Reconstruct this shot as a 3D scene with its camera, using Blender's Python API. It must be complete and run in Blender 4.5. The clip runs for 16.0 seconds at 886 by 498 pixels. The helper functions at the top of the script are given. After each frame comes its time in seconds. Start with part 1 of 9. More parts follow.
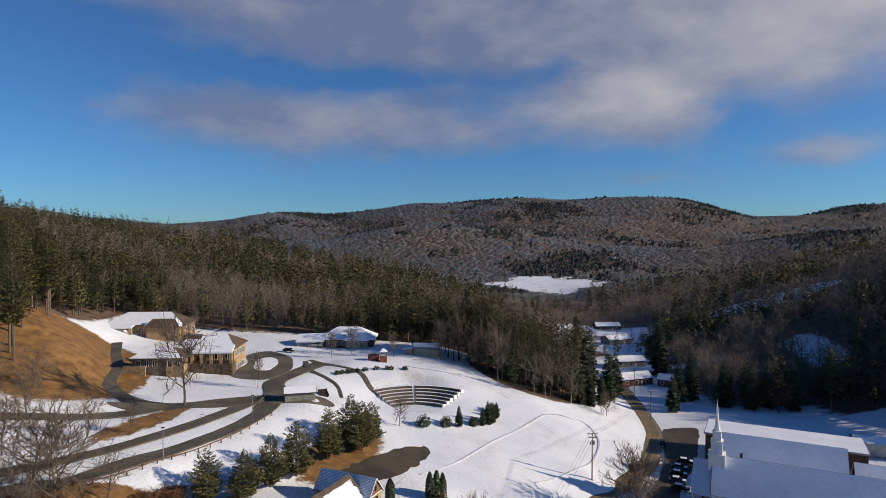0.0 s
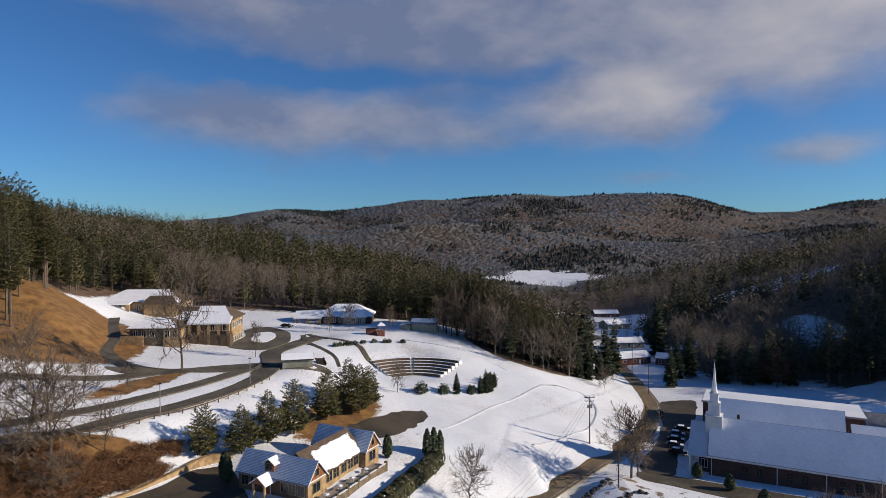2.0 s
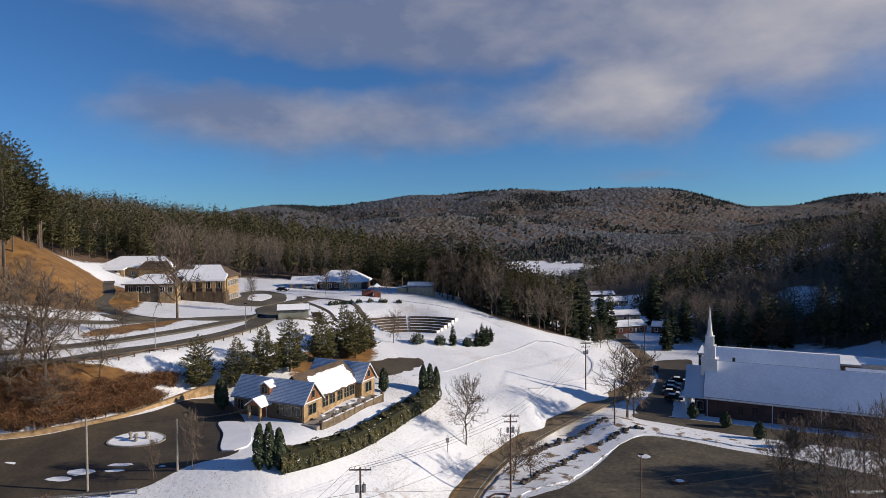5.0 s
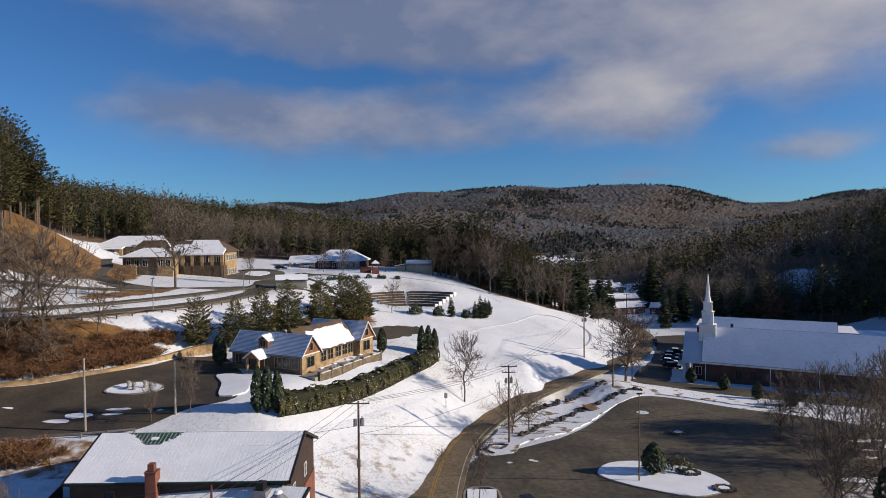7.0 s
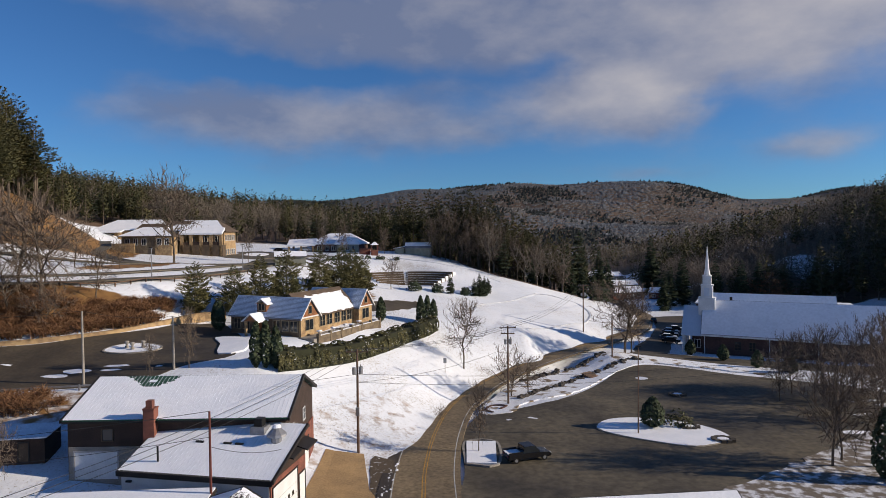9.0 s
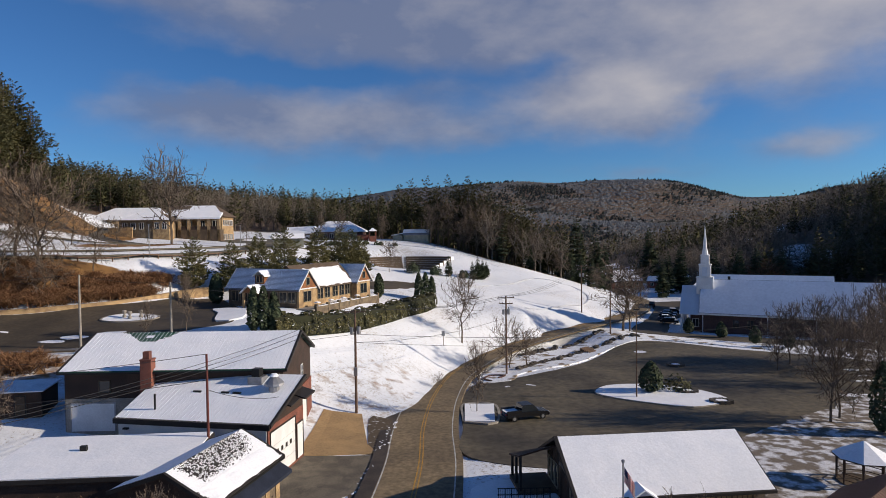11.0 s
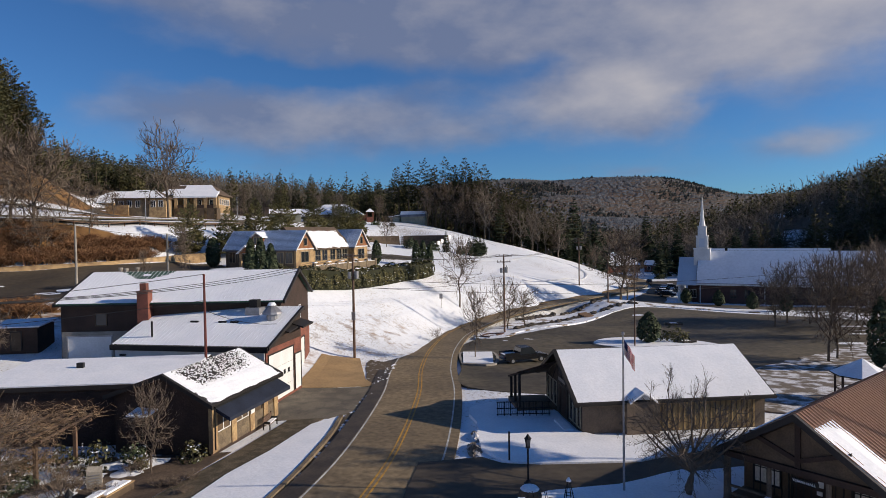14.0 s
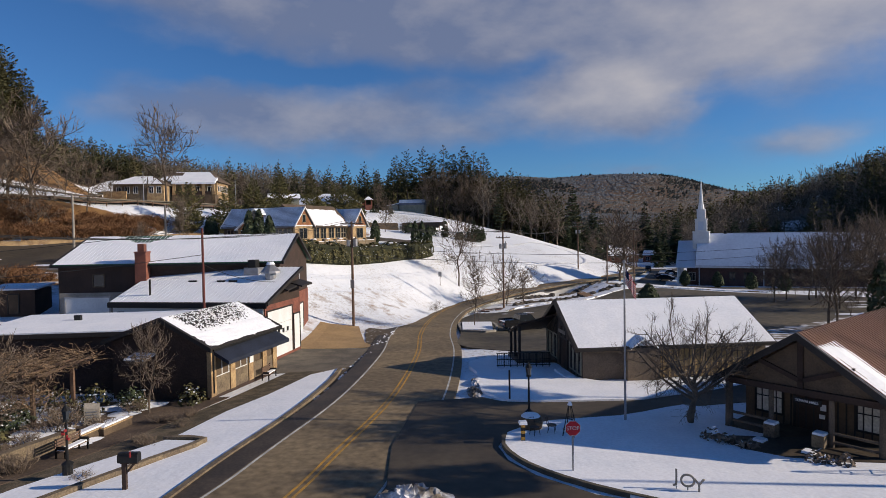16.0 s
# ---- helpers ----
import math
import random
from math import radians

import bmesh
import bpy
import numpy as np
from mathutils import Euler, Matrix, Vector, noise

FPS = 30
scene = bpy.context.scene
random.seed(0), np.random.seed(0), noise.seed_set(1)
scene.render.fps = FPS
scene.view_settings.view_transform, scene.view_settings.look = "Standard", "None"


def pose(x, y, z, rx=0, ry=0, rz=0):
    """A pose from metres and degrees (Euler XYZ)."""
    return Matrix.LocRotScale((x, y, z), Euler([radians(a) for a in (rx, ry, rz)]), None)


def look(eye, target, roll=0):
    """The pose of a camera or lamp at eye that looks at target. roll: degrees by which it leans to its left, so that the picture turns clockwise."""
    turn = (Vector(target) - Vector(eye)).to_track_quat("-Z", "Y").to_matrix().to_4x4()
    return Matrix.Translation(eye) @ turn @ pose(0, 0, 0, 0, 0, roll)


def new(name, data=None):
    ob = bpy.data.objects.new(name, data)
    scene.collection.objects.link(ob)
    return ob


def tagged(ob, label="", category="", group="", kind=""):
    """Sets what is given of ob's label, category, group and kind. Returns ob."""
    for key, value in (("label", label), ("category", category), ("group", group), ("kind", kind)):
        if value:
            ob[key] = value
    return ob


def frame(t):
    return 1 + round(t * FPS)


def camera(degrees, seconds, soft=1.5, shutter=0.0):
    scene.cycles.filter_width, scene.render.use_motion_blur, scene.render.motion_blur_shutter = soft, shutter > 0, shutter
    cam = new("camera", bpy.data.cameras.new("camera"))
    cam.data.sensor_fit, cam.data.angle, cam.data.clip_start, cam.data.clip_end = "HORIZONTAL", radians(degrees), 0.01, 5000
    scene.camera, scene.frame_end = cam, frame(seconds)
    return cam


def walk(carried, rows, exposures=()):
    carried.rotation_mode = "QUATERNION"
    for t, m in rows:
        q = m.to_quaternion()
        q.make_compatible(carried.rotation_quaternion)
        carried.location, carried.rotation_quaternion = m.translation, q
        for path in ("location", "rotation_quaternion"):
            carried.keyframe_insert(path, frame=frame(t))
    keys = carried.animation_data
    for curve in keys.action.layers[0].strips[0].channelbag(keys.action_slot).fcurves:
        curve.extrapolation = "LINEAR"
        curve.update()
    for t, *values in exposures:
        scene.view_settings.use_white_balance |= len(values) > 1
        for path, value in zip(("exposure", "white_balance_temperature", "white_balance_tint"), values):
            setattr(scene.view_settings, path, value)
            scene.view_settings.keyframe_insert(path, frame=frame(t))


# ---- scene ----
cam = camera(72.0, 16.0, soft=0.62)
METRES, EYE, TILT, LEAN, TURN = 52.0, 62.15, -1.2, 0.0, 0.0
ROWS = [
    (0.0, 0.0, 0.0, 0.0, 0.0, 0.0, 0.0),
    (0.5, 0.0012, -0.0001, -0.0426, -0.0604, 0.0, 0.04),
    (1, 0.0027, 0.0001, -0.0859, -0.0805, 0.0, 0.06),
    (1.5, 0.005, -0.0001, -0.1303, -0.1006, -0.0201, 0.09),
    (2, 0.0075, 0, -0.1742, -0.1208, -0.0403, 0.14),
    (2.5, 0.0074, 0.0003, -0.2179, -0.1409, -0.0403, 0.17),
    (3, 0.0075, -0.0004, -0.2609, -0.1812, -0.0805, 0.19),
    (3.5, 0.0078, 0.0001, -0.3035, -0.2214, -0.1006, 0.22),
    (4, 0.0085, 0.0011, -0.3463, -0.3019, -0.1208, 0.26),
    (6.5, 0.0112, 0.0001, -0.5485, -0.5837, -0.1812, 0.48),
    (7, 0.0111, 0.0012, -0.5841, -0.5837, -0.2013, 0.49),
    (7.5, 0.0112, 0.0018, -0.6151, -0.5837, -0.2013, 0.51),
    (8, 0.0107, 0.0029, -0.6475, -0.5837, -0.2214, 0.53),
    (8.5, 0.0109, 0.003, -0.6763, -0.5636, -0.2617, 0.57),
    (9, 0.0118, 0.003, -0.7036, -0.6441, -0.2818, 0.61),
    (11.5, 0.0122, 0.0042, -0.8196, -0.8253, -0.3019, 0.76),
    (12, 0.012, 0.0041, -0.8423, -0.8655, -0.3221, 0.81),
    (12.5, 0.0117, 0.0051, -0.8637, -0.9058, -0.3019, 0.84),
    (13, 0.0108, 0.0061, -0.8848, -0.9662, -0.3019, 0.86),
    (13.5, 0.0101, 0.0059, -0.905, -1.0266, -0.3019, 0.89),
    (14, 0.0086, 0.0063, -0.9269, -1.0668, -0.3221, 0.92),
    (14.5, 0.0076, 0.0082, -0.9466, -1.087, -0.3422, 0.94),
    (15, 0.0076, 0.0094, -0.9647, -1.1272, -0.3623, 0.94),
    (15.5, 0.0071, 0.0099, -0.9818, -1.1876, -0.4227, 0.96),
    (16, 0.0059, 0.0103, -0.9984, -1.2077, -0.463, 0.97),
]
walk(cam, [(t, pose(0, 0, EYE, TILT, LEAN, TURN) @ pose(METRES * x, METRES * y, METRES * z, 90 + pitch, roll, yaw)) for t, x, y, z, yaw, pitch, roll in ROWS])

# ---- world and sun ----
SUN_AZ = Vector((1.0, -0.115, 0.0)).normalized()
SUN_EL = radians(21.4)
world = bpy.data.worlds.new("winter_sky")
scene.world = world
world.use_nodes = True
wn, wl = world.node_tree.nodes, world.node_tree.links
wn.clear()


def wnode(kind, **vals):
    n = wn.new(kind)
    for k, v in vals.items():
        n.inputs[k].default_value = v
    return n


w_out = wn.new("ShaderNodeOutputWorld")
w_bg = wnode("ShaderNodeBackground", Strength=0.055)
w_sky = wn.new("ShaderNodeTexSky")
w_sky.sky_type = "NISHITA"
w_sky.sun_disc = False
w_sky.sun_elevation = SUN_EL
w_sky.sun_rotation = math.atan2(SUN_AZ.x, SUN_AZ.y)
w_sky.altitude, w_sky.air_density, w_sky.dust_density, w_sky.ozone_density = 900, 1.0, 0.25, 3.0
# clouds: banks placed by bearing and height (radians), broken up by drifting noise
w_co = wn.new("ShaderNodeTexCoord")
w_sep = wn.new("ShaderNodeSeparateXYZ")
wl.new(w_co.outputs["Generated"], w_sep.inputs[0])


def wmath(op, a, b=None, c=None):
    n = wn.new("ShaderNodeMath")
    n.operation = op
    for i, v in enumerate((a, b, c)):
        if v is None:
            continue
        if isinstance(v, (int, float)):
            n.inputs[i].default_value = v
        else:
            wl.new(v, n.inputs[i])
    return n.outputs[0]


def wnoise(scale, detail, rough, stretch, shift, warp=0.0):
    m = wn.new("ShaderNodeMapping")
    m.inputs["Location"].default_value = shift
    m.inputs["Scale"].default_value = (1.0, 1.0, stretch)
    wl.new(w_co.outputs["Generated"], m.inputs[0])
    n = wnode("ShaderNodeTexNoise", Scale=scale, Detail=detail, Roughness=rough, Distortion=warp)
    wl.new(m.outputs[0], n.inputs["Vector"])
    return n.outputs["Fac"]


def wrange(value, lo, hi, out_lo=0.0, out_hi=1.0):
    r = wn.new("ShaderNodeMapRange")
    r.interpolation_type = "SMOOTHSTEP"
    for key, v in (("From Min", lo), ("From Max", hi), ("To Min", out_lo), ("To Max", out_hi)):
        r.inputs[key].default_value = v
    wl.new(value, r.inputs["Value"])
    return r.outputs[0]


w_dz = w_sep.outputs[2]
w_wob = wmath("MULTIPLY", wmath("SUBTRACT", wnoise(5.0, 4.0, 0.55, 1.6, (1.3, 0.2, 0.7)), 0.5), 0.16)
w_az = wmath("ADD", wmath("ARCTAN2", w_sep.outputs[0], w_sep.outputs[1]), w_wob)
w_el = wmath("ADD", wmath("ARCSINE", w_dz), wmath("MULTIPLY", w_wob, -0.45))


def wcloud(az, el, ra, re, gain):
    """A soft oval bank of cloud round a bearing and a height."""
    u = wmath("DIVIDE", wmath("SUBTRACT", w_az, az), ra)
    v = wmath("DIVIDE", wmath("SUBTRACT", w_el, el), re)
    return wmath("DIVIDE", gain, wmath("ADD", 1.0, wmath("POWER", wmath("ADD", wmath("MULTIPLY", u, u), wmath("MULTIPLY", v, v)), 1.6)))


def wbanks(banks):
    total = None
    for args in banks:
        total = wcloud(*args) if total is None else wmath("ADD", total, wcloud(*args))
    return total


w_body = wbanks(((-0.30, 0.188, 0.25, 0.042, 0.92), (0.02, 0.315, 0.45, 0.055, 0.95), (-0.02, 0.165, 0.18, 0.045, 0.45), (0.31, 0.205, 0.115, 0.062, 1.0),
                 (0.53, 0.30, 0.24, 0.095, 0.95), (0.545, 0.122, 0.075, 0.018, 0.8), (0.30, 0.345, 0.30, 0.055, 0.6), (-0.46, 0.355, 0.26, 0.035, 0.55),
                 (0.33, 0.085, 0.05, 0.010, 0.45), (-0.64, 0.23, 0.09, 0.09, -0.8), (-0.24, 0.252, 0.24, 0.014, -0.75),
                 (0.435, 0.185, 0.045, 0.035, -0.6), (-0.55, 0.30, 0.12, 0.02, -0.4), (0.19, 0.27, 0.05, 0.02, -0.4), (0.12, 0.12, 0.25, 0.02, -0.3)))
w_edge = wmath("ADD", wmath("MULTIPLY", wmath("SUBTRACT", wnoise(4.8, 8.0, 0.56, 2.2, (5.4, 3.2, 0.6), 0.3), 0.5), 1.0),
               wmath("MULTIPLY", wmath("SUBTRACT", wnoise(15.0, 6.0, 0.6, 1.9, (2.1, 0.0, 0.4), 0.2), 0.5), 0.42))
w_fac = wmath("MULTIPLY", wmath("MULTIPLY", wrange(wmath("ADD", w_body, w_edge), 0.05, 1.15), wmath("MULTIPLY", wrange(w_dz, 0.04, 0.11), wmath("SUBTRACT", 1.0, wrange(w_dz, 0.40, 0.62)))), 0.84)
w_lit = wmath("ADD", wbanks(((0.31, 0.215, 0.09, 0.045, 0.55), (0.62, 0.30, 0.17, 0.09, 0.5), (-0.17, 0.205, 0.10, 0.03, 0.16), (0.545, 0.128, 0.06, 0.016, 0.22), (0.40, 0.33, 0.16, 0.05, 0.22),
                             (0.02, 0.29, 0.22, 0.05, -0.12))),
              wmath("MULTIPLY", wmath("SUBTRACT", wnoise(9.0, 6.0, 0.55, 2.0, (3.0, 1.0, 0.2)), 0.5), 1.0))
w_ramp = wn.new("ShaderNodeValToRGB")
w_ramp.color_ramp.elements[0].position, w_ramp.color_ramp.elements[0].color = 0.0, (3.0, 3.6, 5.6, 1)
w_ramp.color_ramp.elements[1].position, w_ramp.color_ramp.elements[1].color = 0.8, (9.4, 8.8, 8.9, 1)
wl.new(wmath("ADD", w_lit, 0.08), w_ramp.inputs[0])
w_tint = wn.new("ShaderNodeMix")
w_tint.data_type, w_tint.blend_type = "RGBA", "MULTIPLY"
w_tint.inputs["Factor"].default_value = 1.0
w_tint.inputs[7].default_value = (0.68, 1.18, 1.74, 1)
wl.new(w_sky.outputs[0], w_tint.inputs[6])
w_mix = wn.new("ShaderNodeMix")
w_mix.data_type = "RGBA"
wl.new(w_fac, w_mix.inputs["Factor"])
wl.new(w_tint.outputs[2], w_mix.inputs[6])
wl.new(w_ramp.outputs[0], w_mix.inputs[7])
wl.new(w_mix.outputs[2], w_bg.inputs["Color"])
wl.new(w_bg.outputs[0], w_out.inputs[0])

sun_data = bpy.data.lights.new("sun", "SUN")
sun_data.energy, sun_data.angle, sun_data.color = 5.0, radians(0.6), (1.0, 0.86, 0.69)
sun = new("sun", sun_data)
sun_way = SUN_AZ * math.cos(SUN_EL) + Vector((0, 0, math.sin(SUN_EL)))
sun.matrix_world = look(sun_way * 100, (0, 0, 0))


# ---- materials ----
def shader(name, base, rough=0.8, metal=0.0, second=None, scale=1.0, mix=(0.4, 0.6), fine=0.12, bump=0.0, bump_scale=None, spec=0.3,
           random_tint=0.0, island=False, coords="Object"):
    """A material with patches of a second colour, a fine grain of brightness and a bump. scale: patches per metre."""
    m = bpy.data.materials.new(name)
    m.use_nodes = True
    nt = m.node_tree
    n, l = nt.nodes, nt.links
    b = n["Principled BSDF"]
    b.inputs["Roughness"].default_value, b.inputs["Metallic"].default_value = rough, metal
    b.inputs["Specular IOR Level"].default_value = spec
    co = n.new("ShaderNodeTexCoord")
    big = n.new("ShaderNodeTexNoise")
    big.inputs["Scale"].default_value, big.inputs["Detail"].default_value = scale, 5
    l.new(co.outputs[coords], big.inputs["Vector"])
    rng = n.new("ShaderNodeMapRange")
    rng.inputs["From Min"].default_value, rng.inputs["From Max"].default_value = mix
    l.new(big.outputs["Fac"], rng.inputs["Value"])
    mixer = n.new("ShaderNodeMix")
    mixer.data_type = "RGBA"
    mixer.inputs[6].default_value = (*base, 1)
    mixer.inputs[7].default_value = (*(second or [c * 0.75 for c in base]), 1)
    l.new(rng.outputs[0], mixer.inputs["Factor"])
    small = n.new("ShaderNodeTexNoise")
    small.inputs["Scale"].default_value, small.inputs["Detail"].default_value = scale * 14, 3
    l.new(co.outputs[coords], small.inputs["Vector"])
    val = n.new("ShaderNodeMapRange")
    val.inputs["To Min"].default_value, val.inputs["To Max"].default_value = 1 - 2 * fine, 1 + 2 * fine
    val.inputs["From Min"].default_value, val.inputs["From Max"].default_value = 0.25, 0.75
    l.new(small.outputs["Fac"], val.inputs["Value"])
    hsv = n.new("ShaderNodeHueSaturation")
    l.new(mixer.outputs[2], hsv.inputs["Color"])
    last = val.outputs[0]
    if random_tint:
        src = n.new("ShaderNodeNewGeometry").outputs["Random Per Island"] if island else n.new("ShaderNodeObjectInfo").outputs["Random"]
        r2 = n.new("ShaderNodeMapRange")
        r2.inputs["To Min"].default_value, r2.inputs["To Max"].default_value = 1 - random_tint, 1 + random_tint
        l.new(src, r2.inputs["Value"])
        mu = n.new("ShaderNodeMath")
        mu.operation = "MULTIPLY"
        l.new(last, mu.inputs[0])
        l.new(r2.outputs[0], mu.inputs[1])
        last = mu.outputs[0]
    l.new(last, hsv.inputs["Value"])
    l.new(hsv.outputs[0], b.inputs["Base Color"])
    if bump:
        bp = n.new("ShaderNodeBump")
        bp.inputs["Strength"].default_value, bp.inputs["Distance"].default_value = 1.0, bump
        hn = n.new("ShaderNodeTexNoise")
        hn.inputs["Scale"].default_value, hn.inputs["Detail"].default_value = bump_scale or scale * 8, 4
        l.new(co.outputs[coords], hn.inputs["Vector"])
        l.new(hn.outputs["Fac"], bp.inputs["Height"])
        l.new(bp.outputs[0], b.inputs["Normal"])
    return m


M_SNOW = shader("snow", (0.88, 0.89, 0.92), 0.75, second=(0.82, 0.84, 0.88), scale=0.5, fine=0.04, bump=0.022, bump_scale=2.6)
M_ASPHALT = shader("asphalt", (0.215, 0.162, 0.096), 0.8, second=(0.160, 0.121, 0.075), scale=0.16, fine=0.2, bump=0.004, bump_scale=30)
M_SHOULDER = shader("wet_shoulder", (0.045, 0.036, 0.028), 0.6, second=(0.075, 0.058, 0.042), scale=0.5, fine=0.2)
M_HILLROAD = shader("hill_asphalt", (0.135, 0.118, 0.090), 0.85, second=(0.085, 0.075, 0.059), scale=0.12, fine=0.2)
M_LOT = shader("lot_asphalt", (0.125, 0.104, 0.070), 0.75, second=(0.052, 0.045, 0.036), scale=0.09, mix=(0.35, 0.68), fine=0.2)
M_CONCRETE = shader("concrete", (0.32, 0.29, 0.25), 0.9, second=(0.24, 0.22, 0.19), scale=0.6)
M_TAN = shader("tan_concrete", (0.40, 0.265, 0.13), 0.9, second=(0.32, 0.215, 0.11), scale=0.4)
M_WHITE = shader("white_paint", (0.74, 0.74, 0.73), 0.55, second=(0.66, 0.66, 0.65), scale=0.6, fine=0.04)
M_YELLOW = shader("yellow_line", (0.48, 0.26, 0.045), 0.7, second=(0.33, 0.19, 0.05), scale=1.2)
M_LINE = shader("white_line", (0.55, 0.55, 0.52), 0.7, second=(0.35, 0.35, 0.34), scale=0.9)
M_DARKWOOD = shader("dark_brown_siding", (0.055, 0.034, 0.026), 0.8, second=(0.04, 0.026, 0.02), scale=0.8, bump=0.02, bump_scale=6)
M_BROWNBOARD = shader("brown_board", (0.12, 0.085, 0.055), 0.8, second=(0.085, 0.06, 0.04), scale=0.9, bump=0.01, bump_scale=8)
M_PAVE = shader("damp_paving", (0.17, 0.145, 0.11), 0.85, second=(0.11, 0.095, 0.075), scale=0.7, fine=0.2)
M_COBBLE = shader("mossy_cobbles", (0.135, 0.105, 0.070), 0.9, second=(0.075, 0.062, 0.040), scale=1.3, mix=(0.42, 0.58), fine=0.3, bump=0.03, bump_scale=7)
M_HALLBOARD = shader("weathered_hall_board", (0.16, 0.122, 0.09), 0.85, second=(0.115, 0.09, 0.07), scale=0.9, bump=0.01, bump_scale=8)
M_BRICK = shader("brick", (0.21, 0.08, 0.055), 0.9, second=(0.15, 0.06, 0.045), scale=0.9, fine=0.2)
M_DARKBRICK = shader("dark_brick", (0.10, 0.055, 0.045), 0.9, second=(0.075, 0.042, 0.036), scale=0.9, fine=0.2)
M_STONE = shader("tan_stone", (0.42, 0.29, 0.15), 0.9, second=(0.27, 0.18, 0.10), scale=1.1, fine=0.22, bump=0.05, bump_scale=2.5)
M_KERBSTONE = shader("kerb_stone", (0.20, 0.155, 0.10), 0.95, second=(0.13, 0.10, 0.07), scale=0.9, fine=0.25, bump=0.05, bump_scale=2.5)
M_CEDAR = shader("cedar_shingle", (0.26, 0.11, 0.045), 0.85, second=(0.20, 0.085, 0.04), scale=1.2, fine=0.2)
M_TRIM = shader("dark_trim", (0.03, 0.026, 0.024), 0.6, scale=0.7)
M_GLASS = shader("window_glass", (0.02, 0.025, 0.03), 0.08, spec=0.6, scale=0.5, fine=0.02)
M_METAL = shader("grey_metal", (0.35, 0.35, 0.36), 0.45, 0.6, scale=1.0, fine=0.05)
M_BARK = shader("bark", (0.15, 0.115, 0.085), 0.95, second=(0.10, 0.08, 0.062), scale=1.5, fine=0.2)
M_TWIG = shader("twig", (0.19, 0.145, 0.108), 0.95, second=(0.14, 0.108, 0.083), scale=0.7, fine=0.1, random_tint=0.3, island=True)
M_PALEBARK = shader("pale_bark", (0.24, 0.205, 0.165), 0.95, second=(0.15, 0.125, 0.10), scale=0.25, fine=0.15)
M_POLE = shader("weathered_pole", (0.16, 0.10, 0.07), 0.9, second=(0.11, 0.075, 0.055), scale=1.0, fine=0.15)
M_PINE = shader("pine_needles", (0.090, 0.082, 0.032), 0.85, second=(0.054, 0.058, 0.026), scale=0.06, fine=0.12, random_tint=0.2, island=True)
M_YOUNGPINE = shader("young_pine_needles", (0.135, 0.120, 0.046), 0.85, second=(0.085, 0.085, 0.035), scale=0.2, fine=0.12, random_tint=0.25, island=True)
M_SPRUCE = shader("spruce_needles", (0.055, 0.07, 0.035), 0.85, second=(0.04, 0.055, 0.03), scale=0.3, fine=0.1, random_tint=0.4, island=True)
M_HEDGE = shader("hedge_leaves", (0.092, 0.083, 0.032), 0.75, second=(0.062, 0.062, 0.027), scale=0.5, random_tint=0.5, island=True)
M_BRUSH = shader("brown_brush", (0.21, 0.105, 0.05), 0.95, second=(0.14, 0.08, 0.042), scale=0.5, random_tint=0.35, island=True)
M_RUST = shader("rusty_leaves", (0.15, 0.075, 0.038), 0.9, second=(0.10, 0.058, 0.034), scale=0.2, random_tint=0.35, island=True)
M_ROOFBROWN = shader("brown_shingles", (0.12, 0.085, 0.06), 0.9, second=(0.085, 0.062, 0.045), scale=0.8, fine=0.15)
M_TANROOF = shader("tan_metal_roof", (0.30, 0.17, 0.115), 0.6, second=(0.25, 0.145, 0.10), scale=0.3, fine=0.05)
M_GREYROOF = shader("frosted_roof", (0.82, 0.84, 0.88), 0.75, second=(0.74, 0.77, 0.82), scale=0.12, fine=0.04)
M_SEAM = shader("frosted_seam", (0.62, 0.64, 0.68), 0.6, second=(0.78, 0.80, 0.84), scale=0.35, mix=(0.35, 0.65))
M_SASH = shader("weathered_sash", (0.30, 0.25, 0.17), 0.7, second=(0.22, 0.18, 0.12), scale=0.8)
M_SLATE = shader("slate_shingle", (0.20, 0.215, 0.25), 0.8, second=(0.14, 0.15, 0.18), scale=0.8, fine=0.15)
M_GREEN = shader("green_metal", (0.01, 0.07, 0.045), 0.6, scale=0.6)


# ---- terrain ----
ROAD = [(-7, -21.2, 0.97), (-6.6, 13.6, 0.24), (-4.7, 25.5, -0.01), (-2.3, 37.9, -0.27), (-1.0, 54.3, -0.81), (-0.9, 68.2, -1.3), (0.3, 83.1, -1.82), (3.2, 98, -2.23),
        (9.8, 113.4, -2.25), (19, 126.9, -2.13), (31, 141.3, -2.13), (46, 158.7, -2.3), (57, 172.6, -2.39), (64, 189, -2.73), (69.5, 204.4, -3.25), (74.4, 234.1, -4.37), (77, 257, -4.85), (84, 316.6, -6.1)]
UPPER = [(-150, 86.1, 20.73), (-110, 93.5, 19.18), (-90, 100, 18.24), (-73, 108.9, 17.55), (-61, 123.3, 17.15), (-52, 139.2, 17.02), (-47, 154.1, 17.31), (-47, 170.5, 17.77), (-51, 183.9, 17.98), (-47, 197.8, 18.19), (-42, 210.3, 18.33)]
UPPER2 = [(-150, 92.1, 21.11), (-112, 98.5, 19.77), (-92, 105.9, 18.92), (-80, 113.4, 18.46), (-69, 125.8, 18.1), (-60, 140.2, 18), (-54, 154.1, 17.91), (-50, 165.5, 17.87)]
SIDE = [(-46, 168, 17.72), (-58, 163.1, 17.92), (-70, 155.6, 18.58), (-82, 157.1, 19.75), (-93, 167.1, 21.34), (-98, 180.5, 22.76), (-108, 198, 23.79), (-118, 217.8, 23.98)]
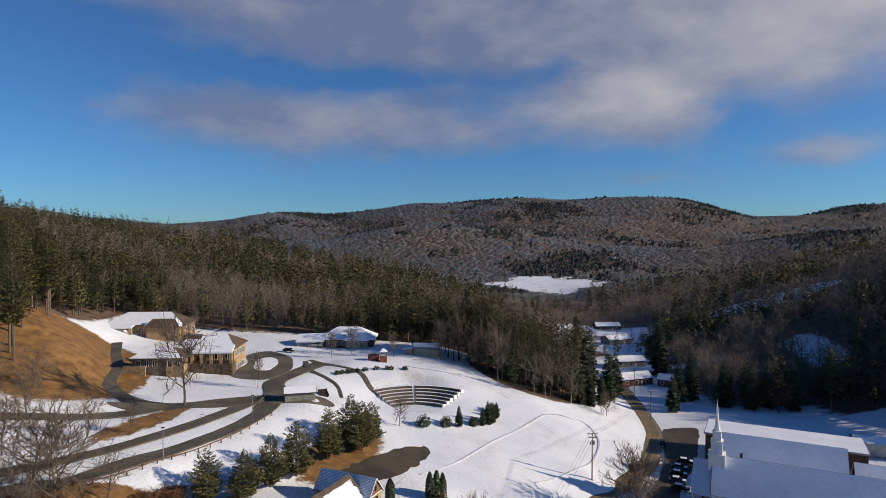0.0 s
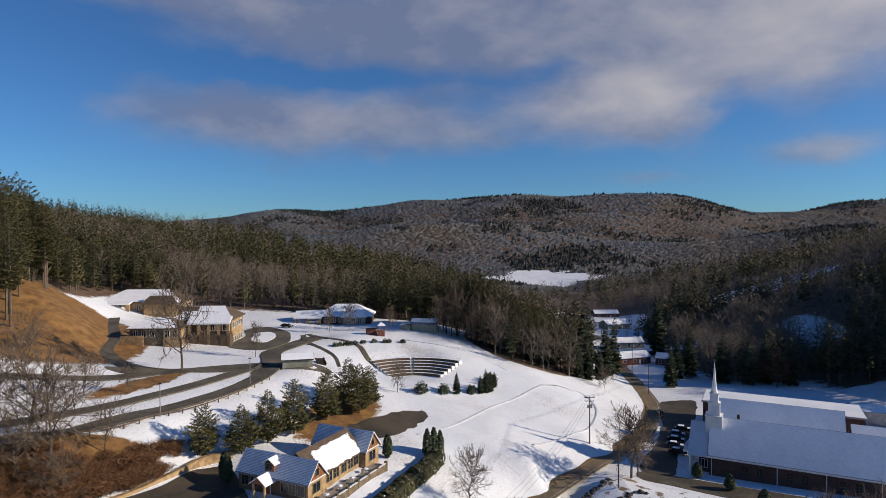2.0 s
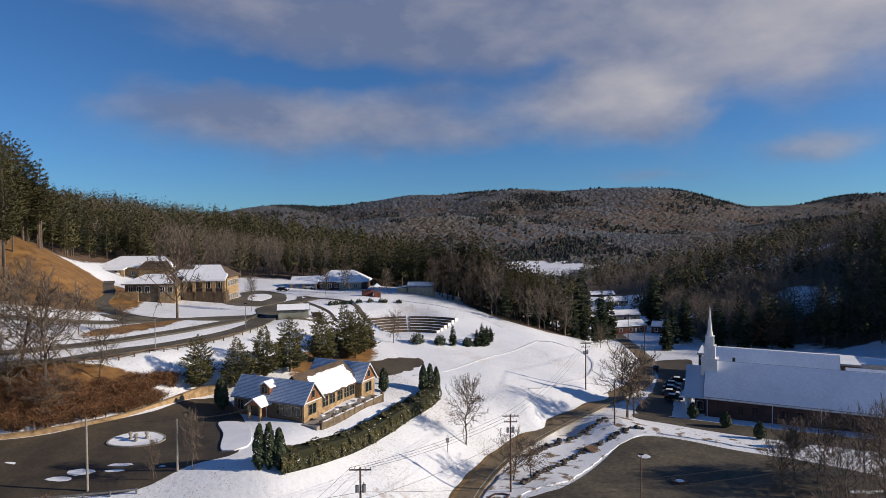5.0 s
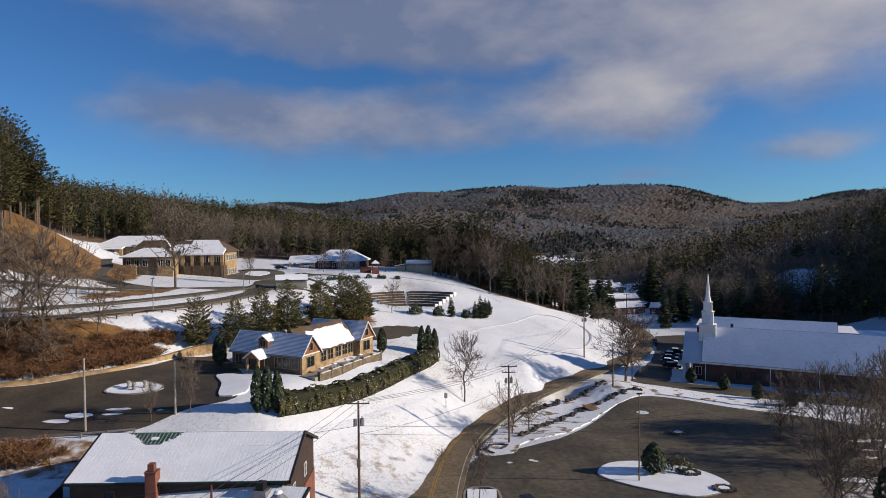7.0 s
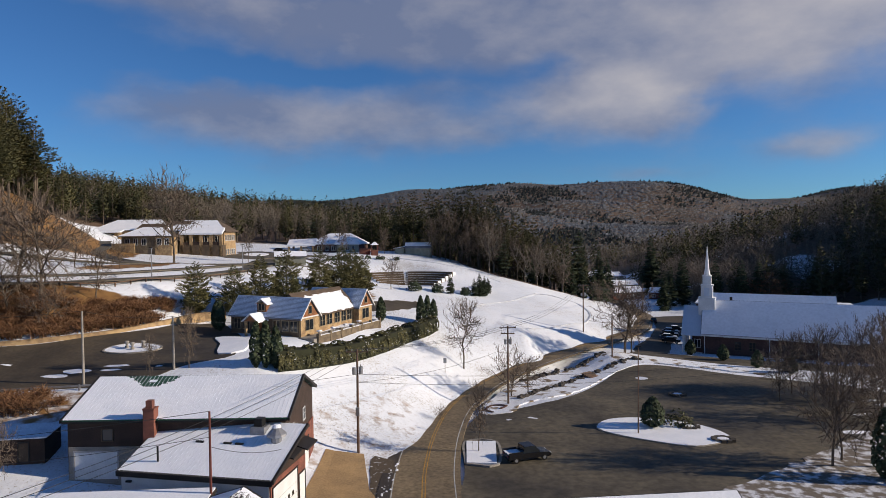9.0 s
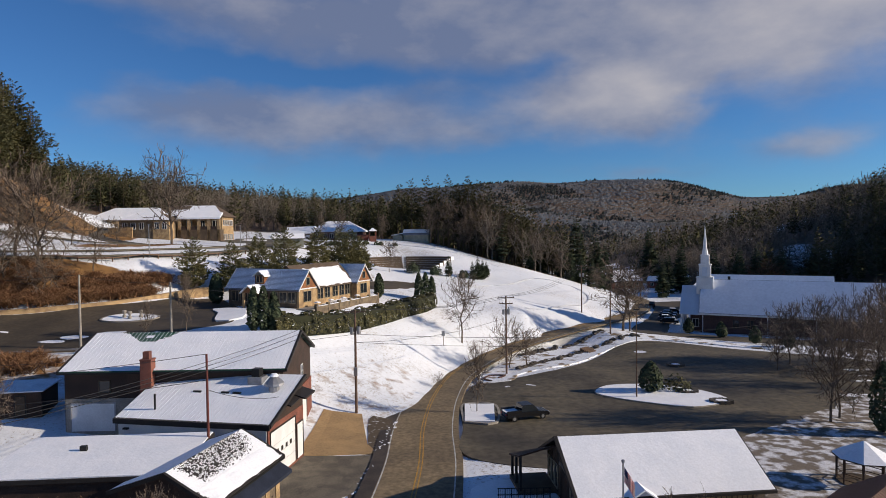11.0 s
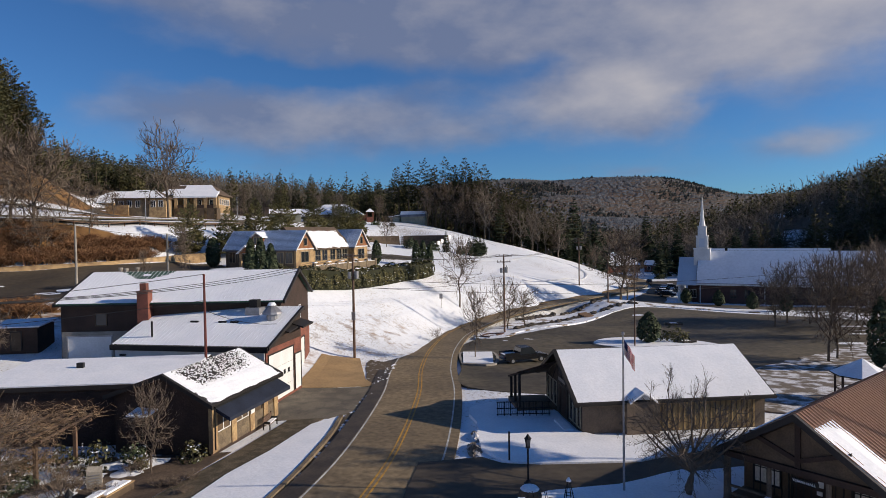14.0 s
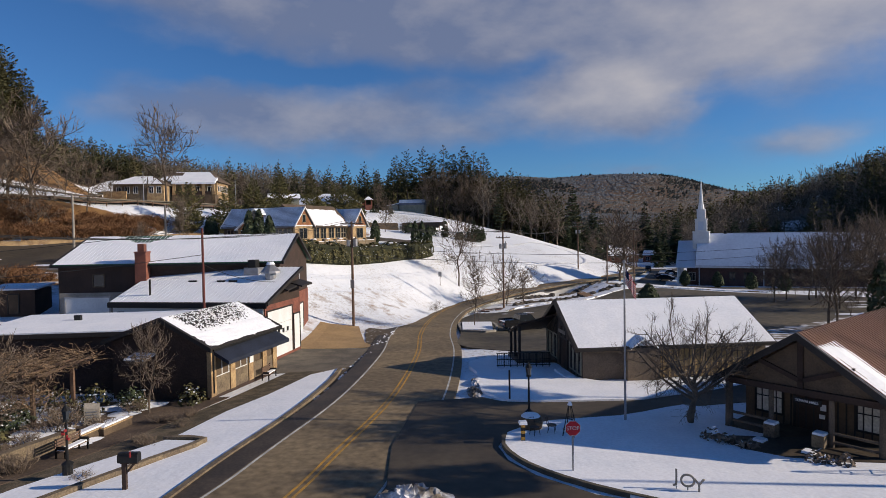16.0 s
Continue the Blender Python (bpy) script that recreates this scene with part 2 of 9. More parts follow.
SIDE2 = [(-70, 155.6, 18.58), (-80, 144.2, 19.72), (-97, 134.3, 22.72), (-120, 129.4, 24.83), (-160, 128.5, 26.85)]


def smooth_line(points, step):
    """Catmull-Rom through the points, sampled about every step metres."""
    p = np.array(points, float)
    p = np.vstack([2 * p[0] - p[1], p, 2 * p[-1] - p[-2]])
    out = []
    for i in range(1, len(p) - 2):
        k = max(2, int(np.linalg.norm(p[i + 1] - p[i]) / step))
        for t in np.arange(k) / k:
            a, b, c, d = p[i - 1], p[i], p[i + 1], p[i + 2]
            out.append(0.5 * (2 * b + (c - a) * t + (2 * a - 5 * b + 4 * c - d) * t * t + (3 * b - a - 3 * c + d) * t ** 3))
    out.append(p[-2])
    return np.array(out)


# level pads: x, y, height
VALLEY = [(0, -31.1, 1.17), (60, -31.1, 1.17), (-80, -31.1, 1.17), (90, 28.5, -0.07), (20, 33.5, -0.18), (30, 48.4, -0.69), (25, 73.2, -1.61), (45, 73.2, -1.71), (40, 112.9, -2.04), (60, 131.8, -3.13), (95, 117.9, -2.84),
          (110, 162.6, -3.48), (-40, 28.5, -0.57), (-30, 45.9, -0.74), (-22, 53.3, -0.79), (-37, 57.4, 1.32), (-46, 54.4, 1.19), (-60, 50.9, 1.06), (-90, 48.4, 2.51), (-34, 51.4, 0.25), (12, 88.1, -2.02), (22, 85.6, -1.97), (38, 93.1, -2.12), (56, 104, -2.35), (30, 99.5, -2.16), (-12, 73.7, -0.42), (-14, 67.3, -0.78),
          (90, 207.3, -3.81), (120, 237.1, -4.44), (60, 232.2, -0.33), (100, 276.9, -5.27), (39, 133.3, -1.67), (20, 100.5, -2.08)]
SLOPE = [(-48, 71.3, 4.63), (-75, 73.4, 5.99), (-36, 73.3, 3.99), (-31, 80.8, 6.44), (-22, 82.3, 6.2), (-22, 93.3, 8.48), (-42, 91.3, 7.82), (-60, 90.3, 7.84), (-80, 84.3, 7.96), (-42, 100.7, 8.22), (-25, 105.7, 8.42),
         (-15, 112.7, 8.37), (-45, 117.2, 9.08), (-54, 118.3, 14.06), (-61, 106.3, 13.31), (-73, 97.4, 12.99), (-57, 121.8, 16.38), (-68, 108.4, 16.86), (-38, 129.1, 12.33), (-28, 129.1, 9.63), (-17, 135.5, 9.09), (-1.4, 131, 6.39), (-14, 88.2, 3.88),
         (-5, 100.6, 2.42), (1, 114, 2.34), (38, 154.2, 0.1), (20, 147.8, 2.93), (22, 133.9, 0.72), (-5, 151.9, 7.55), (6.6, 173.8, 8.09), (15.8, 181.7, 6.73)]
HILL = [(-30, 148, 11.63), (-12, 164.9, 10.38), (-5.5, 171.8, 10.43), (-4, 189.7, 9.96), (-20, 189.7, 11.06), (4, 199.7, 13.35), (-18, 200.8, 15.53), (0, 210.2, 15.53), (30, 198.6, 8.37), (49, 206, 3.22), (-36, 165.5, 17.47),
        (-30, 206.3, 18.42), (-42, 240.1, 18.51), (-6, 227.6, 17.57), (-80, 190.4, 20.35), (-116, 237.7, 23.86), (-121, 182.3, 36.23), (-109, 173.3, 30.41), (-104, 163.2, 26.62), (-125, 165.8, 32.07), (-92, 148.3, 22.93),
        (-112, 148.4, 28.43), (-74, 132.3, 19.07), (-66, 156.1, 18.67), (-150, 208.3, 43.19), (-134, 195.8, 39.45), (-60, 267.5, 22.94), (0, 262.4, 17.04), (-160, 163.6, 43.12), (30, 232.4, 7.67)]
stations = np.vstack([smooth_line(r, 9) for r in (ROAD, UPPER, UPPER2, SIDE, SIDE2)] + [np.array(a, float) for a in (VALLEY, SLOPE, HILL)])
gap = np.linalg.norm(stations[:, None, :2] - stations[None, :, :2], axis=2)
keep = [i for i in range(len(stations)) if not (gap[i, :i] < 2).any()]
stations = stations[keep]
gap = np.sqrt(np.linalg.norm(stations[:, None, :2] - stations[None, :, :2], axis=2) ** 2 + 4)
weights = np.linalg.solve(np.block([[gap + 0.4 * np.eye(len(stations)), np.ones((len(stations), 1))], [np.ones((1, len(stations))), np.zeros((1, 1))]]),
                          np.append(stations[:, 2], 0))


def ease(a, b, x):
    t = np.clip((x - a) / (b - a), 0, 1)
    return t * t * (3 - 2 * t)


WAVES = [(random.uniform(-1, 1), random.uniform(-1, 1), random.uniform(0, 6.28)) for _ in range(14)]


def swell(x, y, size):
    """Smooth noise of about -1..1 with features of that size."""
    s = 0
    for i, (a, b, c) in enumerate(WAVES):
        k = (1 + 0.35 * i) / size
        s = s + np.sin(k * (a * x + b * y) * 3 + c) / (1 + 0.35 * i)
    return s / 3.2


RIDGE_X = (-2600, -1433, -1278, -946, -692, -594, -359, -86, 31, 285, 422, 675, 812, 988, 1047, 1262, 1398, 1531, 2600)
RIDGE_Z = (150, 163, 137, 102, 122, 147, 141, 180, 176, 196, 190, 203, 192, 141, 131, 137, 168, 182, 190)


def far_height(x, y):
    left = 24 * ease(70, -60, x) + 0.15 * np.maximum(0, -x - 40) + 8 * ease(257, 396, y) * ease(60, -60, x)
    right = 0.31 * np.maximum(0, x - 125 - 40 * ease(347, 695, y)) * ease(90, 228, y) * (1 - 0.45 * ease(298, 645, y))
    right = np.minimum(right, 130 + 0 * x)
    near = (left + right + 5 * swell(x, y, 110) * ease(248, 347, y)) * (1 - ease(695, 1090, y))
    hump = 100 * np.exp(-((x - 60) / 420) ** 2 - ((y - 1340) / 210) ** 2) + 95 * np.exp(-((x - 900) / 380) ** 2 - ((y - 1240) / 250) ** 2) \
        + 100 * np.exp(-((x + 800) / 500) ** 2 - ((y - 1240) / 250) ** 2)
    crest = sum(np.interp(x + d, RIDGE_X, RIDGE_Z) for d in (-50, -25, 0, 25, 50)) / 5 + 38
    rough = ease(1000, 1500, y) * (1 - 0.75 * ease(1750, 2080, y))
    mountain = crest * ease(1340, 2110, y) + 14 * swell(x, y, 300) * rough + 6 * swell(x, y, 100) * rough
    back = 20 * ease(-50, -250, y)
    return near + hump + mountain * (1 - 0.6 * ease(2160, 2600, y)) + back - 0.0209 * np.maximum(y, 0) + 0.5


def height(x, y):
    x, y = np.asarray(x, float), np.asarray(y, float)
    shape = np.broadcast(x, y).shape
    fx, fy = np.broadcast_to(x, shape).ravel(), np.broadcast_to(y, shape).ravel()
    near = np.empty(len(fx))
    for i in range(0, len(fx), 20000):
        d = np.sqrt((fx[i:i + 20000, None] - stations[:, 0]) ** 2 + (fy[i:i + 20000, None] - stations[:, 1]) ** 2 + 4)
        near[i:i + 20000] = d @ weights[:-1] + weights[-1]
    # the hollow of the outdoor theatre
    rx, ry = fx + 8, fy - 178
    rad, turn = np.hypot(rx, ry), np.degrees(np.arctan2(ry, rx))
    bowl = 9.4 + 0.343 * np.maximum(0, rad - 11.5)
    inside = ease(24, 22.2, rad) * ease(40, 46, turn) * ease(140, 134, turn)
    near = near + np.minimum(0, bowl - near) * inside
    mix = np.maximum(ease(242, 297, fy), np.maximum(ease(125, 200, fx), np.maximum(ease(-165, -240, fx), ease(-20, -80, fy))))
    return (near * (1 - mix) + far_height(fx, fy) * mix).reshape(shape)


def ground(x, y):
    return float(height(x, y))


def mesh_object(name, verts, faces, mat, parent=None, smooth=False):
    me = bpy.data.meshes.new(name)
    me.from_pydata([tuple(v) for v in verts], [], [tuple(f) for f in faces])
    me.materials.append(mat)
    if smooth:
        me.polygons.foreach_set("use_smooth", [True] * len(me.polygons))
    ob = new(name, me)
    ob.parent = parent
    return ob


def spread(a, b, first, grow, most):
    out, s = [a], first
    while (out[-1] < b) if b > a else (out[-1] > b):
        out.append(out[-1] + (s if b > a else -s))
        s = min(most, s * grow)
    return out[1:]


def line_gap(line, x, y):
    """Distance from each (x, y) to a sampled line."""
    best = np.full(np.shape(x), 1e9)
    for p in line:
        best = np.minimum(best, (x - p[0]) ** 2 + (y - p[1]) ** 2)
    return np.sqrt(best)


def build_ground():
    xs = np.array(spread(-135, -2600, 3, 1.09, 60)[::-1] + list(np.arange(-135, 112, 2.0)) + spread(111, 2600, 3, 1.09, 60))
    ys = np.array(spread(10, -500, 3, 1.15, 60)[::-1] + list(np.arange(10, 222, 1.25)) + spread(221, 2700, 1.6, 1.03, 30))
    gx, gy = np.meshgrid(xs, ys)
    z = height(gx, gy)
    for line, half in ((road_line, 4.2), (upper_line, 3.6), (upper2_line, 2.6), (side_line, 3.2), (side2_line, 3.2)):
        z = z - 0.22 * ease(half + 1.5, half - 0.5, line_gap(line, gx, gy))
    verts = np.stack([gx, gy, z], -1).reshape(-1, 3)
    ny, nx = gx.shape
    i = (np.arange(ny - 1)[:, None] * nx + np.arange(nx - 1)).ravel()
    ob = mesh_object("ground", verts, np.stack([i, i + 1, i + nx + 1, i + nx], 1), M_GROUND, smooth=True)
    fx, fy = verts[:, 0], verts[:, 1]
    covers = {"dry": dry_cover(fx, fy), "litter": litter_cover(fx, fy)}
    for key, vals in covers.items():
        at = ob.data.attributes.new(key, "FLOAT", "POINT")
        at.data.foreach_set("value", vals.astype(np.float32))
    return tagged(ob, "snow-covered valley ground with patches of dry brown grass", "ground", kind="structure")


def blob(x, y, cx, cy, rx, ry, turn=0):
    c, s = math.cos(radians(turn)), math.sin(radians(turn))
    u, v = (x - cx) * c + (y - cy) * s, -(x - cx) * s + (y - cy) * c
    return 1 - np.sqrt((u / rx) ** 2 + (v / ry) ** 2)


def dry_cover(x, y):
    """Long dry grass: the mound, the bank over the stone wall, road verges."""
    c = ease(-0.15, 0.15, blob(x, y, -112, 179, 24, 40, 26))
    c = np.maximum(c, ease(-0.15, 0.15, blob(x, y, -113, 193, 13, 20, 20)))
    c = np.maximum(c, ease(-0.2, 0.2, blob(x, y, -66, 104.5, 16, 6.5, 33)))
    c = np.maximum(c, 0.9 * ease(-0.2, 0.2, blob(x, y, -90, 96.5, 22, 6, 14)))
    c = np.maximum(c, 0.8 * ease(-0.2, 0.2, blob(x, y, -69.5, 142, 4.2, 16, -18)))
    c = np.maximum(c, 0.8 * ease(-0.2, 0.2, blob(x, y, -24, 144, 8, 17.5, -19)))
    c = np.maximum(c, 0.6 * ease(-0.2, 0.2, blob(x, y, -45, 73.5, 22, 5, -2)))
    c = np.maximum(c, 0.42 * ease(-0.2, 0.3, blob(x, y, -9, 78.5, 9, 17, -16)))
    return np.clip(c, 0, 1)


def litter_cover(x, y):
    """Forest floor: leaf litter with thin snow."""
    w = woods(x, y)
    return np.clip(w, 0, 1)


def woods(x, y):
    """How wooded the land is, 0 to 1."""
    w = ease(247, 258, y) * ease(75, 20, x)
    w = np.maximum(w, ease(-135, -150, x) * ease(148, 168, y))
    w = np.maximum(w, ease(-128, -136, x) * ease(178, 188, y))
    w = np.maximum(w, ease(0.0, 0.15, blob(x, y, 33, 236.5, 26, 35, 2)))
    w = np.maximum(w, ease(100, 118, x) * ease(231, 243, y) * (1 - ease(0, 0.2, blob(x, y, 150, 317, 60, 13))))
    w = np.maximum(w, ease(135, 155, x) * ease(148, 208, y))
    w = np.maximum(w, ease(297, 337, y))
    for cx, cy, rx, ry in ((92, 277, 20, 24), (98, 325, 20, 26), (106, 380, 22, 32), (110, 446, 45, 55), (230, 426, 60, 20), (177, 290, 11, 26), (152, 210, 10, 14)):
        w = w * (1 - ease(0, 0.3, blob(x, y, cx, cy, rx, ry)))
    field = ease(0, 0.12, blob(x, y, 165, 943, 95, 105) + 0.28 * swell(x, y, 30))
    return w * (1 - field)


def ground_material():
    m = shader("snowy_ground", (0.80, 0.82, 0.86), 0.75, second=(0.74, 0.77, 0.82), scale=0.12, fine=0.03, bump=0.08, bump_scale=0.9)
    nt = m.node_tree
    n, l = nt.nodes, nt.links
    b = n["Principled BSDF"]
    snow = b.inputs["Base Color"].links[0].from_socket
    co = n.new("ShaderNodeTexCoord")

    def tex(scale, detail=6, rough=0.6):
        t = n.new("ShaderNodeTexNoise")
        t.inputs["Scale"].default_value, t.inputs["Detail"].default_value, t.inputs["Roughness"].default_value = scale, detail, rough
        l.new(co.outputs["Object"], t.inputs["Vector"])
        return t.outputs["Fac"]

    def attr(name):
        a = n.new("ShaderNodeAttribute")
        a.attribute_name = name
        return a.outputs["Fac"]

    def calc(op, a, bb):
        k = n.new("ShaderNodeMath")
        k.operation = op
        for i, v in enumerate((a, bb)):
            if isinstance(v, (int, float)):
                k.inputs[i].default_value = v
            else:
                l.new(v, k.inputs[i])
        return k.outputs[0]

    def over(under, colour_a, colour_b, noise_scale, fac):
        r = n.new("ShaderNodeValToRGB")
        r.color_ramp.elements[0].position, r.color_ramp.elements[0].color = 0.35, (*colour_a, 1)
        r.color_ramp.elements[1].position, r.color_ramp.elements[1].color = 0.65, (*colour_b, 1)
        l.new(tex(noise_scale), r.inputs[0])
        x = n.new("ShaderNodeMix")
        x.data_type = "RGBA"
        l.new(fac, x.inputs["Factor"])
        l.new(under, x.inputs[6])
        l.new(r.outputs[0], x.inputs[7])
        return x.outputs[2]

    def edge(a, b0, noise_scale, width):
        s = n.new("ShaderNodeMapRange")
        s.inputs["From Min"].default_value, s.inputs["From Max"].default_value = 0.5 - width, 0.5 + width
        l.new(calc("ADD", calc("MULTIPLY", a, b0), calc("SUBTRACT", tex(noise_scale), 0.55)), s.inputs["Value"])
        return s.outputs[0]

    poke = n.new("ShaderNodeMapRange")
    poke.inputs["From Min"].default_value, poke.inputs["From Max"].default_value = 0.555, 0.66
    poke.inputs["To Max"].default_value = 0.75
    l.new(calc("ADD", tex(3.2, 5, 0.75), calc("MULTIPLY", calc("SUBTRACT", tex(0.05, 3), 0.5), 0.45)), poke.inputs["Value"])
    col = over(snow, (0.20, 0.15, 0.09), (0.30, 0.24, 0.16), 0.8, poke.outputs[0])
    col = over(col, (0.10, 0.062, 0.04), (0.17, 0.12, 0.085), 0.25, edge(attr("litter"), 1.0, 0.35, 0.16))
    col = over(col, (0.14, 0.07, 0.028), (0.30, 0.165, 0.055), 0.35, edge(attr("dry"), 1.0, 0.6, 0.12))
    l.new(col, b.inputs["Base Color"])
    return m


M_GROUND = ground_material()
road_line, upper_line, upper2_line, side_line, side2_line = (smooth_line(r, 1.2) for r in (ROAD, UPPER, UPPER2, SIDE, SIDE2))
ground_ob = build_ground()


def ribbon(name, line, left, right, mat, lift=0.03, thick=0.25, parent=None, flat=False):
    """A strip along a line between two offsets (right positive), lying on the line's own heights."""
    line = np.asarray(line)
    way = np.gradient(line[:, :2], axis=0)
    way /= np.linalg.norm(way, axis=1)[:, None]
    side = np.stack([way[:, 1], -way[:, 0]], 1)
    verts, faces = [], []
    for p, s in zip(line, side):
        for off, dz in ((left, lift - thick), (left, lift), (right, lift), (right, lift - thick)):
            verts.append((p[0] + s[0] * off, p[1] + s[1] * off, p[2] + dz))
    for i in range(len(line) - 1):
        a, b = 4 * i, 4 * i + 4
        for k in range(3):
            faces.append((a + k, a + k + 1, b + k + 1, b + k))
    return mesh_object(name, verts, faces, mat, parent)


tagged(ribbon("road", road_line, -4.75, 4.0, M_ASPHALT), "two-lane grey asphalt road wet with meltwater", "road", kind="structure")
tagged(ribbon("road", upper_line, -3.2, 3.2, M_HILLROAD), "grey asphalt lane climbing the snowy hill", "road", kind="structure")
tagged(ribbon("road", upper2_line, -2.2, 2.2, M_HILLROAD, 0.036), "narrow asphalt lane beside the hill road", "road", kind="structure")
tagged(ribbon("road", side_line, -2.8, 2.8, M_HILLROAD, 0.04), "asphalt drive round the hilltop hall", "road", kind="structure")
tagged(ribbon("road", side2_line, -2.8, 2.8, M_HILLROAD, 0.036), "asphalt drive below the grassy mound", "road", kind="structure")
for off in (-0.16, 0.16):
    tagged(ribbon("centre_line", road_line, off - 0.06, off + 0.06, M_YELLOW, 0.036, 0.01), "yellow painted centre line on the road", "road marking", kind="structure")
tagged(ribbon("shoulder", road_line, -4.75, -3.42, M_SHOULDER, 0.034, 0.02), "dark wet asphalt shoulder along the road", "road", kind="structure")
for off in (-3.3, 3.3):
    tagged(ribbon("edge_line", road_line, off - 0.06, off + 0.06, M_LINE, 0.036, 0.01), "worn white edge line on the road", "road marking", kind="structure")


# ---- building helpers ----
def thing(name, x, y, z, turn=0, label="", category="", group="", kind=""):
    ob = new(name)
    ob.matrix_basis = pose(x, y, z, 0, 0, turn)
    ob.empty_display_size = 0.5
    return tagged(ob, label, category, group, kind)


def part(name, bm, mat, parent, label=""):
    me = bpy.data.meshes.new(name)
    bmesh.ops.recalc_face_normals(bm, faces=bm.faces[:])
    bm.to_mesh(me)
    bm.free()
    me.materials.append(mat)
    ob = new(name, me)
    ob.parent = parent
    return tagged(ob, label)


def solid(bm, lower, upper):
    """A closed prism between two rings of points."""
    a = [bm.verts.new(p) for p in lower]
    b = [bm.verts.new(p) for p in upper]
    n = len(a)
    bm.faces.new(a)
    bm.faces.new(b[::-1])
    for i in range(n):
        bm.faces.new((a[i], b[i], b[(i + 1) % n], a[(i + 1) % n]))
    return bm


def box(x0, x1, y0, y1, z0, z1, bm=None):
    bm = bm or bmesh.new()
    return solid(bm, [(x0, y0, z0), (x1, y0, z0), (x1, y1, z0), (x0, y1, z0)], [(x0, y0, z1), (x1, y0, z1), (x1, y1, z1), (x0, y1, z1)])


def tube(points, radii, sides=8, bm=None):
    """A closed tapering tube through points."""
    bm = bm or bmesh.new()
    rings = []
    for i, p in enumerate(points):
        p = Vector(p)
        a = Vector(points[min(i + 1, len(points) - 1)]) - Vector(points[max(i - 1, 0)])
        q = a.to_track_quat("Z", "Y")
        rings.append([bm.verts.new(p + q @ Vector((math.cos(6.2832 * k / sides), math.sin(6.2832 * k / sides), 0)) * radii[i]) for k in range(sides)])
    for r, s in zip(rings, rings[1:]):
        for k in range(sides):
            bm.faces.new((r[k], r[(k + 1) % sides], s[(k + 1) % sides], s[k]))
    bm.faces.new(rings[0][::-1])
    bm.faces.new(rings[-1])
    return bm


def slab(bm, a, b, c, d, thick):
    """A plate with corners a b c d, that thick downwards."""
    t = Vector((0, 0, thick))
    return solid(bm, [Vector(p) - t for p in (a, b, c, d)], [Vector(p) for p in (a, b, c, d)])


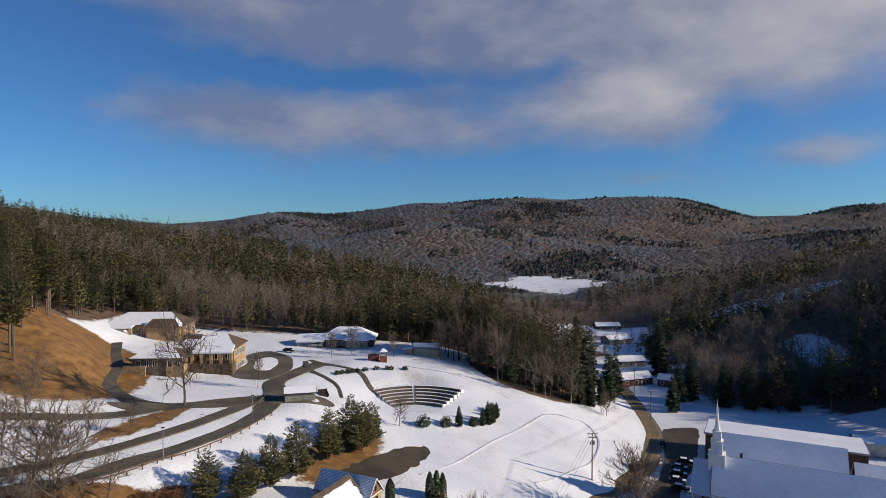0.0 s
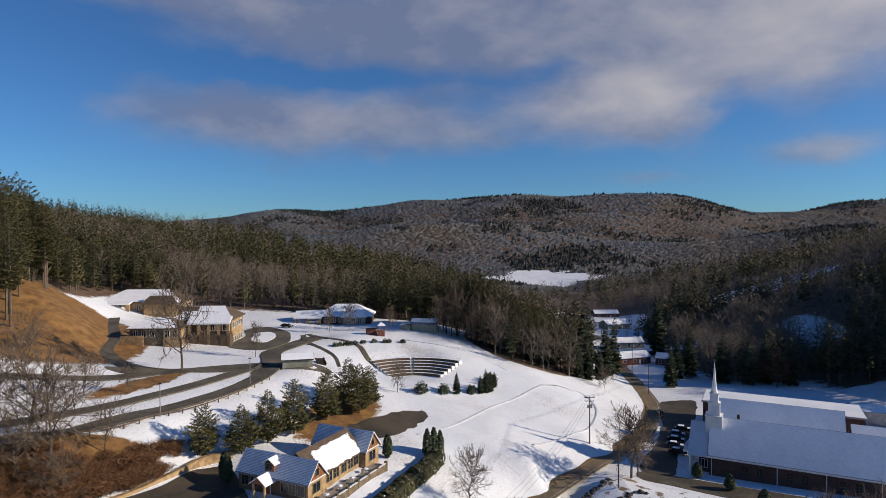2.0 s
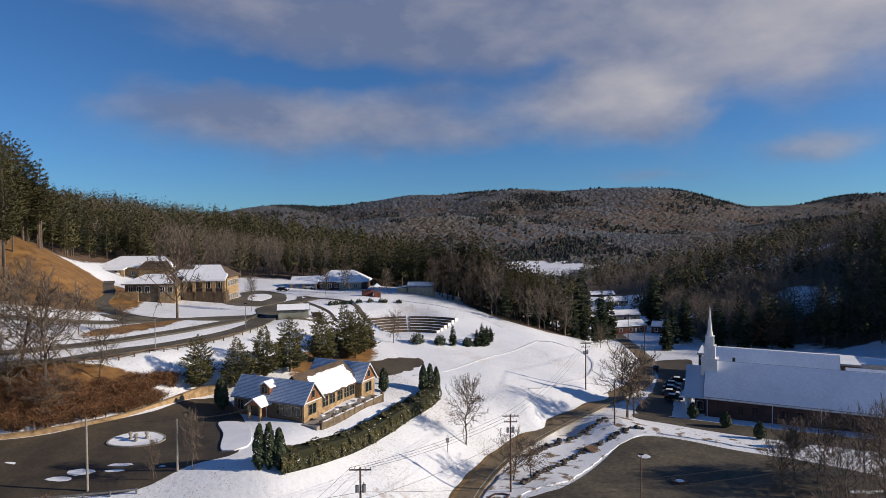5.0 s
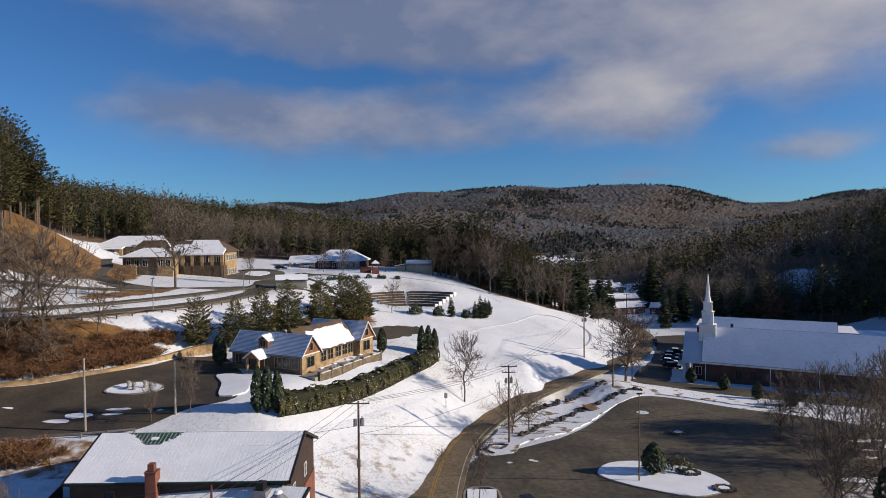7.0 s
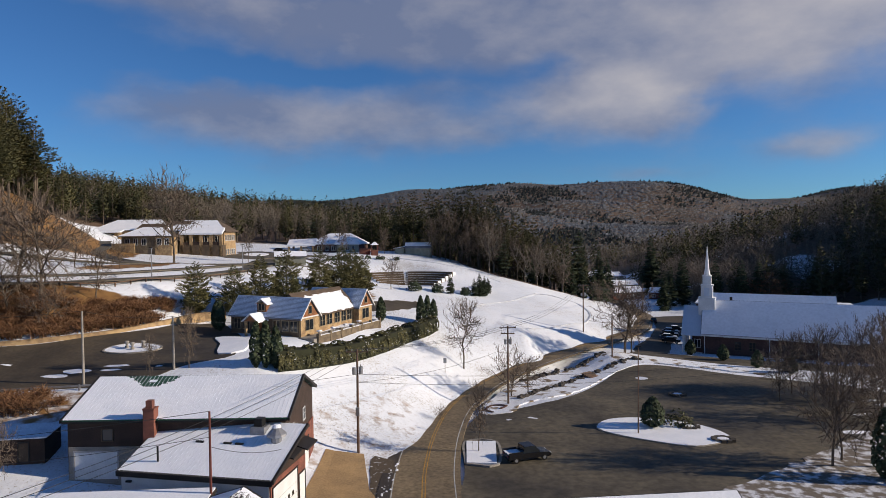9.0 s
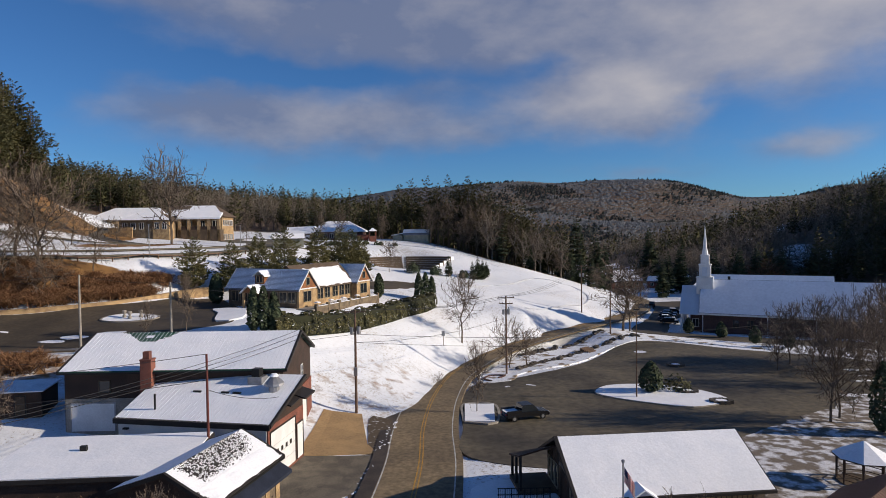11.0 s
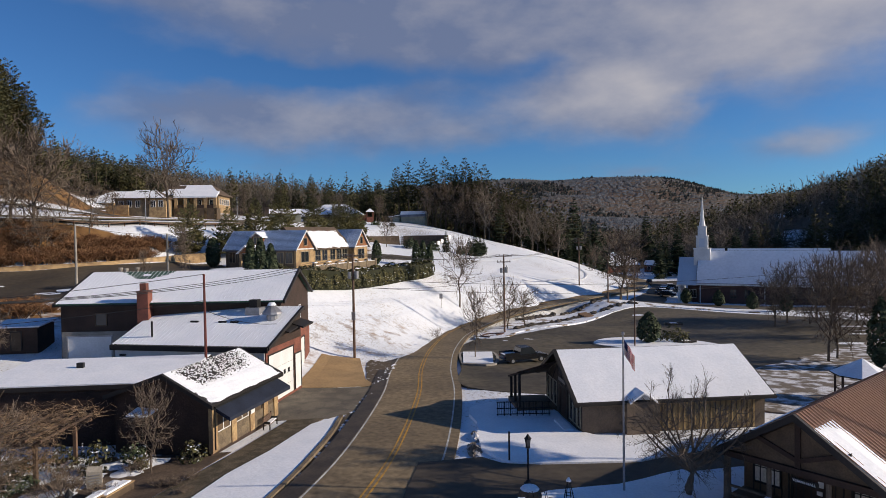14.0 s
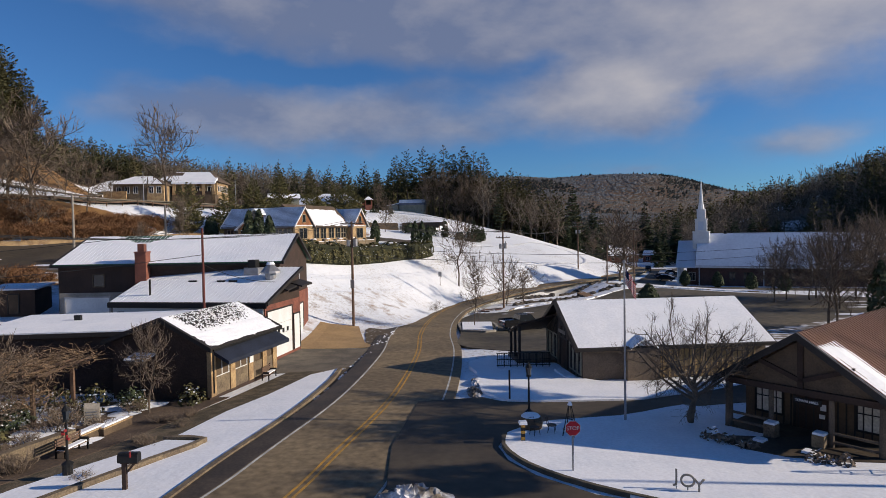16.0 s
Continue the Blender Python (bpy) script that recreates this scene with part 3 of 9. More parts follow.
class Gable:
    """A gabled block: ridge along local x from the origin, eaves at y = -right and y = +left; heights over the ground."""

    def __init__(s, owner, x0, x1, right, left, eave_r, eave_l, ridge, y_mid=0.0, base=-1.0):
        s.o, s.x0, s.x1, s.r, s.l, s.er, s.el, s.h, s.ym, s.base = owner, x0, x1, right, left, eave_r, eave_l, ridge, y_mid, base

    def walls(s, mat, inset=0.5, end_in=0.4):
        kr, kl = (s.h - s.er) / s.r, (s.h - s.el) / s.l
        prof = [(s.ym - s.r + inset, s.base), (s.ym - s.r + inset, s.er + kr * inset - 0.25), (s.ym, s.h - 0.25), (s.ym + s.l - inset, s.el + kl * inset - 0.25), (s.ym + s.l - inset, s.base)]
        s.wx0, s.wx1 = s.x0 + end_in, s.x1 - end_in
        s.wr, s.wl = s.ym - s.r + inset, s.ym + s.l - inset
        bm = solid(bmesh.new(), [(s.wx0, y, z) for y, z in prof], [(s.wx1, y, z) for y, z in prof])
        return part("wall", bm, mat, s.o)

    def roof(s, mat, thick=0.2, label=""):
        bm = bmesh.new()
        for side, w, e in ((-1, s.r, s.er), (1, s.l, s.el)):
            slab(bm, (s.x0, s.ym, s.h), (s.x1, s.ym, s.h), (s.x1, s.ym + side * w, e), (s.x0, s.ym + side * w, e), thick)
        return part("roof", bm, mat, s.o, label)

    def point(s, side, x, f, up=0.0):
        """On the roof: x along the ridge, f from ridge (0) to eave (1)."""
        w, e = (s.r, s.er) if side < 0 else (s.l, s.el)
        return Vector((x, s.ym + side * w * f, s.h + (e - s.h) * f + up))

    def cover(s, mat, side, xa, xb, fa=0.01, fb=0.985, thick=0.1, name="snow_cover", label="", ragged=0.0):
        """A layer lying on one slope, with an uneven edge."""
        bm = bmesh.new()
        nx = max(2, int((xb - xa) / 0.7)) if ragged else 2
        ny = 8 if ragged else 2
        grid = []
        for j in range(ny):
            row = []
            for i in range(nx):
                x, f = xa + (xb - xa) * i / (nx - 1), fa + (fb - fa) * j / (ny - 1)
                if ragged and (i in (0, nx - 1)):
                    x += random.uniform(-ragged, ragged) * 0.5
                if ragged and (j in (0, ny - 1)):
                    f += random.uniform(-ragged, ragged) * 0.05
                rim = i in (0, nx - 1) or j in (0, ny - 1)
                row.append(bm.verts.new(s.point(side, x, f, 0.03 if rim else thick * (random.uniform(0.7, 1.1) if ragged else 1))))
            grid.append(row)
        for j in range(ny - 1):
            for i in range(nx - 1):
                bm.faces.new((grid[j][i], grid[j][i + 1], grid[j + 1][i + 1], grid[j + 1][i]))
        return part(name, bm, mat, s.o, label)

    def ribs(s, mat, side, gap_m, xa, xb, fa=0.0, fb=1.0, size=0.05):
        """Standing seams from ridge to eave, joined."""
        bm = bmesh.new()
        x = xa
        while x <= xb:
            a, b = s.point(side, x, fa, 0.0), s.point(side, x, fb, 0.0)
            slab(bm, a + Vector((-size / 2, 0, size + 0.02)), a + Vector((size / 2, 0, size + 0.02)), b + Vector((size / 2, 0, size + 0.02)), b + Vector((-size / 2, 0, size + 0.02)), size)
            x += gap_m
        return tagged(part("roof_seams", bm, mat, s.o), kind="stuff")

    def courses(s, mat, side, n, xa, xb, share=0.3):
        """Shingle courses along a slope."""
        for k in range(1, n):
            a, b = s.point(side, xa, k / n, 0.042), s.point(side, xb, k / n, 0.042)
            c, d = s.point(side, xb, (k + share) / n, 0.04), s.point(side, xa, (k + share) / n, 0.04)
            part("shingle_course", slab(bmesh.new(), a, b, c, d, 0.03), mat, s.o)

    def barge(s, mat, x, thick=0.12, depth=0.3):
        """Boards along both rakes at one end."""
        for side, w, e in ((-1, s.r, s.er), (1, s.l, s.el)):
            bm = slab(bmesh.new(), (x - thick, s.ym, s.h + 0.05), (x + thick, s.ym, s.h + 0.05), (x + thick, s.ym + side * w, e + 0.05), (x - thick, s.ym + side * w, e + 0.05), depth)
            part("barge_board", bm, mat, s.o)


def window(owner, face, at, u, z, w, h, frame_mat, mullions=1, pane_mat=None, bars=0):
    """A window on a wall. face '+x', '-x', '+y' or '-y'; at: the wall's plane; u: centre along it; z: its sill."""
    sign = 1 if face[0] == "+" else -1

    def b(u0, u1, z0, z1, d0, d1):
        d = sorted((at + sign * d0, at + sign * d1))
        return box(d[0], d[1], u0, u1, z0, z1) if face[1] == "x" else box(u0, u1, d[0], d[1], z0, z1)

    t = 0.09
    pieces = [("sill", (u - w / 2 - t, u + w / 2 + t, z - t, z, -0.05, 0.09)), ("frame_head", (u - w / 2 - t, u + w / 2 + t, z + h, z + h + t, -0.05, 0.08)),
              ("frame_side", (u - w / 2 - t, u - w / 2, z, z + h, -0.05, 0.08)), ("frame_side", (u + w / 2, u + w / 2 + t, z, z + h, -0.05, 0.08))]
    pieces += [("mullion", (u - w / 2 + w * (k + 1) / (mullions + 1) - 0.04, u - w / 2 + w * (k + 1) / (mullions + 1) + 0.04, z, z + h, 0.0, 0.06)) for k in range(mullions)]
    pieces += [("glazing_bar", (u - w / 2, u + w / 2, z + h * (k + 1) / (bars + 1) - 0.025, z + h * (k + 1) / (bars + 1) + 0.025, 0.0, 0.055)) for k in range(bars)]
    win = part("window", b(u - w / 2, u + w / 2, z, z + h, -0.03, 0.02), pane_mat or M_GLASS, owner, "dark window pane in a frame")
    if owner.parent is None:
        for name, dims in pieces:
            part(name, b(*dims), frame_mat, win)
    else:
        bm = bmesh.new()
        for _, dims in pieces:
            tmp = b(*dims)
            me = bpy.data.meshes.new("tmp")
            tmp.to_mesh(me)
            tmp.free()
            bm.from_mesh(me)
            bpy.data.meshes.remove(me)
        part("frame", bm, frame_mat, owner)
    return win


def door(owner, face, at, u, z, w, h, mat, frame_mat, name="door"):
    sign = 1 if face[0] == "+" else -1

    def b(u0, u1, z0, z1, d0, d1):
        d = sorted((at + sign * d0, at + sign * d1))
        return box(d[0], d[1], u0, u1, z0, z1) if face[1] == "x" else box(u0, u1, d[0], d[1], z0, z1)

    leaf = part(name, b(u - w / 2, u + w / 2, z, z + h, -0.03, 0.03), mat, owner)
    for u0, u1, z0, z1 in ((u - w / 2 - 0.12, u - w / 2, z, z + h + 0.12), (u + w / 2, u + w / 2 + 0.12, z, z + h + 0.12), (u - w / 2, u + w / 2, z + h, z + h + 0.12)):
        part("door_frame", b(u0, u1, z0, z1, -0.03, 0.08), frame_mat, leaf)
    return leaf


def hip_block(owner, x0, x1, y0, y1, base, eave, ridge, wall_mat, roof_mat, over=0.8, inset=None, snow=(True, True, True, True)):
    """A block with a hipped roof. snow: on the -y, +x, +y and -x slopes."""
    part("wall", box(x0, x1, y0, y1, base, eave - 0.05), wall_mat, owner)
    a0, a1, b0, b1 = x0 - over, x1 + over, y0 - over, y1 + over
    k = (b1 - b0) / 2 if inset is None else inset
    m = (b0 + b1) / 2
    r0, r1 = Vector((min(a0 + k, (a0 + a1) / 2 - 0.1), m, ridge)), Vector((max(a1 - k, (a0 + a1) / 2 + 0.1), m, ridge))
    c = [Vector(p) for p in ((a0, b0, eave), (a1, b0, eave), (a1, b1, eave), (a0, b1, eave))]
    bm = bmesh.new()
    v = [bm.verts.new(p) for p in c] + [bm.verts.new(r0), bm.verts.new(r1)]
    low = [bm.verts.new(p - Vector((0, 0, 0.25))) for p in c]
    for f in ((0, 1, 5, 4), (1, 2, 5), (2, 3, 4, 5), (3, 0, 4)):
        bm.faces.new([v[i] for i in f])
    for i in range(4):
        bm.faces.new((v[i], low[i], low[(i + 1) % 4], v[(i + 1) % 4]))
    bm.faces.new(low[::-1])
    part("roof", bm, roof_mat, owner)
    up = Vector((0, 0, 0.09))
    for on, ring in zip(snow, ((c[0], c[1], r1, r0), (c[1], c[2], r1), (c[2], c[3], r0, r1), (c[3], c[0], r0))):
        if on:
            mid = sum(ring, Vector()) / len(ring)
            ring = [mid + (p - mid) * 0.975 for p in ring]
            part("snow_cover", solid(bmesh.new(), [p + up * 0.2 for p in ring], [p + up for p in ring]), M_SNOW, owner)


# ---- the buildings ----
M_FROST = shader("thin_snow_on_slate", (0.78, 0.81, 0.86), 0.8, second=(0.64, 0.68, 0.74), scale=0.5, fine=0.12)
M_NAVY = shader("navy_canvas", (0.02, 0.026, 0.045), 0.8, scale=0.8)
M_RED = shader("red_paint", (0.30, 0.03, 0.03), 0.5, scale=1.0, fine=0.05)
M_DARK = shader("black_metal", (0.02, 0.02, 0.02), 0.5, 0.3, scale=1.0, fine=0.05)
M_GREYBOARD = shader("grey_green_board", (0.30, 0.30, 0.24), 0.8, second=(0.25, 0.25, 0.20), scale=0.8)
M_TANBOARD = shader("tan_board", (0.40, 0.28, 0.13), 0.8, second=(0.33, 0.23, 0.11), scale=0.8)
# pale blue; on the church porch roof it stands for shade
M_PALEBLUE = shader("pale_blue_tone", (0.60, 0.65, 0.72), 0.6, second=(0.54, 0.59, 0.66), scale=0.2, fine=0.03)
M_GLOW = shader("pale_blind", (0.62, 0.60, 0.54), 0.7, second=(0.5, 0.48, 0.42), scale=0.7)


def post(owner, x, y, z0, z1, r, mat, name="post", square=True):
    return part(name, box(x - r, x + r, y - r, y + r, z0, z1) if square else tube([(x, y, z0), (x, y, z1)], [r, r], 8), mat, owner)


def lettering(owner, text, size, at, turn, mat, name="lettering", depth=0.03):
    """Letters in the built-in font as a mesh; at: the centre, turn: their facing (0 looks along -y)."""
    cu = bpy.data.curves.new("letters", "FONT")
    cu.body, cu.size, cu.extrude, cu.align_x, cu.align_y = text, size, depth, "CENTER", "CENTER"
    tmp = bpy.data.objects.new("letters", cu)
    scene.collection.objects.link(tmp)
    me = bpy.data.meshes.new_from_object(tmp.evaluated_get(bpy.context.evaluated_depsgraph_get()))
    bpy.data.objects.remove(tmp)
    me.materials.clear()
    me.materials.append(mat)
    ob = new(name, me)
    ob.parent = owner
    ob.matrix_basis = pose(*at, 90, 0, turn)
    return ob


def boards(owner, face, at, u0, u1, z0, z1, gap_m, mat, top=None):
    """Vertical battens on a wall. top: height as a function of u."""
    u = u0
    sign = 1 if face[0] == "+" else -1
    while u <= u1:
        zt = top(u) if top else z1
        d = sorted((at - sign * 0.01, at + sign * 0.04))
        part("batten", box(d[0], d[1], u - 0.03, u + 0.03, z0, zt) if face[1] == "x" else box(u - 0.03, u + 0.03, d[0], d[1], z0, zt), mat, owner)
        u += gap_m


def snow_heap(owner, x0, x1, y0, y1, z, h, name="snow_cap"):
    bm = bmesh.new()
    ring = [(x0, y0), (x1, y0), (x1, y1), (x0, y1)]
    cx, cy = (x0 + x1) / 2, (y0 + y1) / 2
    solid(bm, [(x, y, z) for x, y in ring], [(cx + (x - cx) * 0.88, cy + (y - cy) * 0.88, z + h) for x, y in ring])
    return part(name, bm, M_SNOW, owner)


def shop():
    o = thing("shop", -17.8, 40.3, -0.2, 76, "low brown-shingled shop with a snow-dusted gable roof and navy awning", "shop")
    g = Gable(o, 0, 9.5, 3.85, 4.6, 3.0, 3.3, 4.95)
    g.walls(M_DARKWOOD)
    g.roof(M_TRIM)
    g.cover(M_SNOW, -1, 0.1, 9.4, 0.55, 0.985, ragged=0.3)
    g.courses(M_TRIM, -1, 20, 0.1, 9.4, 0.9)
    rnd = random.Random(41)
    bm = bmesh.new()
    for k in range(28):
        f = 0.012 + k * 0.0215
        x = 0.1
        while x < 9.35:
            wd = rnd.uniform(0.15, 0.19)
            bare = min(1, max(0, (x - 0.5 - 1.2 * f) / 0.6)) * min(1, max(0, (9.1 - x - 4.5 * max(0, f - 0.25)) / 1.2)) * min(1, max(0, (0.60 - f) / 0.18))
            wide, deep = (rnd.uniform(0.5, 0.8), rnd.uniform(0.009, 0.014)) if rnd.random() < bare else (1.02, 0.022)
            if rnd.random() > bare * 0.42:
                x1 = min(9.4, x + wd * wide)
                slab(bm, g.point(-1, x, f, 0.07), g.point(-1, x1, f, 0.07), g.point(-1, x1, f + deep, 0.07), g.point(-1, x, f + deep, 0.07), 0.025)
            x += wd
    tagged(part("snow_dab", bm, M_SNOW, o, "dabs of snow caught on dark shingles"), kind="stuff")
    g.cover(M_SNOW, 1, 0.1, 9.4)
    g.barge(M_TRIM, 0.0)
    g.barge(M_TRIM, 9.5)
    w = g.wr
    part("awning", slab(bmesh.new(), (0.5, w, 2.9), (9.0, w, 2.9), (9.0, w - 1.4, 2.15), (0.5, w - 1.4, 2.15), 0.25), M_NAVY, o, "navy canvas awning")
    part("stone_base", box(0.5, 9.0, w - 0.12, w + 0.01, -0.3, 0.9), M_KERBSTONE, o)
    part("front_boarding", box(0.5, 9.0, w - 0.06, w + 0.01, 0.9, 2.8), M_BROWNBOARD, o)
    for x in (0.6, 2.9, 5.3, 7.3, 8.9):
        part("stone_pier", box(x - 0.3, x + 0.3, w - 0.2, w + 0.1, -0.3, 2.7), M_STONE, o)
    for x in (1.75, 4.1):
        window(o, "-y", w - 0.02, x, 0.95, 1.5, 1.3, M_WHITE, 1)
    door(o, "-y", w, 6.3, -0.05, 1.0, 2.1, M_DARKWOOD, M_TRIM)
    door(o, "-y", w, 8.1, -0.05, 1.0, 2.1, M_WHITE, M_TRIM)
    part("sign_board", box(5.0, 5.5, w - 0.28, w - 0.22, 1.0, 2.1), M_WHITE, o)
    part("door_hood", slab(bmesh.new(), (0.3, 0.6, 2.55), (0.3, 2.2, 2.55), (-0.8, 2.2, 2.3), (-0.8, 0.6, 2.3), 0.1), M_SNOW, o, "small snowy door hood")
    door(o, "-x", g.wx0, 1.4, -0.1, 0.95, 2.05, M_DARKWOOD, M_TRIM)
    part("gutter", box(0.1, 9.4, -3.95, -3.83, 2.82, 2.94), M_DARK, o)
    part("downpipe", tube([(0.3, -3.75, 0), (0.3, -3.75, 3.0)], [0.05, 0.05], 6), M_DARK, o)

    o = thing("annex", -33, 42.6, -0.2, 2, "low flat-roofed annex under a sheet of snow", "building")
    part("wall", box(0.3, 14.5, 0.3, 8.2, -1, 3.3), M_DARKWOOD, o)
    part("roof", slab(bmesh.new(), (0, 0, 3.6), (14.8, 0, 3.7), (14.8, 8.6, 4.0), (0, 8.6, 3.9), 0.3), M_TRIM, o)
    part("snow_cover", slab(bmesh.new(), (0.1, 0.1, 3.7), (14.7, 0.1, 3.8), (14.7, 8.5, 4.1), (0.1, 8.5, 4.0), 0.09), M_SNOW, o)
    part("roof_vent", box(5.4, 5.9, 5, 5.3, 3.9, 4.3), M_DARK, o)


def fire_hall():
    o = thing("fire_hall", -36.4, 66.2, -0.8, 0, "two-storey brown and brick hall with a snowy ribbed metal roof", "building")
    g = Gable(o, 0, 22.3, 7.1, 6.8, 8.35, 8.1, 11.05, base=-2)
    g.walls(M_DARKWOOD)
    g.roof(M_GREEN, label="dark green metal roof under snow")
    g.cover(M_SNOW, -1, 0.1, 22.2, 0.30, 0.99, thick=0.03)
    g.cover(M_SNOW, -1, 0.1, 3.0, 0.005, 0.31, thick=0.03)
    g.cover(M_SNOW, -1, 9.3, 22.2, 0.005, 0.31, thick=0.03)
    # snow slid off below the ridge in a ragged wedge
    rnd = random.Random(43)
    bm = bmesh.new()
    for j in range(14):
        f = 0.005 + 0.305 * j / 14
        xa, xb = 3.3 + 2.6 * (j / 14) ** 0.8 + rnd.uniform(-0.25, 0.25), 8.9 - 2.4 * (j / 14) ** 1.5 + rnd.uniform(-0.3, 0.3)
        if j > 11:
            xa = xb = 6.2
        for u, v in ((3.0, xa), (xb, 9.3)):
            slab(bm, g.point(-1, u, f, 0.03), g.point(-1, v, f, 0.03), g.point(-1, v, f + 0.022, 0.03), g.point(-1, u, f + 0.022, 0.03), 0.03)
    slab(bm, g.point(-1, 5.9, 0.10, 0.04), g.point(-1, 6.7, 0.10, 0.04), g.point(-1, 6.7, 0.16, 0.04), g.point(-1, 5.9, 0.16, 0.04), 0.03)
    tagged(part("snow_cover", bm, M_SNOW, o, "ragged snow edge round a bare green patch"), kind="stuff")
    g.cover(M_SNOW, 1, 0.1, 22.2)
    g.ribs(M_SEAM, -1, 0.42, 0.3, 22.1, 0.0, 1.0, 0.028)
    g.barge(M_TRIM, 22.3)
    g.barge(M_TRIM, 0)
    part("brick_storey", box(g.wx1 - 0.2, g.wx1 + 0.12, -6.5, 6.2, -1, 4.6), M_BRICK, o)
    door(o, "+x", g.wx1 + 0.12, -3.2, 0.0, 2.6, 3.2, M_WHITE, M_TRIM, "garage_door")
    door(o, "+x", g.wx1 + 0.12, 1.8, 0.0, 2.6, 3.2, M_WHITE, M_TRIM, "garage_door")
    for u, z in ((-3.8, 5.4), (1.5, 5.6)):
        window(o, "+x", g.wx1, u, z, 0.9, 1.3, M_WHITE, 0, bars=1)
    for k in range(5):
        part("sign_letter_bar", box(g.wx1 + 0.12, g.wx1 + 0.2, -4.6 + k * 0.75, -4.25 + k * 0.75, 3.75, 4.2), M_TANBOARD, o)
    window(o, "-y", g.wr, 4.3, 6.2, 1.0, 1.1, M_BROWNBOARD, 0)
    part("lower_wall", box(0.5, 7.4, g.wr - 0.1, g.wr + 0.2, -1, 5.6), M_CONCRETE, o, "pale block lower wall")
    door(o, "-y", g.wr - 0.1, 3.2, 2.4, 4.2, 2.7, M_WHITE, M_METAL, "garage_door")
    ch = part("chimney", box(8.25, 9.3, g.wr - 0.9, g.wr + 0.1, 0, 9.55), M_BRICK, o, "red brick chimney")
    part("flue", box(8.5, 9.1, g.wr - 0.8, g.wr - 0.2, 9.55, 10.3), M_BRICK, ch)
    part("cap", box(8.2, 9.35, g.wr - 0.95, g.wr + 0.14, 9.42, 9.56), M_BRICK, ch)
    part("gutter", box(0.1, 22.2, -7.2, -7.05, 8.1, 8.27), M_DARK, o)

    o = thing("garage", -27.1, 61.93, -0.7, -11.3, "white-walled fire garage with a snowy ribbed metal roof", "garage")
    g = Gable(o, 0, 15.2, 7.65, 0.2, 5.05, 7.6, 7.7, base=-1)
    g.walls(M_WHITE, inset=0.15)
    g.roof(M_TRIM)
    g.cover(M_SNOW, -1, 0.1, 15.1, thick=0.035)
    g.ribs(M_SEAM, -1, 0.42, 0.3, 15.0, 0.0, 1.0, 0.028)
    g.barge(M_TRIM, 15.2)
    part("fascia", box(0, 15.2, -7.73, -7.6, 4.6, 5.05), M_TRIM, o)
    e = g.wx1
    part("brick_end", box(e, e + 0.15, -7.45, -0.1, -0.5, 4.8), M_BRICK, o, "red brick end wall")
    gable = [(-7.4, 4.8), (-0.1, 4.8), (-0.1, 7.35), (-7.4, 4.85)]
    part("gable_boarding", solid(bmesh.new(), [(e, y, z) for y, z in gable], [(e + 0.12, y, z) for y, z in gable]), M_DARKWOOD, o)
    d = door(o, "+x", e + 0.15, -4.6, 0.0, 5.0, 4.2, M_WHITE, M_TRIM, "garage_door")
    for k in range(4):
        part("door_pane", box(e + 0.17, e + 0.2, -6.0 + k * 0.9, -5.6 + k * 0.9, 2.0, 2.4), M_GLASS, d)
    for k in range(1, 4):
        part("door_seam", box(e + 0.17, e + 0.185, -7.05, -2.15, k * 0.97, k * 0.97 + 0.025), M_METAL, d)
    door(o, "+x", e + 0.15, -1.0, 0.0, 1.3, 3.3, M_WHITE, M_TRIM, "garage_door")
    part("canopy", slab(bmesh.new(), (e - 1.2, -2.4, 6.75), (e + 1.4, -2.4, 6.1), (e + 1.4, 0, 6.2), (e - 1.2, 0, 6.9), 0.15), M_TRIM, o, "small dark canopy roof")
    part("rake_hood", slab(bmesh.new(), (e - 0.1, -4.4, 6.1), (e + 0.9, -4.4, 5.9), (e + 0.9, -2.4, 6.1), (e - 0.1, -2.4, 6.4), 0.12), M_TRIM, o)
    v = part("turret_vent", tube([(13.2, -2.6, 6.0), (13.2, -2.6, 7.3)], [0.55, 0.5], 10), M_METAL, o, "galvanised roof ventilator")
    part("vent_hood", tube([(13.2, -2.6, 7.3), (13.2, -2.6, 7.5), (13.2, -2.6, 8.1)], [0.95, 0.9, 0.3], 10), M_METAL, v)
    part("vent_cap", tube([(13.2, -2.6, 8.1), (13.2, -2.6, 8.35)], [0.45, 0.25], 10), M_SNOW, v)
    h = part("air_unit", box(10.45, 11.25, -1.75, -0.95, 7.75, 8.5), M_DARK, o, "dark rooftop air unit on a pale curb")
    part("unit_curb", box(10.15, 11.6, -2.0, -0.75, 6.9, 7.75), M_METAL, h)
    part("vent_pipe", tube([(3.2, -6.2, 5.4), (3.2, -6.2, 7.0)], [0.09, 0.09], 8), M_DARK, o)
    for x in (5.3, 8.2, 9.4):
        part("roof_vent", box(x, x + 0.8, -3.5, -3.3, 6.5, 6.68), M_DARK, o)
    part("wall_lamp", box(1.0, 1.5, -7.75, -7.45, 4.1, 4.25), M_DARK, o)

    o = thing("storage_shed", -42.3, 63.5, ground(-42.3, 63.5), 8, "small dark storage shed with a snow-dusted flat roof", "shed")
    part("wall", box(-2.2, 2.2, -1.8, 1.8, -0.3, 2.4), M_DARKWOOD, o)
    part("roof", slab(bmesh.new(), (-2.5, -2.1, 2.5), (2.5, -2.1, 2.5), (2.5, 2.1, 2.8), (-2.5, 2.1, 2.8), 0.12), M_FROST, o)
    door(o, "-y", -1.8, 0.2, 0, 0.9, 1.9, M_BROWNBOARD, M_TRIM)


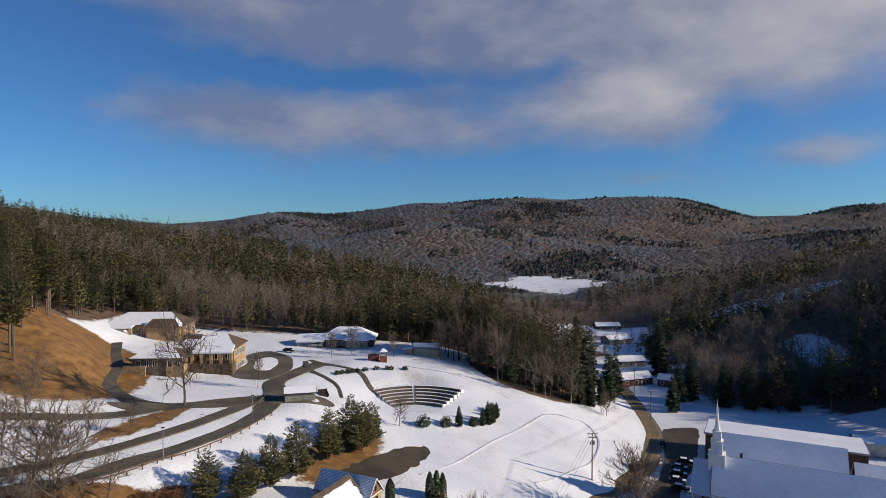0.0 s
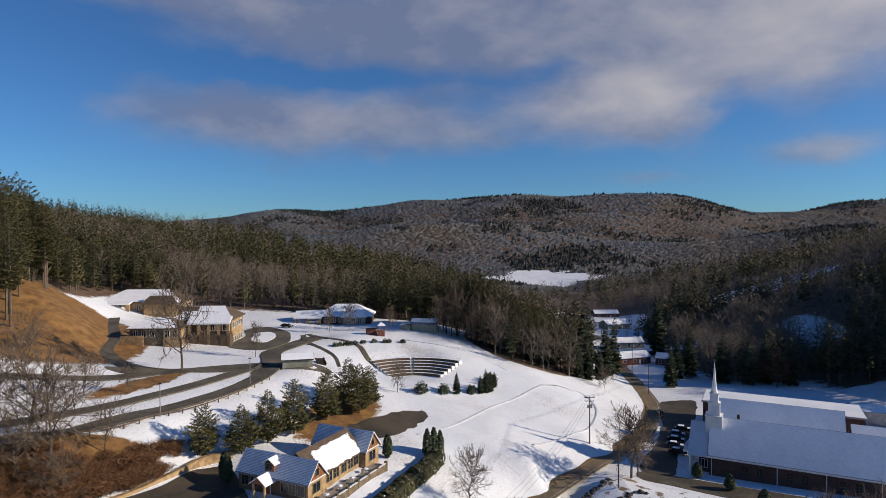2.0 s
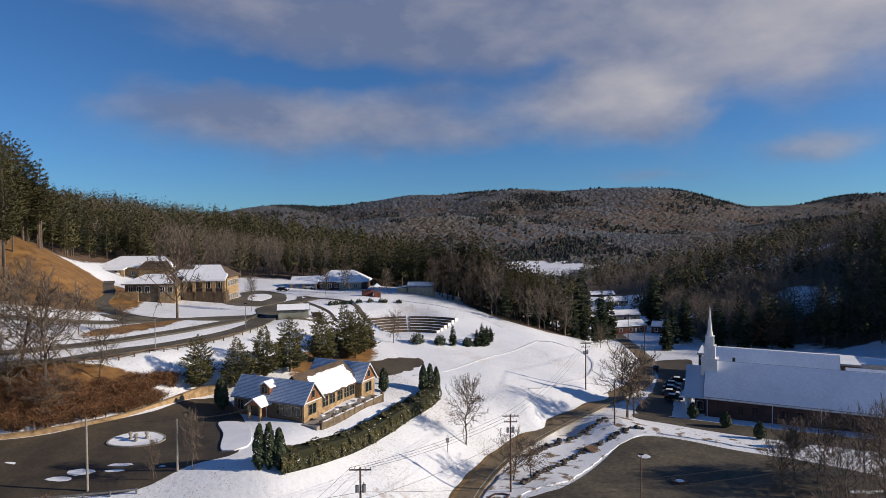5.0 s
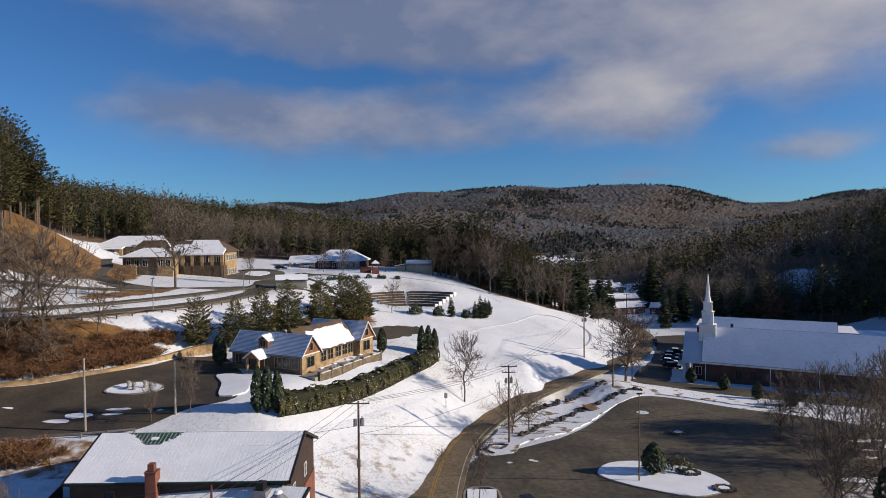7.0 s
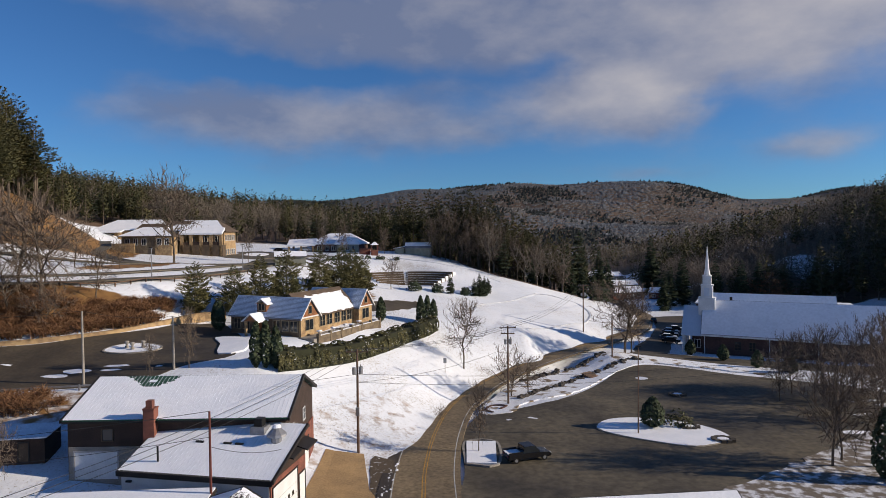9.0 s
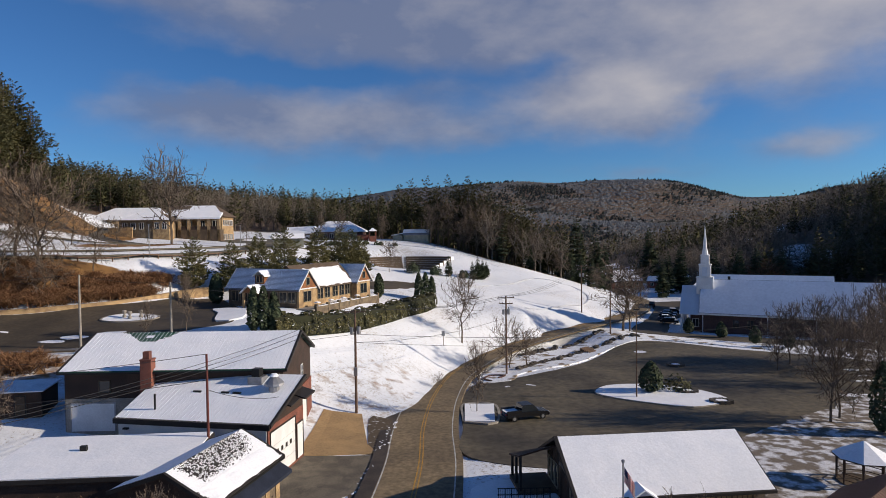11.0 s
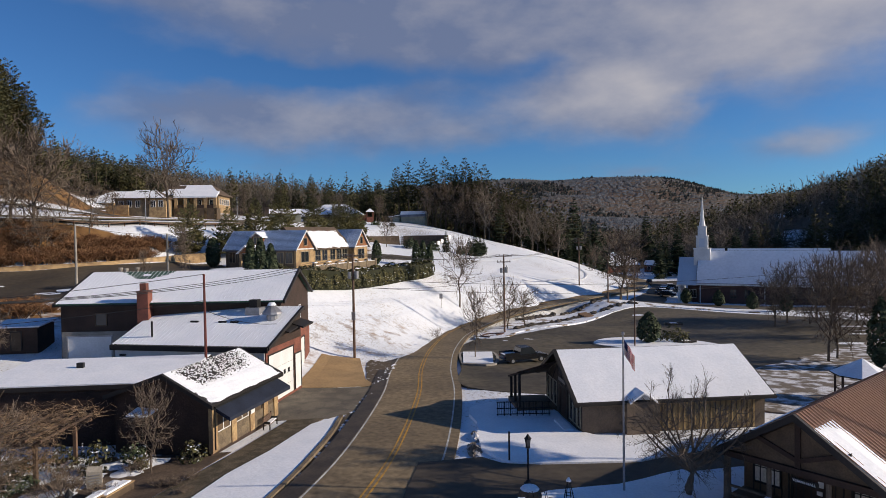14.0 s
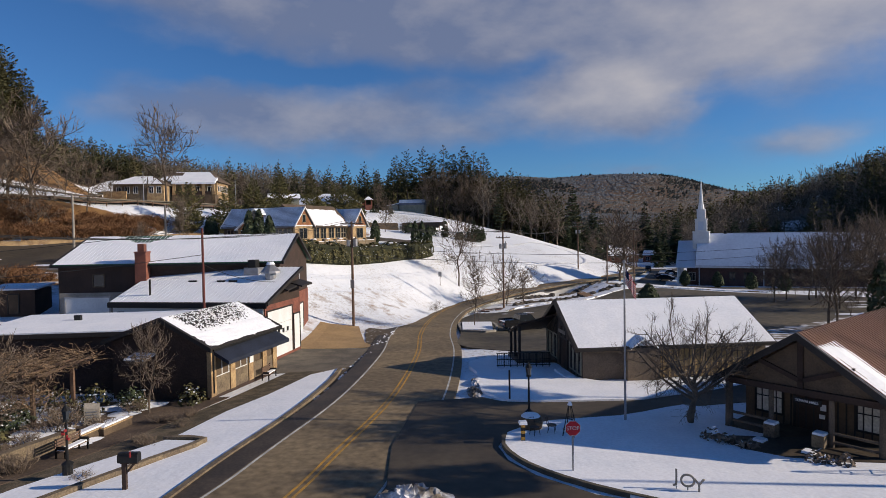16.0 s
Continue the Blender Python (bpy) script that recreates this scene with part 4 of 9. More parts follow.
def cottage():
    o = thing("stone_cottage", -22.3, 100.6, 8.5, -25, "stone and cedar-shingle cottage with snow-striped slate roofs", "house")
    g = Gable(o, -15.5, 0.4, 2.9, 2.9, 3.0, 3.0, 6.3, y_mid=2.9, base=-2.5)
    g.walls(M_STONE)
    g.roof(M_SLATE)
    g.cover(M_FROST, -1, -15.4, 0.35, thick=0.05)
    g.courses(M_SLATE, -1, 17, -15.4, 0.35, 0.17)
    g.cover(M_SNOW, 1, -15.4, -6, thick=0.06)
    g.barge(M_WHITE, 0.4, 0.08, 0.28)
    g.barge(M_WHITE, -15.5, 0.08, 0.28)
    e = g.wx1
    part("gable_shingles", solid(bmesh.new(), [(e, 0.55, 3.2), (e, 5.25, 3.2), (e, 2.9, 6.0)], [(e + 0.1, 0.55, 3.2), (e + 0.1, 5.25, 3.2), (e + 0.1, 2.9, 6.0)]), M_CEDAR, o, "red cedar shingles in the gable")
    part("band_board", box(e, e + 0.16, 0.45, 5.35, 3.0, 3.2), M_WHITE, o)
    window(o, "+x", e + 0.1, 2.9, 3.7, 0.8, 1.2, M_SASH, 0)
    window(o, "+x", e, 2.8, 0.9, 2.0, 1.7, M_SASH, 1)
    # south front: a band of dark windows under the eave
    part("front_boarding", box(g.wx0, g.wx1 - 0.4, g.wr - 0.08, g.wr + 0.02, 0.0, 2.9), M_BROWNBOARD, o)
    for u in (-13.6, -11.6, -5.0, -3.2, -1.4):
        window(o, "-y", g.wr - 0.08, u, 0.8, 1.4, 1.7, M_SASH, 1)
    # dormer
    dm = part("dormer", box(-9.4, -7.4, 0.7, 2.6, 3.8, 5.3), M_CEDAR, o, "cedar dormer with a snowy gable roof")
    window(dm, "-y", 0.7, -8.4, 4.1, 1.2, 1.05, M_SASH, 1)
    bm = bmesh.new()
    slab(bm, (-8.4, 0.35, 6.15), (-8.4, 2.8, 6.15), (-9.8, 2.8, 5.2), (-9.8, 0.35, 5.2), 0.14)
    part("dormer_roof", slab(bm, (-8.4, 0.35, 6.15), (-8.4, 2.8, 6.15), (-7.0, 2.8, 5.2), (-7.0, 0.35, 5.2), 0.14), M_SNOW, dm)
    # entrance porch
    pm = part("porch_gable", solid(bmesh.new(), [(-9.9, -2.0, 2.5), (-7.1, -2.0, 2.5), (-8.5, -2.0, 3.6)], [(-9.9, 0.4, 2.5), (-7.1, 0.4, 2.5), (-8.5, 0.4, 3.6)]), M_CEDAR, o)
    bm = bmesh.new()
    slab(bm, (-8.5, -2.3, 3.85), (-8.5, 1.2, 3.85), (-10.3, 1.2, 2.55), (-10.3, -2.3, 2.55), 0.16)
    part("porch_roof", slab(bm, (-8.5, -2.3, 3.85), (-8.5, 1.2, 3.85), (-6.7, 1.2, 2.55), (-6.7, -2.3, 2.55), 0.16), M_SNOW, pm)
    for x in (-9.7, -7.3):
        part("porch_post", box(x - 0.18, x + 0.18, -2.0, -1.64, -0.4, 2.5), M_STONE, pm)
    door(o, "-y", g.wr - 0.08, -8.5, 0, 1.1, 2.1, M_CEDAR, M_WHITE)
    # far wing
    g = Gable(o, -12, 1.0, 2.9, 2.9, 3.0, 3.0, 6.4, y_mid=19.9, base=-2.5)
    g.walls(M_STONE)
    g.roof(M_SLATE)
    g.cover(M_FROST, -1, -11.9, 0.95, thick=0.05)
    g.courses(M_SLATE, -1, 16, -11.9, 0.95, 0.17)
    g.barge(M_WHITE, 1.0, 0.08, 0.28)
    e = g.wx1
    part("gable_shingles", solid(bmesh.new(), [(e, 17.55, 3.2), (e, 22.25, 3.2), (e, 19.9, 6.1)], [(e + 0.1, 17.55, 3.2), (e + 0.1, 22.25, 3.2), (e + 0.1, 19.9, 6.1)]), M_CEDAR, o, "red cedar shingles in the gable")
    part("band_board", box(e, e + 0.16, 17.45, 22.35, 3.0, 3.2), M_WHITE, o)
    window(o, "+x", e + 0.1, 19.9, 3.7, 0.8, 1.2, M_SASH, 0)
    window(o, "+x", e, 19.9, 0.8, 2.2, 1.8, M_SASH, 1)
    # middle wing, its ridge across
    mid = new("middle_wing")
    mid.parent = o
    mid.matrix_basis = pose(-4.4, 2.9, 0, 0, 0, 90)
    g = Gable(mid, 0, 15.5, 4.2, 4.2, 3.0, 3.0, 6.9, base=-2.5)
    g.walls(M_STONE)
    g.roof(M_ROOFBROWN, label="brown shingles bare near the ridge")
    g.cover(M_SNOW, -1, 2.8, 14.6, 0.2, 0.985, ragged=0.6)
    g.courses(M_ROOFBROWN, -1, 14, 0.2, 15.3)
    g.cover(M_FROST, 1, 2.8, 14.6, 0.3, 0.98)
    for u in (4.6, 6.7, 9.2, 11.3, 13.2):
        window(mid, "-y", g.wr, u, 0.9, 1.5, 1.8, M_SASH, 1, bars=1)
    # terrace wall with piers
    for k in range(7):
        part("terrace_pier", box(3.15, 3.65, 0.4 + 3.3 * k, 0.9 + 3.3 * k, -1.8, 0.75), M_KERBSTONE, o)
    part("terrace_wall", box(3.2, 3.6, 0.4, 20.6, -1.8, 0.35), M_KERBSTONE, o)
    part("terrace", box(0.2, 3.3, -0.5, 20.6, -1.8, -0.02), M_CONCRETE, o)
    part("wall_snow", box(3.2, 3.6, 0.4, 20.6, 0.35, 0.42), M_SNOW, o)


def table_set(x, y, z, turn):
    o = thing("garden_table", x, y, z, turn, "white garden table with snow on it on the cottage terrace", "table", "terrace tables")
    part("tabletop", tube([(0, 0, 0.7), (0, 0, 0.76)], [0.55, 0.55], 12), M_WHITE, o)
    for a in range(4):
        part("leg", tube([(0.35 * math.cos(a * 1.57), 0.35 * math.sin(a * 1.57), 0), (0.3 * math.cos(a * 1.57), 0.3 * math.sin(a * 1.57), 0.7)], [0.03, 0.03], 5), M_WHITE, o)
    snow_heap(o, -0.35, 0.35, -0.35, 0.35, 0.76, 0.12)


def church():
    o = thing("church", 66.5, 149.3, -3.47, -27.6, "brick church with a snow-covered roof and white stepped steeple", "church")
    g = Gable(o, 0, 48, 7.6, 7.6, 4.45, 4.45, 12.0, base=-1)
    g.walls(M_DARKBRICK)
    g.roof(M_METAL)
    g.cover(M_GREYROOF, -1, 0.1, 47.9, thick=0.05)
    g.cover(M_GREYROOF, 1, 0.1, 47.9, thick=0.05)
    part("fascia", box(0, 48, -7.7, -7.55, 4.1, 4.45), M_WHITE, o)
    for u in (8, 11, 17, 20, 27, 30, 37, 40, 47):
        window(o, "-y", g.wr, u, 1.2, 1.2, 1.9, M_BROWNBOARD, 1, bars=2)
    for u in (0.9, 14.5, 24, 34, 44):
        part("downpipe", tube([(u, g.wr - 0.1, -0.5), (u, g.wr - 0.1, 4.4)], [0.09, 0.09], 6), M_WHITE, o)
    # entrance wing at the west end
    part("porch_wall", box(-2.0, 0.5, -5.2, 5.2, -1, 4.4), M_DARKBRICK, o)
    # the shade on the porch roof is put into its pale blue colour
    part("porch_roof", slab(bmesh.new(), (-4.3, 0, 10.4), (0.3, 0, 10.4), (0.3, -7.55, 4.2), (-4.3, -7.55, 4.2), 0.2), M_PALEBLUE, o, "porch roof with its blue shade painted in")
    part("porch_roof", slab(bmesh.new(), (-4.3, 0, 10.4), (0.3, 0, 10.4), (0.3, 7.55, 4.2), (-4.3, 7.55, 4.2), 0.2), M_PALEBLUE, o)
    part("porch_gable", solid(bmesh.new(), [(-2.1, -5.0, 5.6), (-2.1, 5.0, 5.6), (-2.1, 0, 9.9)], [(-2.0, -5.0, 5.6), (-2.0, 5.0, 5.6), (-2.0, 0, 9.9)]), M_WHITE, o)
    for y in (-6.8, -2.4, 2.4, 6.8):
        part("column", tube([(-3.8, y, -0.5), (-3.8, y, 4.0 + (1 - abs(y) / 7.55) * 6.0)], [0.3, 0.26], 10), M_WHITE, o)
    window(o, "-y", -5.2, -0.8, 0.9, 1.3, 1.9, M_WHITE, 1)
    # steeple: stacked square stages and an eight-sided spire
    x, y = 1.0, -0.5
    st = part("steeple", box(x - 1.85, x + 1.85, y - 1.85, y + 1.85, 8.4, 12.5), M_WHITE, o, "white stepped steeple with a slender spire")
    for half, z0, z1 in ((1.3, 12.5, 15.6), (0.95, 15.6, 17.9)):
        stage = part("stage", box(x - half, x + half, y - half, y + half, z0, z1), M_WHITE, st)
    for half, z in ((1.97, 12.4), (1.42, 15.5), (1.06, 17.8)):
        part("cornice", box(x - half, x + half, y - half, y + half, z, z + 0.25), M_WHITE, st)
    for face, at in (("-y", y - 1.3), ("-x", x - 1.3), ("+x", x + 1.3)):
        part("louvre", box(x - 0.6, x + 0.6, at - 0.03, at + 0.03, 12.95, 15.05) if face[1] == "y" else box(at - 0.03, at + 0.03, y - 0.6, y + 0.6, 12.95, 15.05), M_PALEBLUE, st)
    part("spire", tube([(x, y, 18.0), (x, y, 19.6), (x, y, 25.2)], [0.8, 0.5, 0.05], 8), M_WHITE, st)
    part("finial", tube([(x, y, 25.2), (x, y, 25.9)], [0.05, 0.02], 6), M_METAL, st)
    part("chimney", box(6, 6.6, 1.0, 1.6, 9, 12.7), M_DARK, o)
    # rear hall
    g = Gable(o, -1, 30, 7, 7, 4.7, 4.7, 12.0, y_mid=19.5, base=-1)
    g.walls(M_DARKBRICK)
    g.roof(M_METAL)
    g.cover(M_GREYROOF, -1, -0.9, 29.9, thick=0.05)
    g.cover(M_GREYROOF, 1, -0.9, 29.9, thick=0.05)
    part("rear_block", box(-4, 36, 32, 46, -1, 7.2), M_DARKBRICK, o)
    part("rear_roof", box(-4.4, 36.4, 31.6, 46.4, 7.2, 7.6), M_METAL, o)
    part("snow_cover", box(-4.2, 36.2, 31.8, 46.2, 7.6, 7.7), M_GREYROOF, o)
    g = Gable(o, 31, 46, 6, 6, 4.5, 4.5, 9.4, y_mid=18, base=-1)
    g.walls(M_DARKBRICK)
    g.roof(M_METAL)
    g.cover(M_GREYROOF, -1, 31.1, 45.9, thick=0.05)


def community_hall():
    o = thing("community_hall", 9.9, 46.5, -0.4, 4.5, "brown board community hall with a thick snowy roof", "building")
    g = Gable(o, 0, 14.8, 5.3, 5.3, 2.3, 2.3, 5.1)
    g.walls(M_HALLBOARD, end_in=0.6)
    g.roof(M_TRIM)
    g.cover(M_SNOW, -1, 0.1, 14.7, thick=0.16)
    g.cover(M_SNOW, 1, 0.1, 14.7, thick=0.16)
    g.barge(M_TRIM, 0.0)
    w = g.wx0
    boards(o, "-x", w, -4.7, 4.7, 0, 2, 0.35, M_TRIM, top=lambda u: 4.7 - 0.54 * abs(u))
    for u in (-4.1, -3.2, -2.3, 1.9, 2.9, 3.9):
        window(o, "-x", w, u, 0.35, 0.66, 1.8, M_GREYBOARD, 0)
    door(o, "-x", w, -0.4, 0, 1.7, 2.15, M_DARKWOOD, M_TRIM, "double_door")
    part("wreath", tube([(w - 0.1, 0, 3.6), (w - 0.02, 0, 3.6)], [0.48, 0.48], 14), M_TRIM, o, "dark round vent under the ridge")
    for k in range(5):
        part("sign_letter_bar", box(w - 0.1, w - 0.05, -0.9 + 0.36 * k, -0.65 + 0.36 * k, 2.55, 2.8), M_CONCRETE, o)
    for u0, u1 in ((-2.8, -0.8), (0.8, 2.8)):
        part("brace", slab(bmesh.new(), (w - 0.06, u0, 2.3 if u0 < 0 else 4.1), (w - 0.02, u0, 2.3 if u0 < 0 else 4.1), (w - 0.02, u1, 4.1 if u0 < 0 else 2.3), (w - 0.06, u1, 4.1 if u0 < 0 else 2.3), 0.18), M_TRIM, o)
    # long south wall: tan boards between dark posts
    part("south_boarding", box(6.0, 13.4, g.wr - 0.06, g.wr, 0, 2.2), M_TANBOARD, o, "tan vertical boards")
    boards(o, "-y", g.wr - 0.06, 6.0, 13.4, 0, 2.2, 0.4, M_BROWNBOARD)
    # cross gable over the side bay
    bm = bmesh.new()
    slab(bm, (4.8, -3.9, 3.0), (4.8, -5.6, 3.0), (3.8, -5.6, 2.3), (3.8, -5.1, 2.4), 0.12)
    slab(bm, (4.8, -3.9, 3.0), (4.8, -5.6, 3.0), (5.8, -5.6, 2.3), (5.8, -5.1, 2.4), 0.12)
    part("bay_roof", bm, M_SNOW, o)
    part("bay_wall", box(3.6, 6.0, -5.4, -4.7, -0.3, 2.25), M_HALLBOARD, o)
    # porch on the far side of the front
    part("porch_roof", slab(bmesh.new(), (-2.6, 1.6, 3.1), (0.6, 1.6, 3.9), (0.6, 5.4, 2.3), (-2.6, 5.4, 1.95), 0.14), M_DARKWOOD, o)
    for y in (1.9, 3.5, 5.1):
        part("porch_post", box(-2.5, -2.3, y - 0.1, y + 0.1, -0.2, 2.9 - 0.3 * (y - 1.9)), M_TRIM, o)
    part("deck", box(-2.6, 0.6, 1.6, 5.4, -0.3, 0.15), M_BROWNBOARD, o)
    snow_heap(o, -0.6, 0.2, -4.4, -1.6, -0.05, 0.25, "snow_bank")
    # railing of the ramp in front
    r = thing("ramp_railing", 6.0, 46.4, -0.45, 0, "black metal railing of an entrance ramp", "railing")
    for k in range(9):
        part("post", tube([(-0.6 + 0.5 * k, 0, -0.1), (-0.6 + 0.5 * k, 0, 1.15)], [0.035, 0.035], 6), M_DARK, r)
    for z in (0.2, 0.65, 1.15):
        part("rail", box(-0.7, 3.5, -0.03, 0.03, z - 0.03, z + 0.03), M_DARK, r)
    bm = bmesh.new()
    for k in range(30):
        box(-0.6 + 0.14 * k - 0.01, -0.6 + 0.14 * k + 0.01, -0.01, 0.01, 0.2, 1.15, bm)
    part("baluster_run", bm, M_DARK, r)


def town_hall():
    o = thing("town_hall", 17.1, 27.05, -0.3, 37.6, "dark board town hall with tan metal roof and porch", "town hall")
    g = Gable(o, 0, 18, 4.0, 4.0, 2.85, 2.85, 5.56)
    g.walls(M_BROWNBOARD, end_in=2.6)
    g.roof(M_TANROOF, label="tan ribbed metal roof")
    g.ribs(M_TANROOF, -1, 0.32, 0.2, 17.9, 0, 1, 0.05)
    g.ribs(M_TANROOF, 1, 0.32, 0.2, 17.9, 0, 1, 0.05)
    g.cover(M_SNOW, -1, 0.1, 2.4, 0.2, 0.99, thick=0.16, ragged=0.2, label="strip of snow left along the gable edge")
    g.cover(M_SNOW, 1, 0.1, 9, 0.55, 0.99, thick=0.1, ragged=0.2)
    g.barge(M_TRIM, 0.0, 0.1, 0.35)
    w = g.wx0
    # porch gable infill with timber frame
    part("porch_gable", solid(bmesh.new(), [(0.5, -3.2, 2.95), (0.5, 3.2, 2.95), (0.5, 0, 5.2)], [(0.6, -3.2, 2.95), (0.6, 3.2, 2.95), (0.6, 0, 5.2)]), M_BROWNBOARD, o)
    part("beam", box(0.3, 0.6, -3.5, 3.5, 2.65, 2.95), M_DARKWOOD, o)
    part("king_post", box(0.38, 0.5, -0.12, 0.12, 2.95, 5.1), M_DARKWOOD, o)
    for s in (-1, 1):
        part("strut", slab(bmesh.new(), (0.38, 0, 3.4), (0.5, 0, 3.4), (0.5, s * 2.2, 4.25), (0.38, s * 2.2, 4.25), 0.22), M_DARKWOOD, o)
    for y in (-3.3, 3.35):
        part("log_post", tube([(0.45, y, -0.3), (0.45, y, 2.7)], [0.2, 0.17], 9), M_BARK, o, "rough log porch post")
    for y in (-1.3, 1.3):
        part("log_post", tube([(0.45, y, 0.2), (0.45, y, 2.7)], [0.13, 0.12], 8), M_BARK, o)
    part("porch_floor", box(0.3, w, -3.5, 3.5, -0.5, 0.45), M_BROWNBOARD, o)
    for y0, y1 in ((-3.2, -1.4), (1.4, 3.2)):
        for z in (0.75, 1.15):
            part("log_rail", tube([(0.45, y0, z), (0.45, y1, z)], [0.07, 0.07], 7), M_BARK, o)
    for u in (-2.3, 2.3):
        window(o, "-x", w, u, 0.95, 1.25, 1.55, M_DARK, 0, M_GLOW, bars=1)
    d = door(o, "-x", w, 0.2, 0.45, 1.6, 2.1, M_DARKWOOD, M_DARK, "double_door")
    part("notice", box(w - 0.06, w - 0.03, -0.35, -0.1, 1.5, 1.8), M_WHITE, d)
    part("notice", box(w - 0.06, w - 0.03, -0.3, -0.05, 1.1, 1.3), M_WHITE, d)
    s = part("sign_board", box(0.24, 0.3, -0.95, 0.25, 2.3, 2.56), M_DARK, o, "dark sign board lettered TOWN HALL")
    lettering(s, "TOWN HALL", 0.17, (0.22, -0.35, 2.43), -90, M_WHITE)
    for k in range(3):
        part("step", box(-0.3 - 0.32 * (2 - k) - 0.02, 0.3, -0.7, 0.9, -0.3, 0.13 + 0.15 * k), M_CONCRETE, o)
        snow_heap(o, -0.3 - 0.32 * (2 - k), -0.05 - 0.32 * (2 - k) + 0.02, -0.6, 0.8, 0.13 + 0.15 * k, 0.05)
    for y in (-0.95, 1.15):
        for x, h in ((-1.1, 0.55), (0.1, 1.1)):
            part("stone_pier", box(x - 0.28, x + 0.28, y - 0.25, y + 0.25, -0.3, h), M_KERBSTONE, o)
            snow_heap(o, x - 0.28, x + 0.28, y - 0.25, y + 0.25, h, 0.1)
    boards(o, "-x", w, -3.3, 3.3, 0.45, 2.7, 0.35, M_TRIM)
    for u in (6, 11, 16):
        window(o, "+y", g.wl, u, 0.9, 1.1, 1.4, M_DARK, 1)


def hilltop_halls():
    o = thing("hall_with_carport", -116, 241, 23.9, 3, "hilltop stone hall with a hipped snowy roof and carport", "building")
    hip_block(o, -15, 15, -6, 7, -2, 4, 8.2, M_STONE, M_ROOFBROWN, snow=(True, False, True, True))
    hip_block(o, 2, 14, -8.5, -5, -2, 3.6, 6.4, M_STONE, M_ROOFBROWN, snow=(False, True, False, True))
    part("carport_roof", slab(bmesh.new(), (-13, -6, 4.4), (-3, -6, 4.4), (-3, -10, 3.6), (-13, -10, 3.6), 0.4), M_SNOW, o)
    for x in (-12.5, -3.5):
        part("pillar", box(x - 0.5, x + 0.5, -9.8, -9.0, -2, 3.3), M_STONE, o)
    for u in (-11, -8, -1, 8, 11):
        window(o, "-y", -6, u, 0.9, 1.6, 1.8, M_WHITE, 1)
    for u in (-3, 1, 4):
        window(o, "+x", 15, u, 0.9, 1.6, 1.8, M_WHITE, 1)

    o = thing("porticoed_hall", -80, 192, 20.1, 3, "stone hilltop hall with a columned porch and hipped roofs", "building")
    hip_block(o, -13.5, 1, -9.5, -0.6, -3, 5.5, 8.2, M_KERBSTONE, M_ROOFBROWN, snow=(True, False, True, True))
    hip_block(o, -4, 14, -1, 12, -3, 6.9, 10.4, M_STONE, M_ROOFBROWN, inset=4.5, snow=(True, False, False, False))
    part("bay", box(-3.6, 1.2, -9.9, -6, -3, 5.3), M_STONE, o)
    for u in (-11.8, -9.4, -7.0, -2.4, -0.2):
        window(o, "-y", -9.5 if u < -4 else -9.9, u, 2.9, 1.2, 1.8, M_WHITE, 1)
    for u in (-8, -5.5, -3):
        window(o, "-x", -13.5, u, 2.9, 1.2, 1.8, M_WHITE, 1)
    part("portico_roof", slab(bmesh.new(), (1.5, -1.5, 8.0), (14.5, -1.5, 8.0), (14.5, -4.8, 6.3), (1.5, -4.8, 6.3), 0.5), M_SNOW, o)
    for x in (2.2, 5.0, 8.0, 11.0, 13.9):
        part("column", box(x - 0.45, x + 0.45, -4.6, -3.8, -3, 5.9), M_STONE, o)
    part("portico_floor", box(1.5, 14.5, -4.6, -1, -3, 2.6), M_BROWNBOARD, o)
    part("balcony_rail", box(1.7, 14.4, -4.5, -4.38, 2.6, 3.6), M_DARKWOOD, o)
    for u in (0.5, 4, 8, 12):
        for z in (-1.8, 3.4):
            window(o, "-y", -1, u, z, 1.5, 1.9, M_WHITE, 1)
    for u in (0.8, 3.2, 5.6, 8, 10):
        for z in (-0.6, 3.9):
            window(o, "+x", 14, u, z, 1.4, 1.7, M_WHITE, 1)
    bm = slab(bmesh.new(), (-3.6, 5, 10.3), (2.5, 5, 10.3), (2.5, 1, 8.3), (-3.6, 1, 8.3), 0.2)
    part("roof_dormer", bm, M_ROOFBROWN, o)
    # garden rail beside it
    part("ramp_wall", box(-15.5, -9, -11.2, -10.8, -3, 3.4), M_STONE, o)

    o = thing("low_hall", -42, 242, 18.5, 0, "low hilltop hall with a hipped snowy roof and carport", "building")
    hip_block(o, -6, 14.5, -4, 8, -2, 3.4, 7.4, M_DARKBRICK, M_GREYROOF)
    hip_block(o, 4, 12.5, -6, -3.5, -2, 3.3, 5.8, M_GREYBOARD, M_GREYROOF)
    part("carport_roof", slab(bmesh.new(), (-15, -2.5, 5.2), (-4, -2.5, 5.6), (-4, -7, 3.2), (-15, -7, 3.0), 0.5), M_SNOW, o)
    part("carport_roof", slab(bmesh.new(), (-15, -2.5, 5.2), (-4, -2.5, 5.6), (-4, 2, 3.4), (-15, 2, 3.2), 0.5), M_SNOW, o)
    for x, y in ((-14.3, -6.4), (-9.5, -6.4), (-5, -6.4), (-14.3, 1.4)):
        part("pillar", box(x - 0.35, x + 0.35, y - 0.35, y + 0.35, -2, 3.0), M_STONE, o)
    for u in (-3, 0, 2.5):
        window(o, "-y", -4, u, 0.8, 1.4, 1.7, M_WHITE, 1)
    for u in (6, 8.2, 10.4):
        window(o, "-y", -6, u, 0.8, 1.2, 1.6, M_WHITE, 1)

    o = thing("shed", -39, 166.3, 17.2, 14, "pale green board shed with a snowy gable roof", "shed")
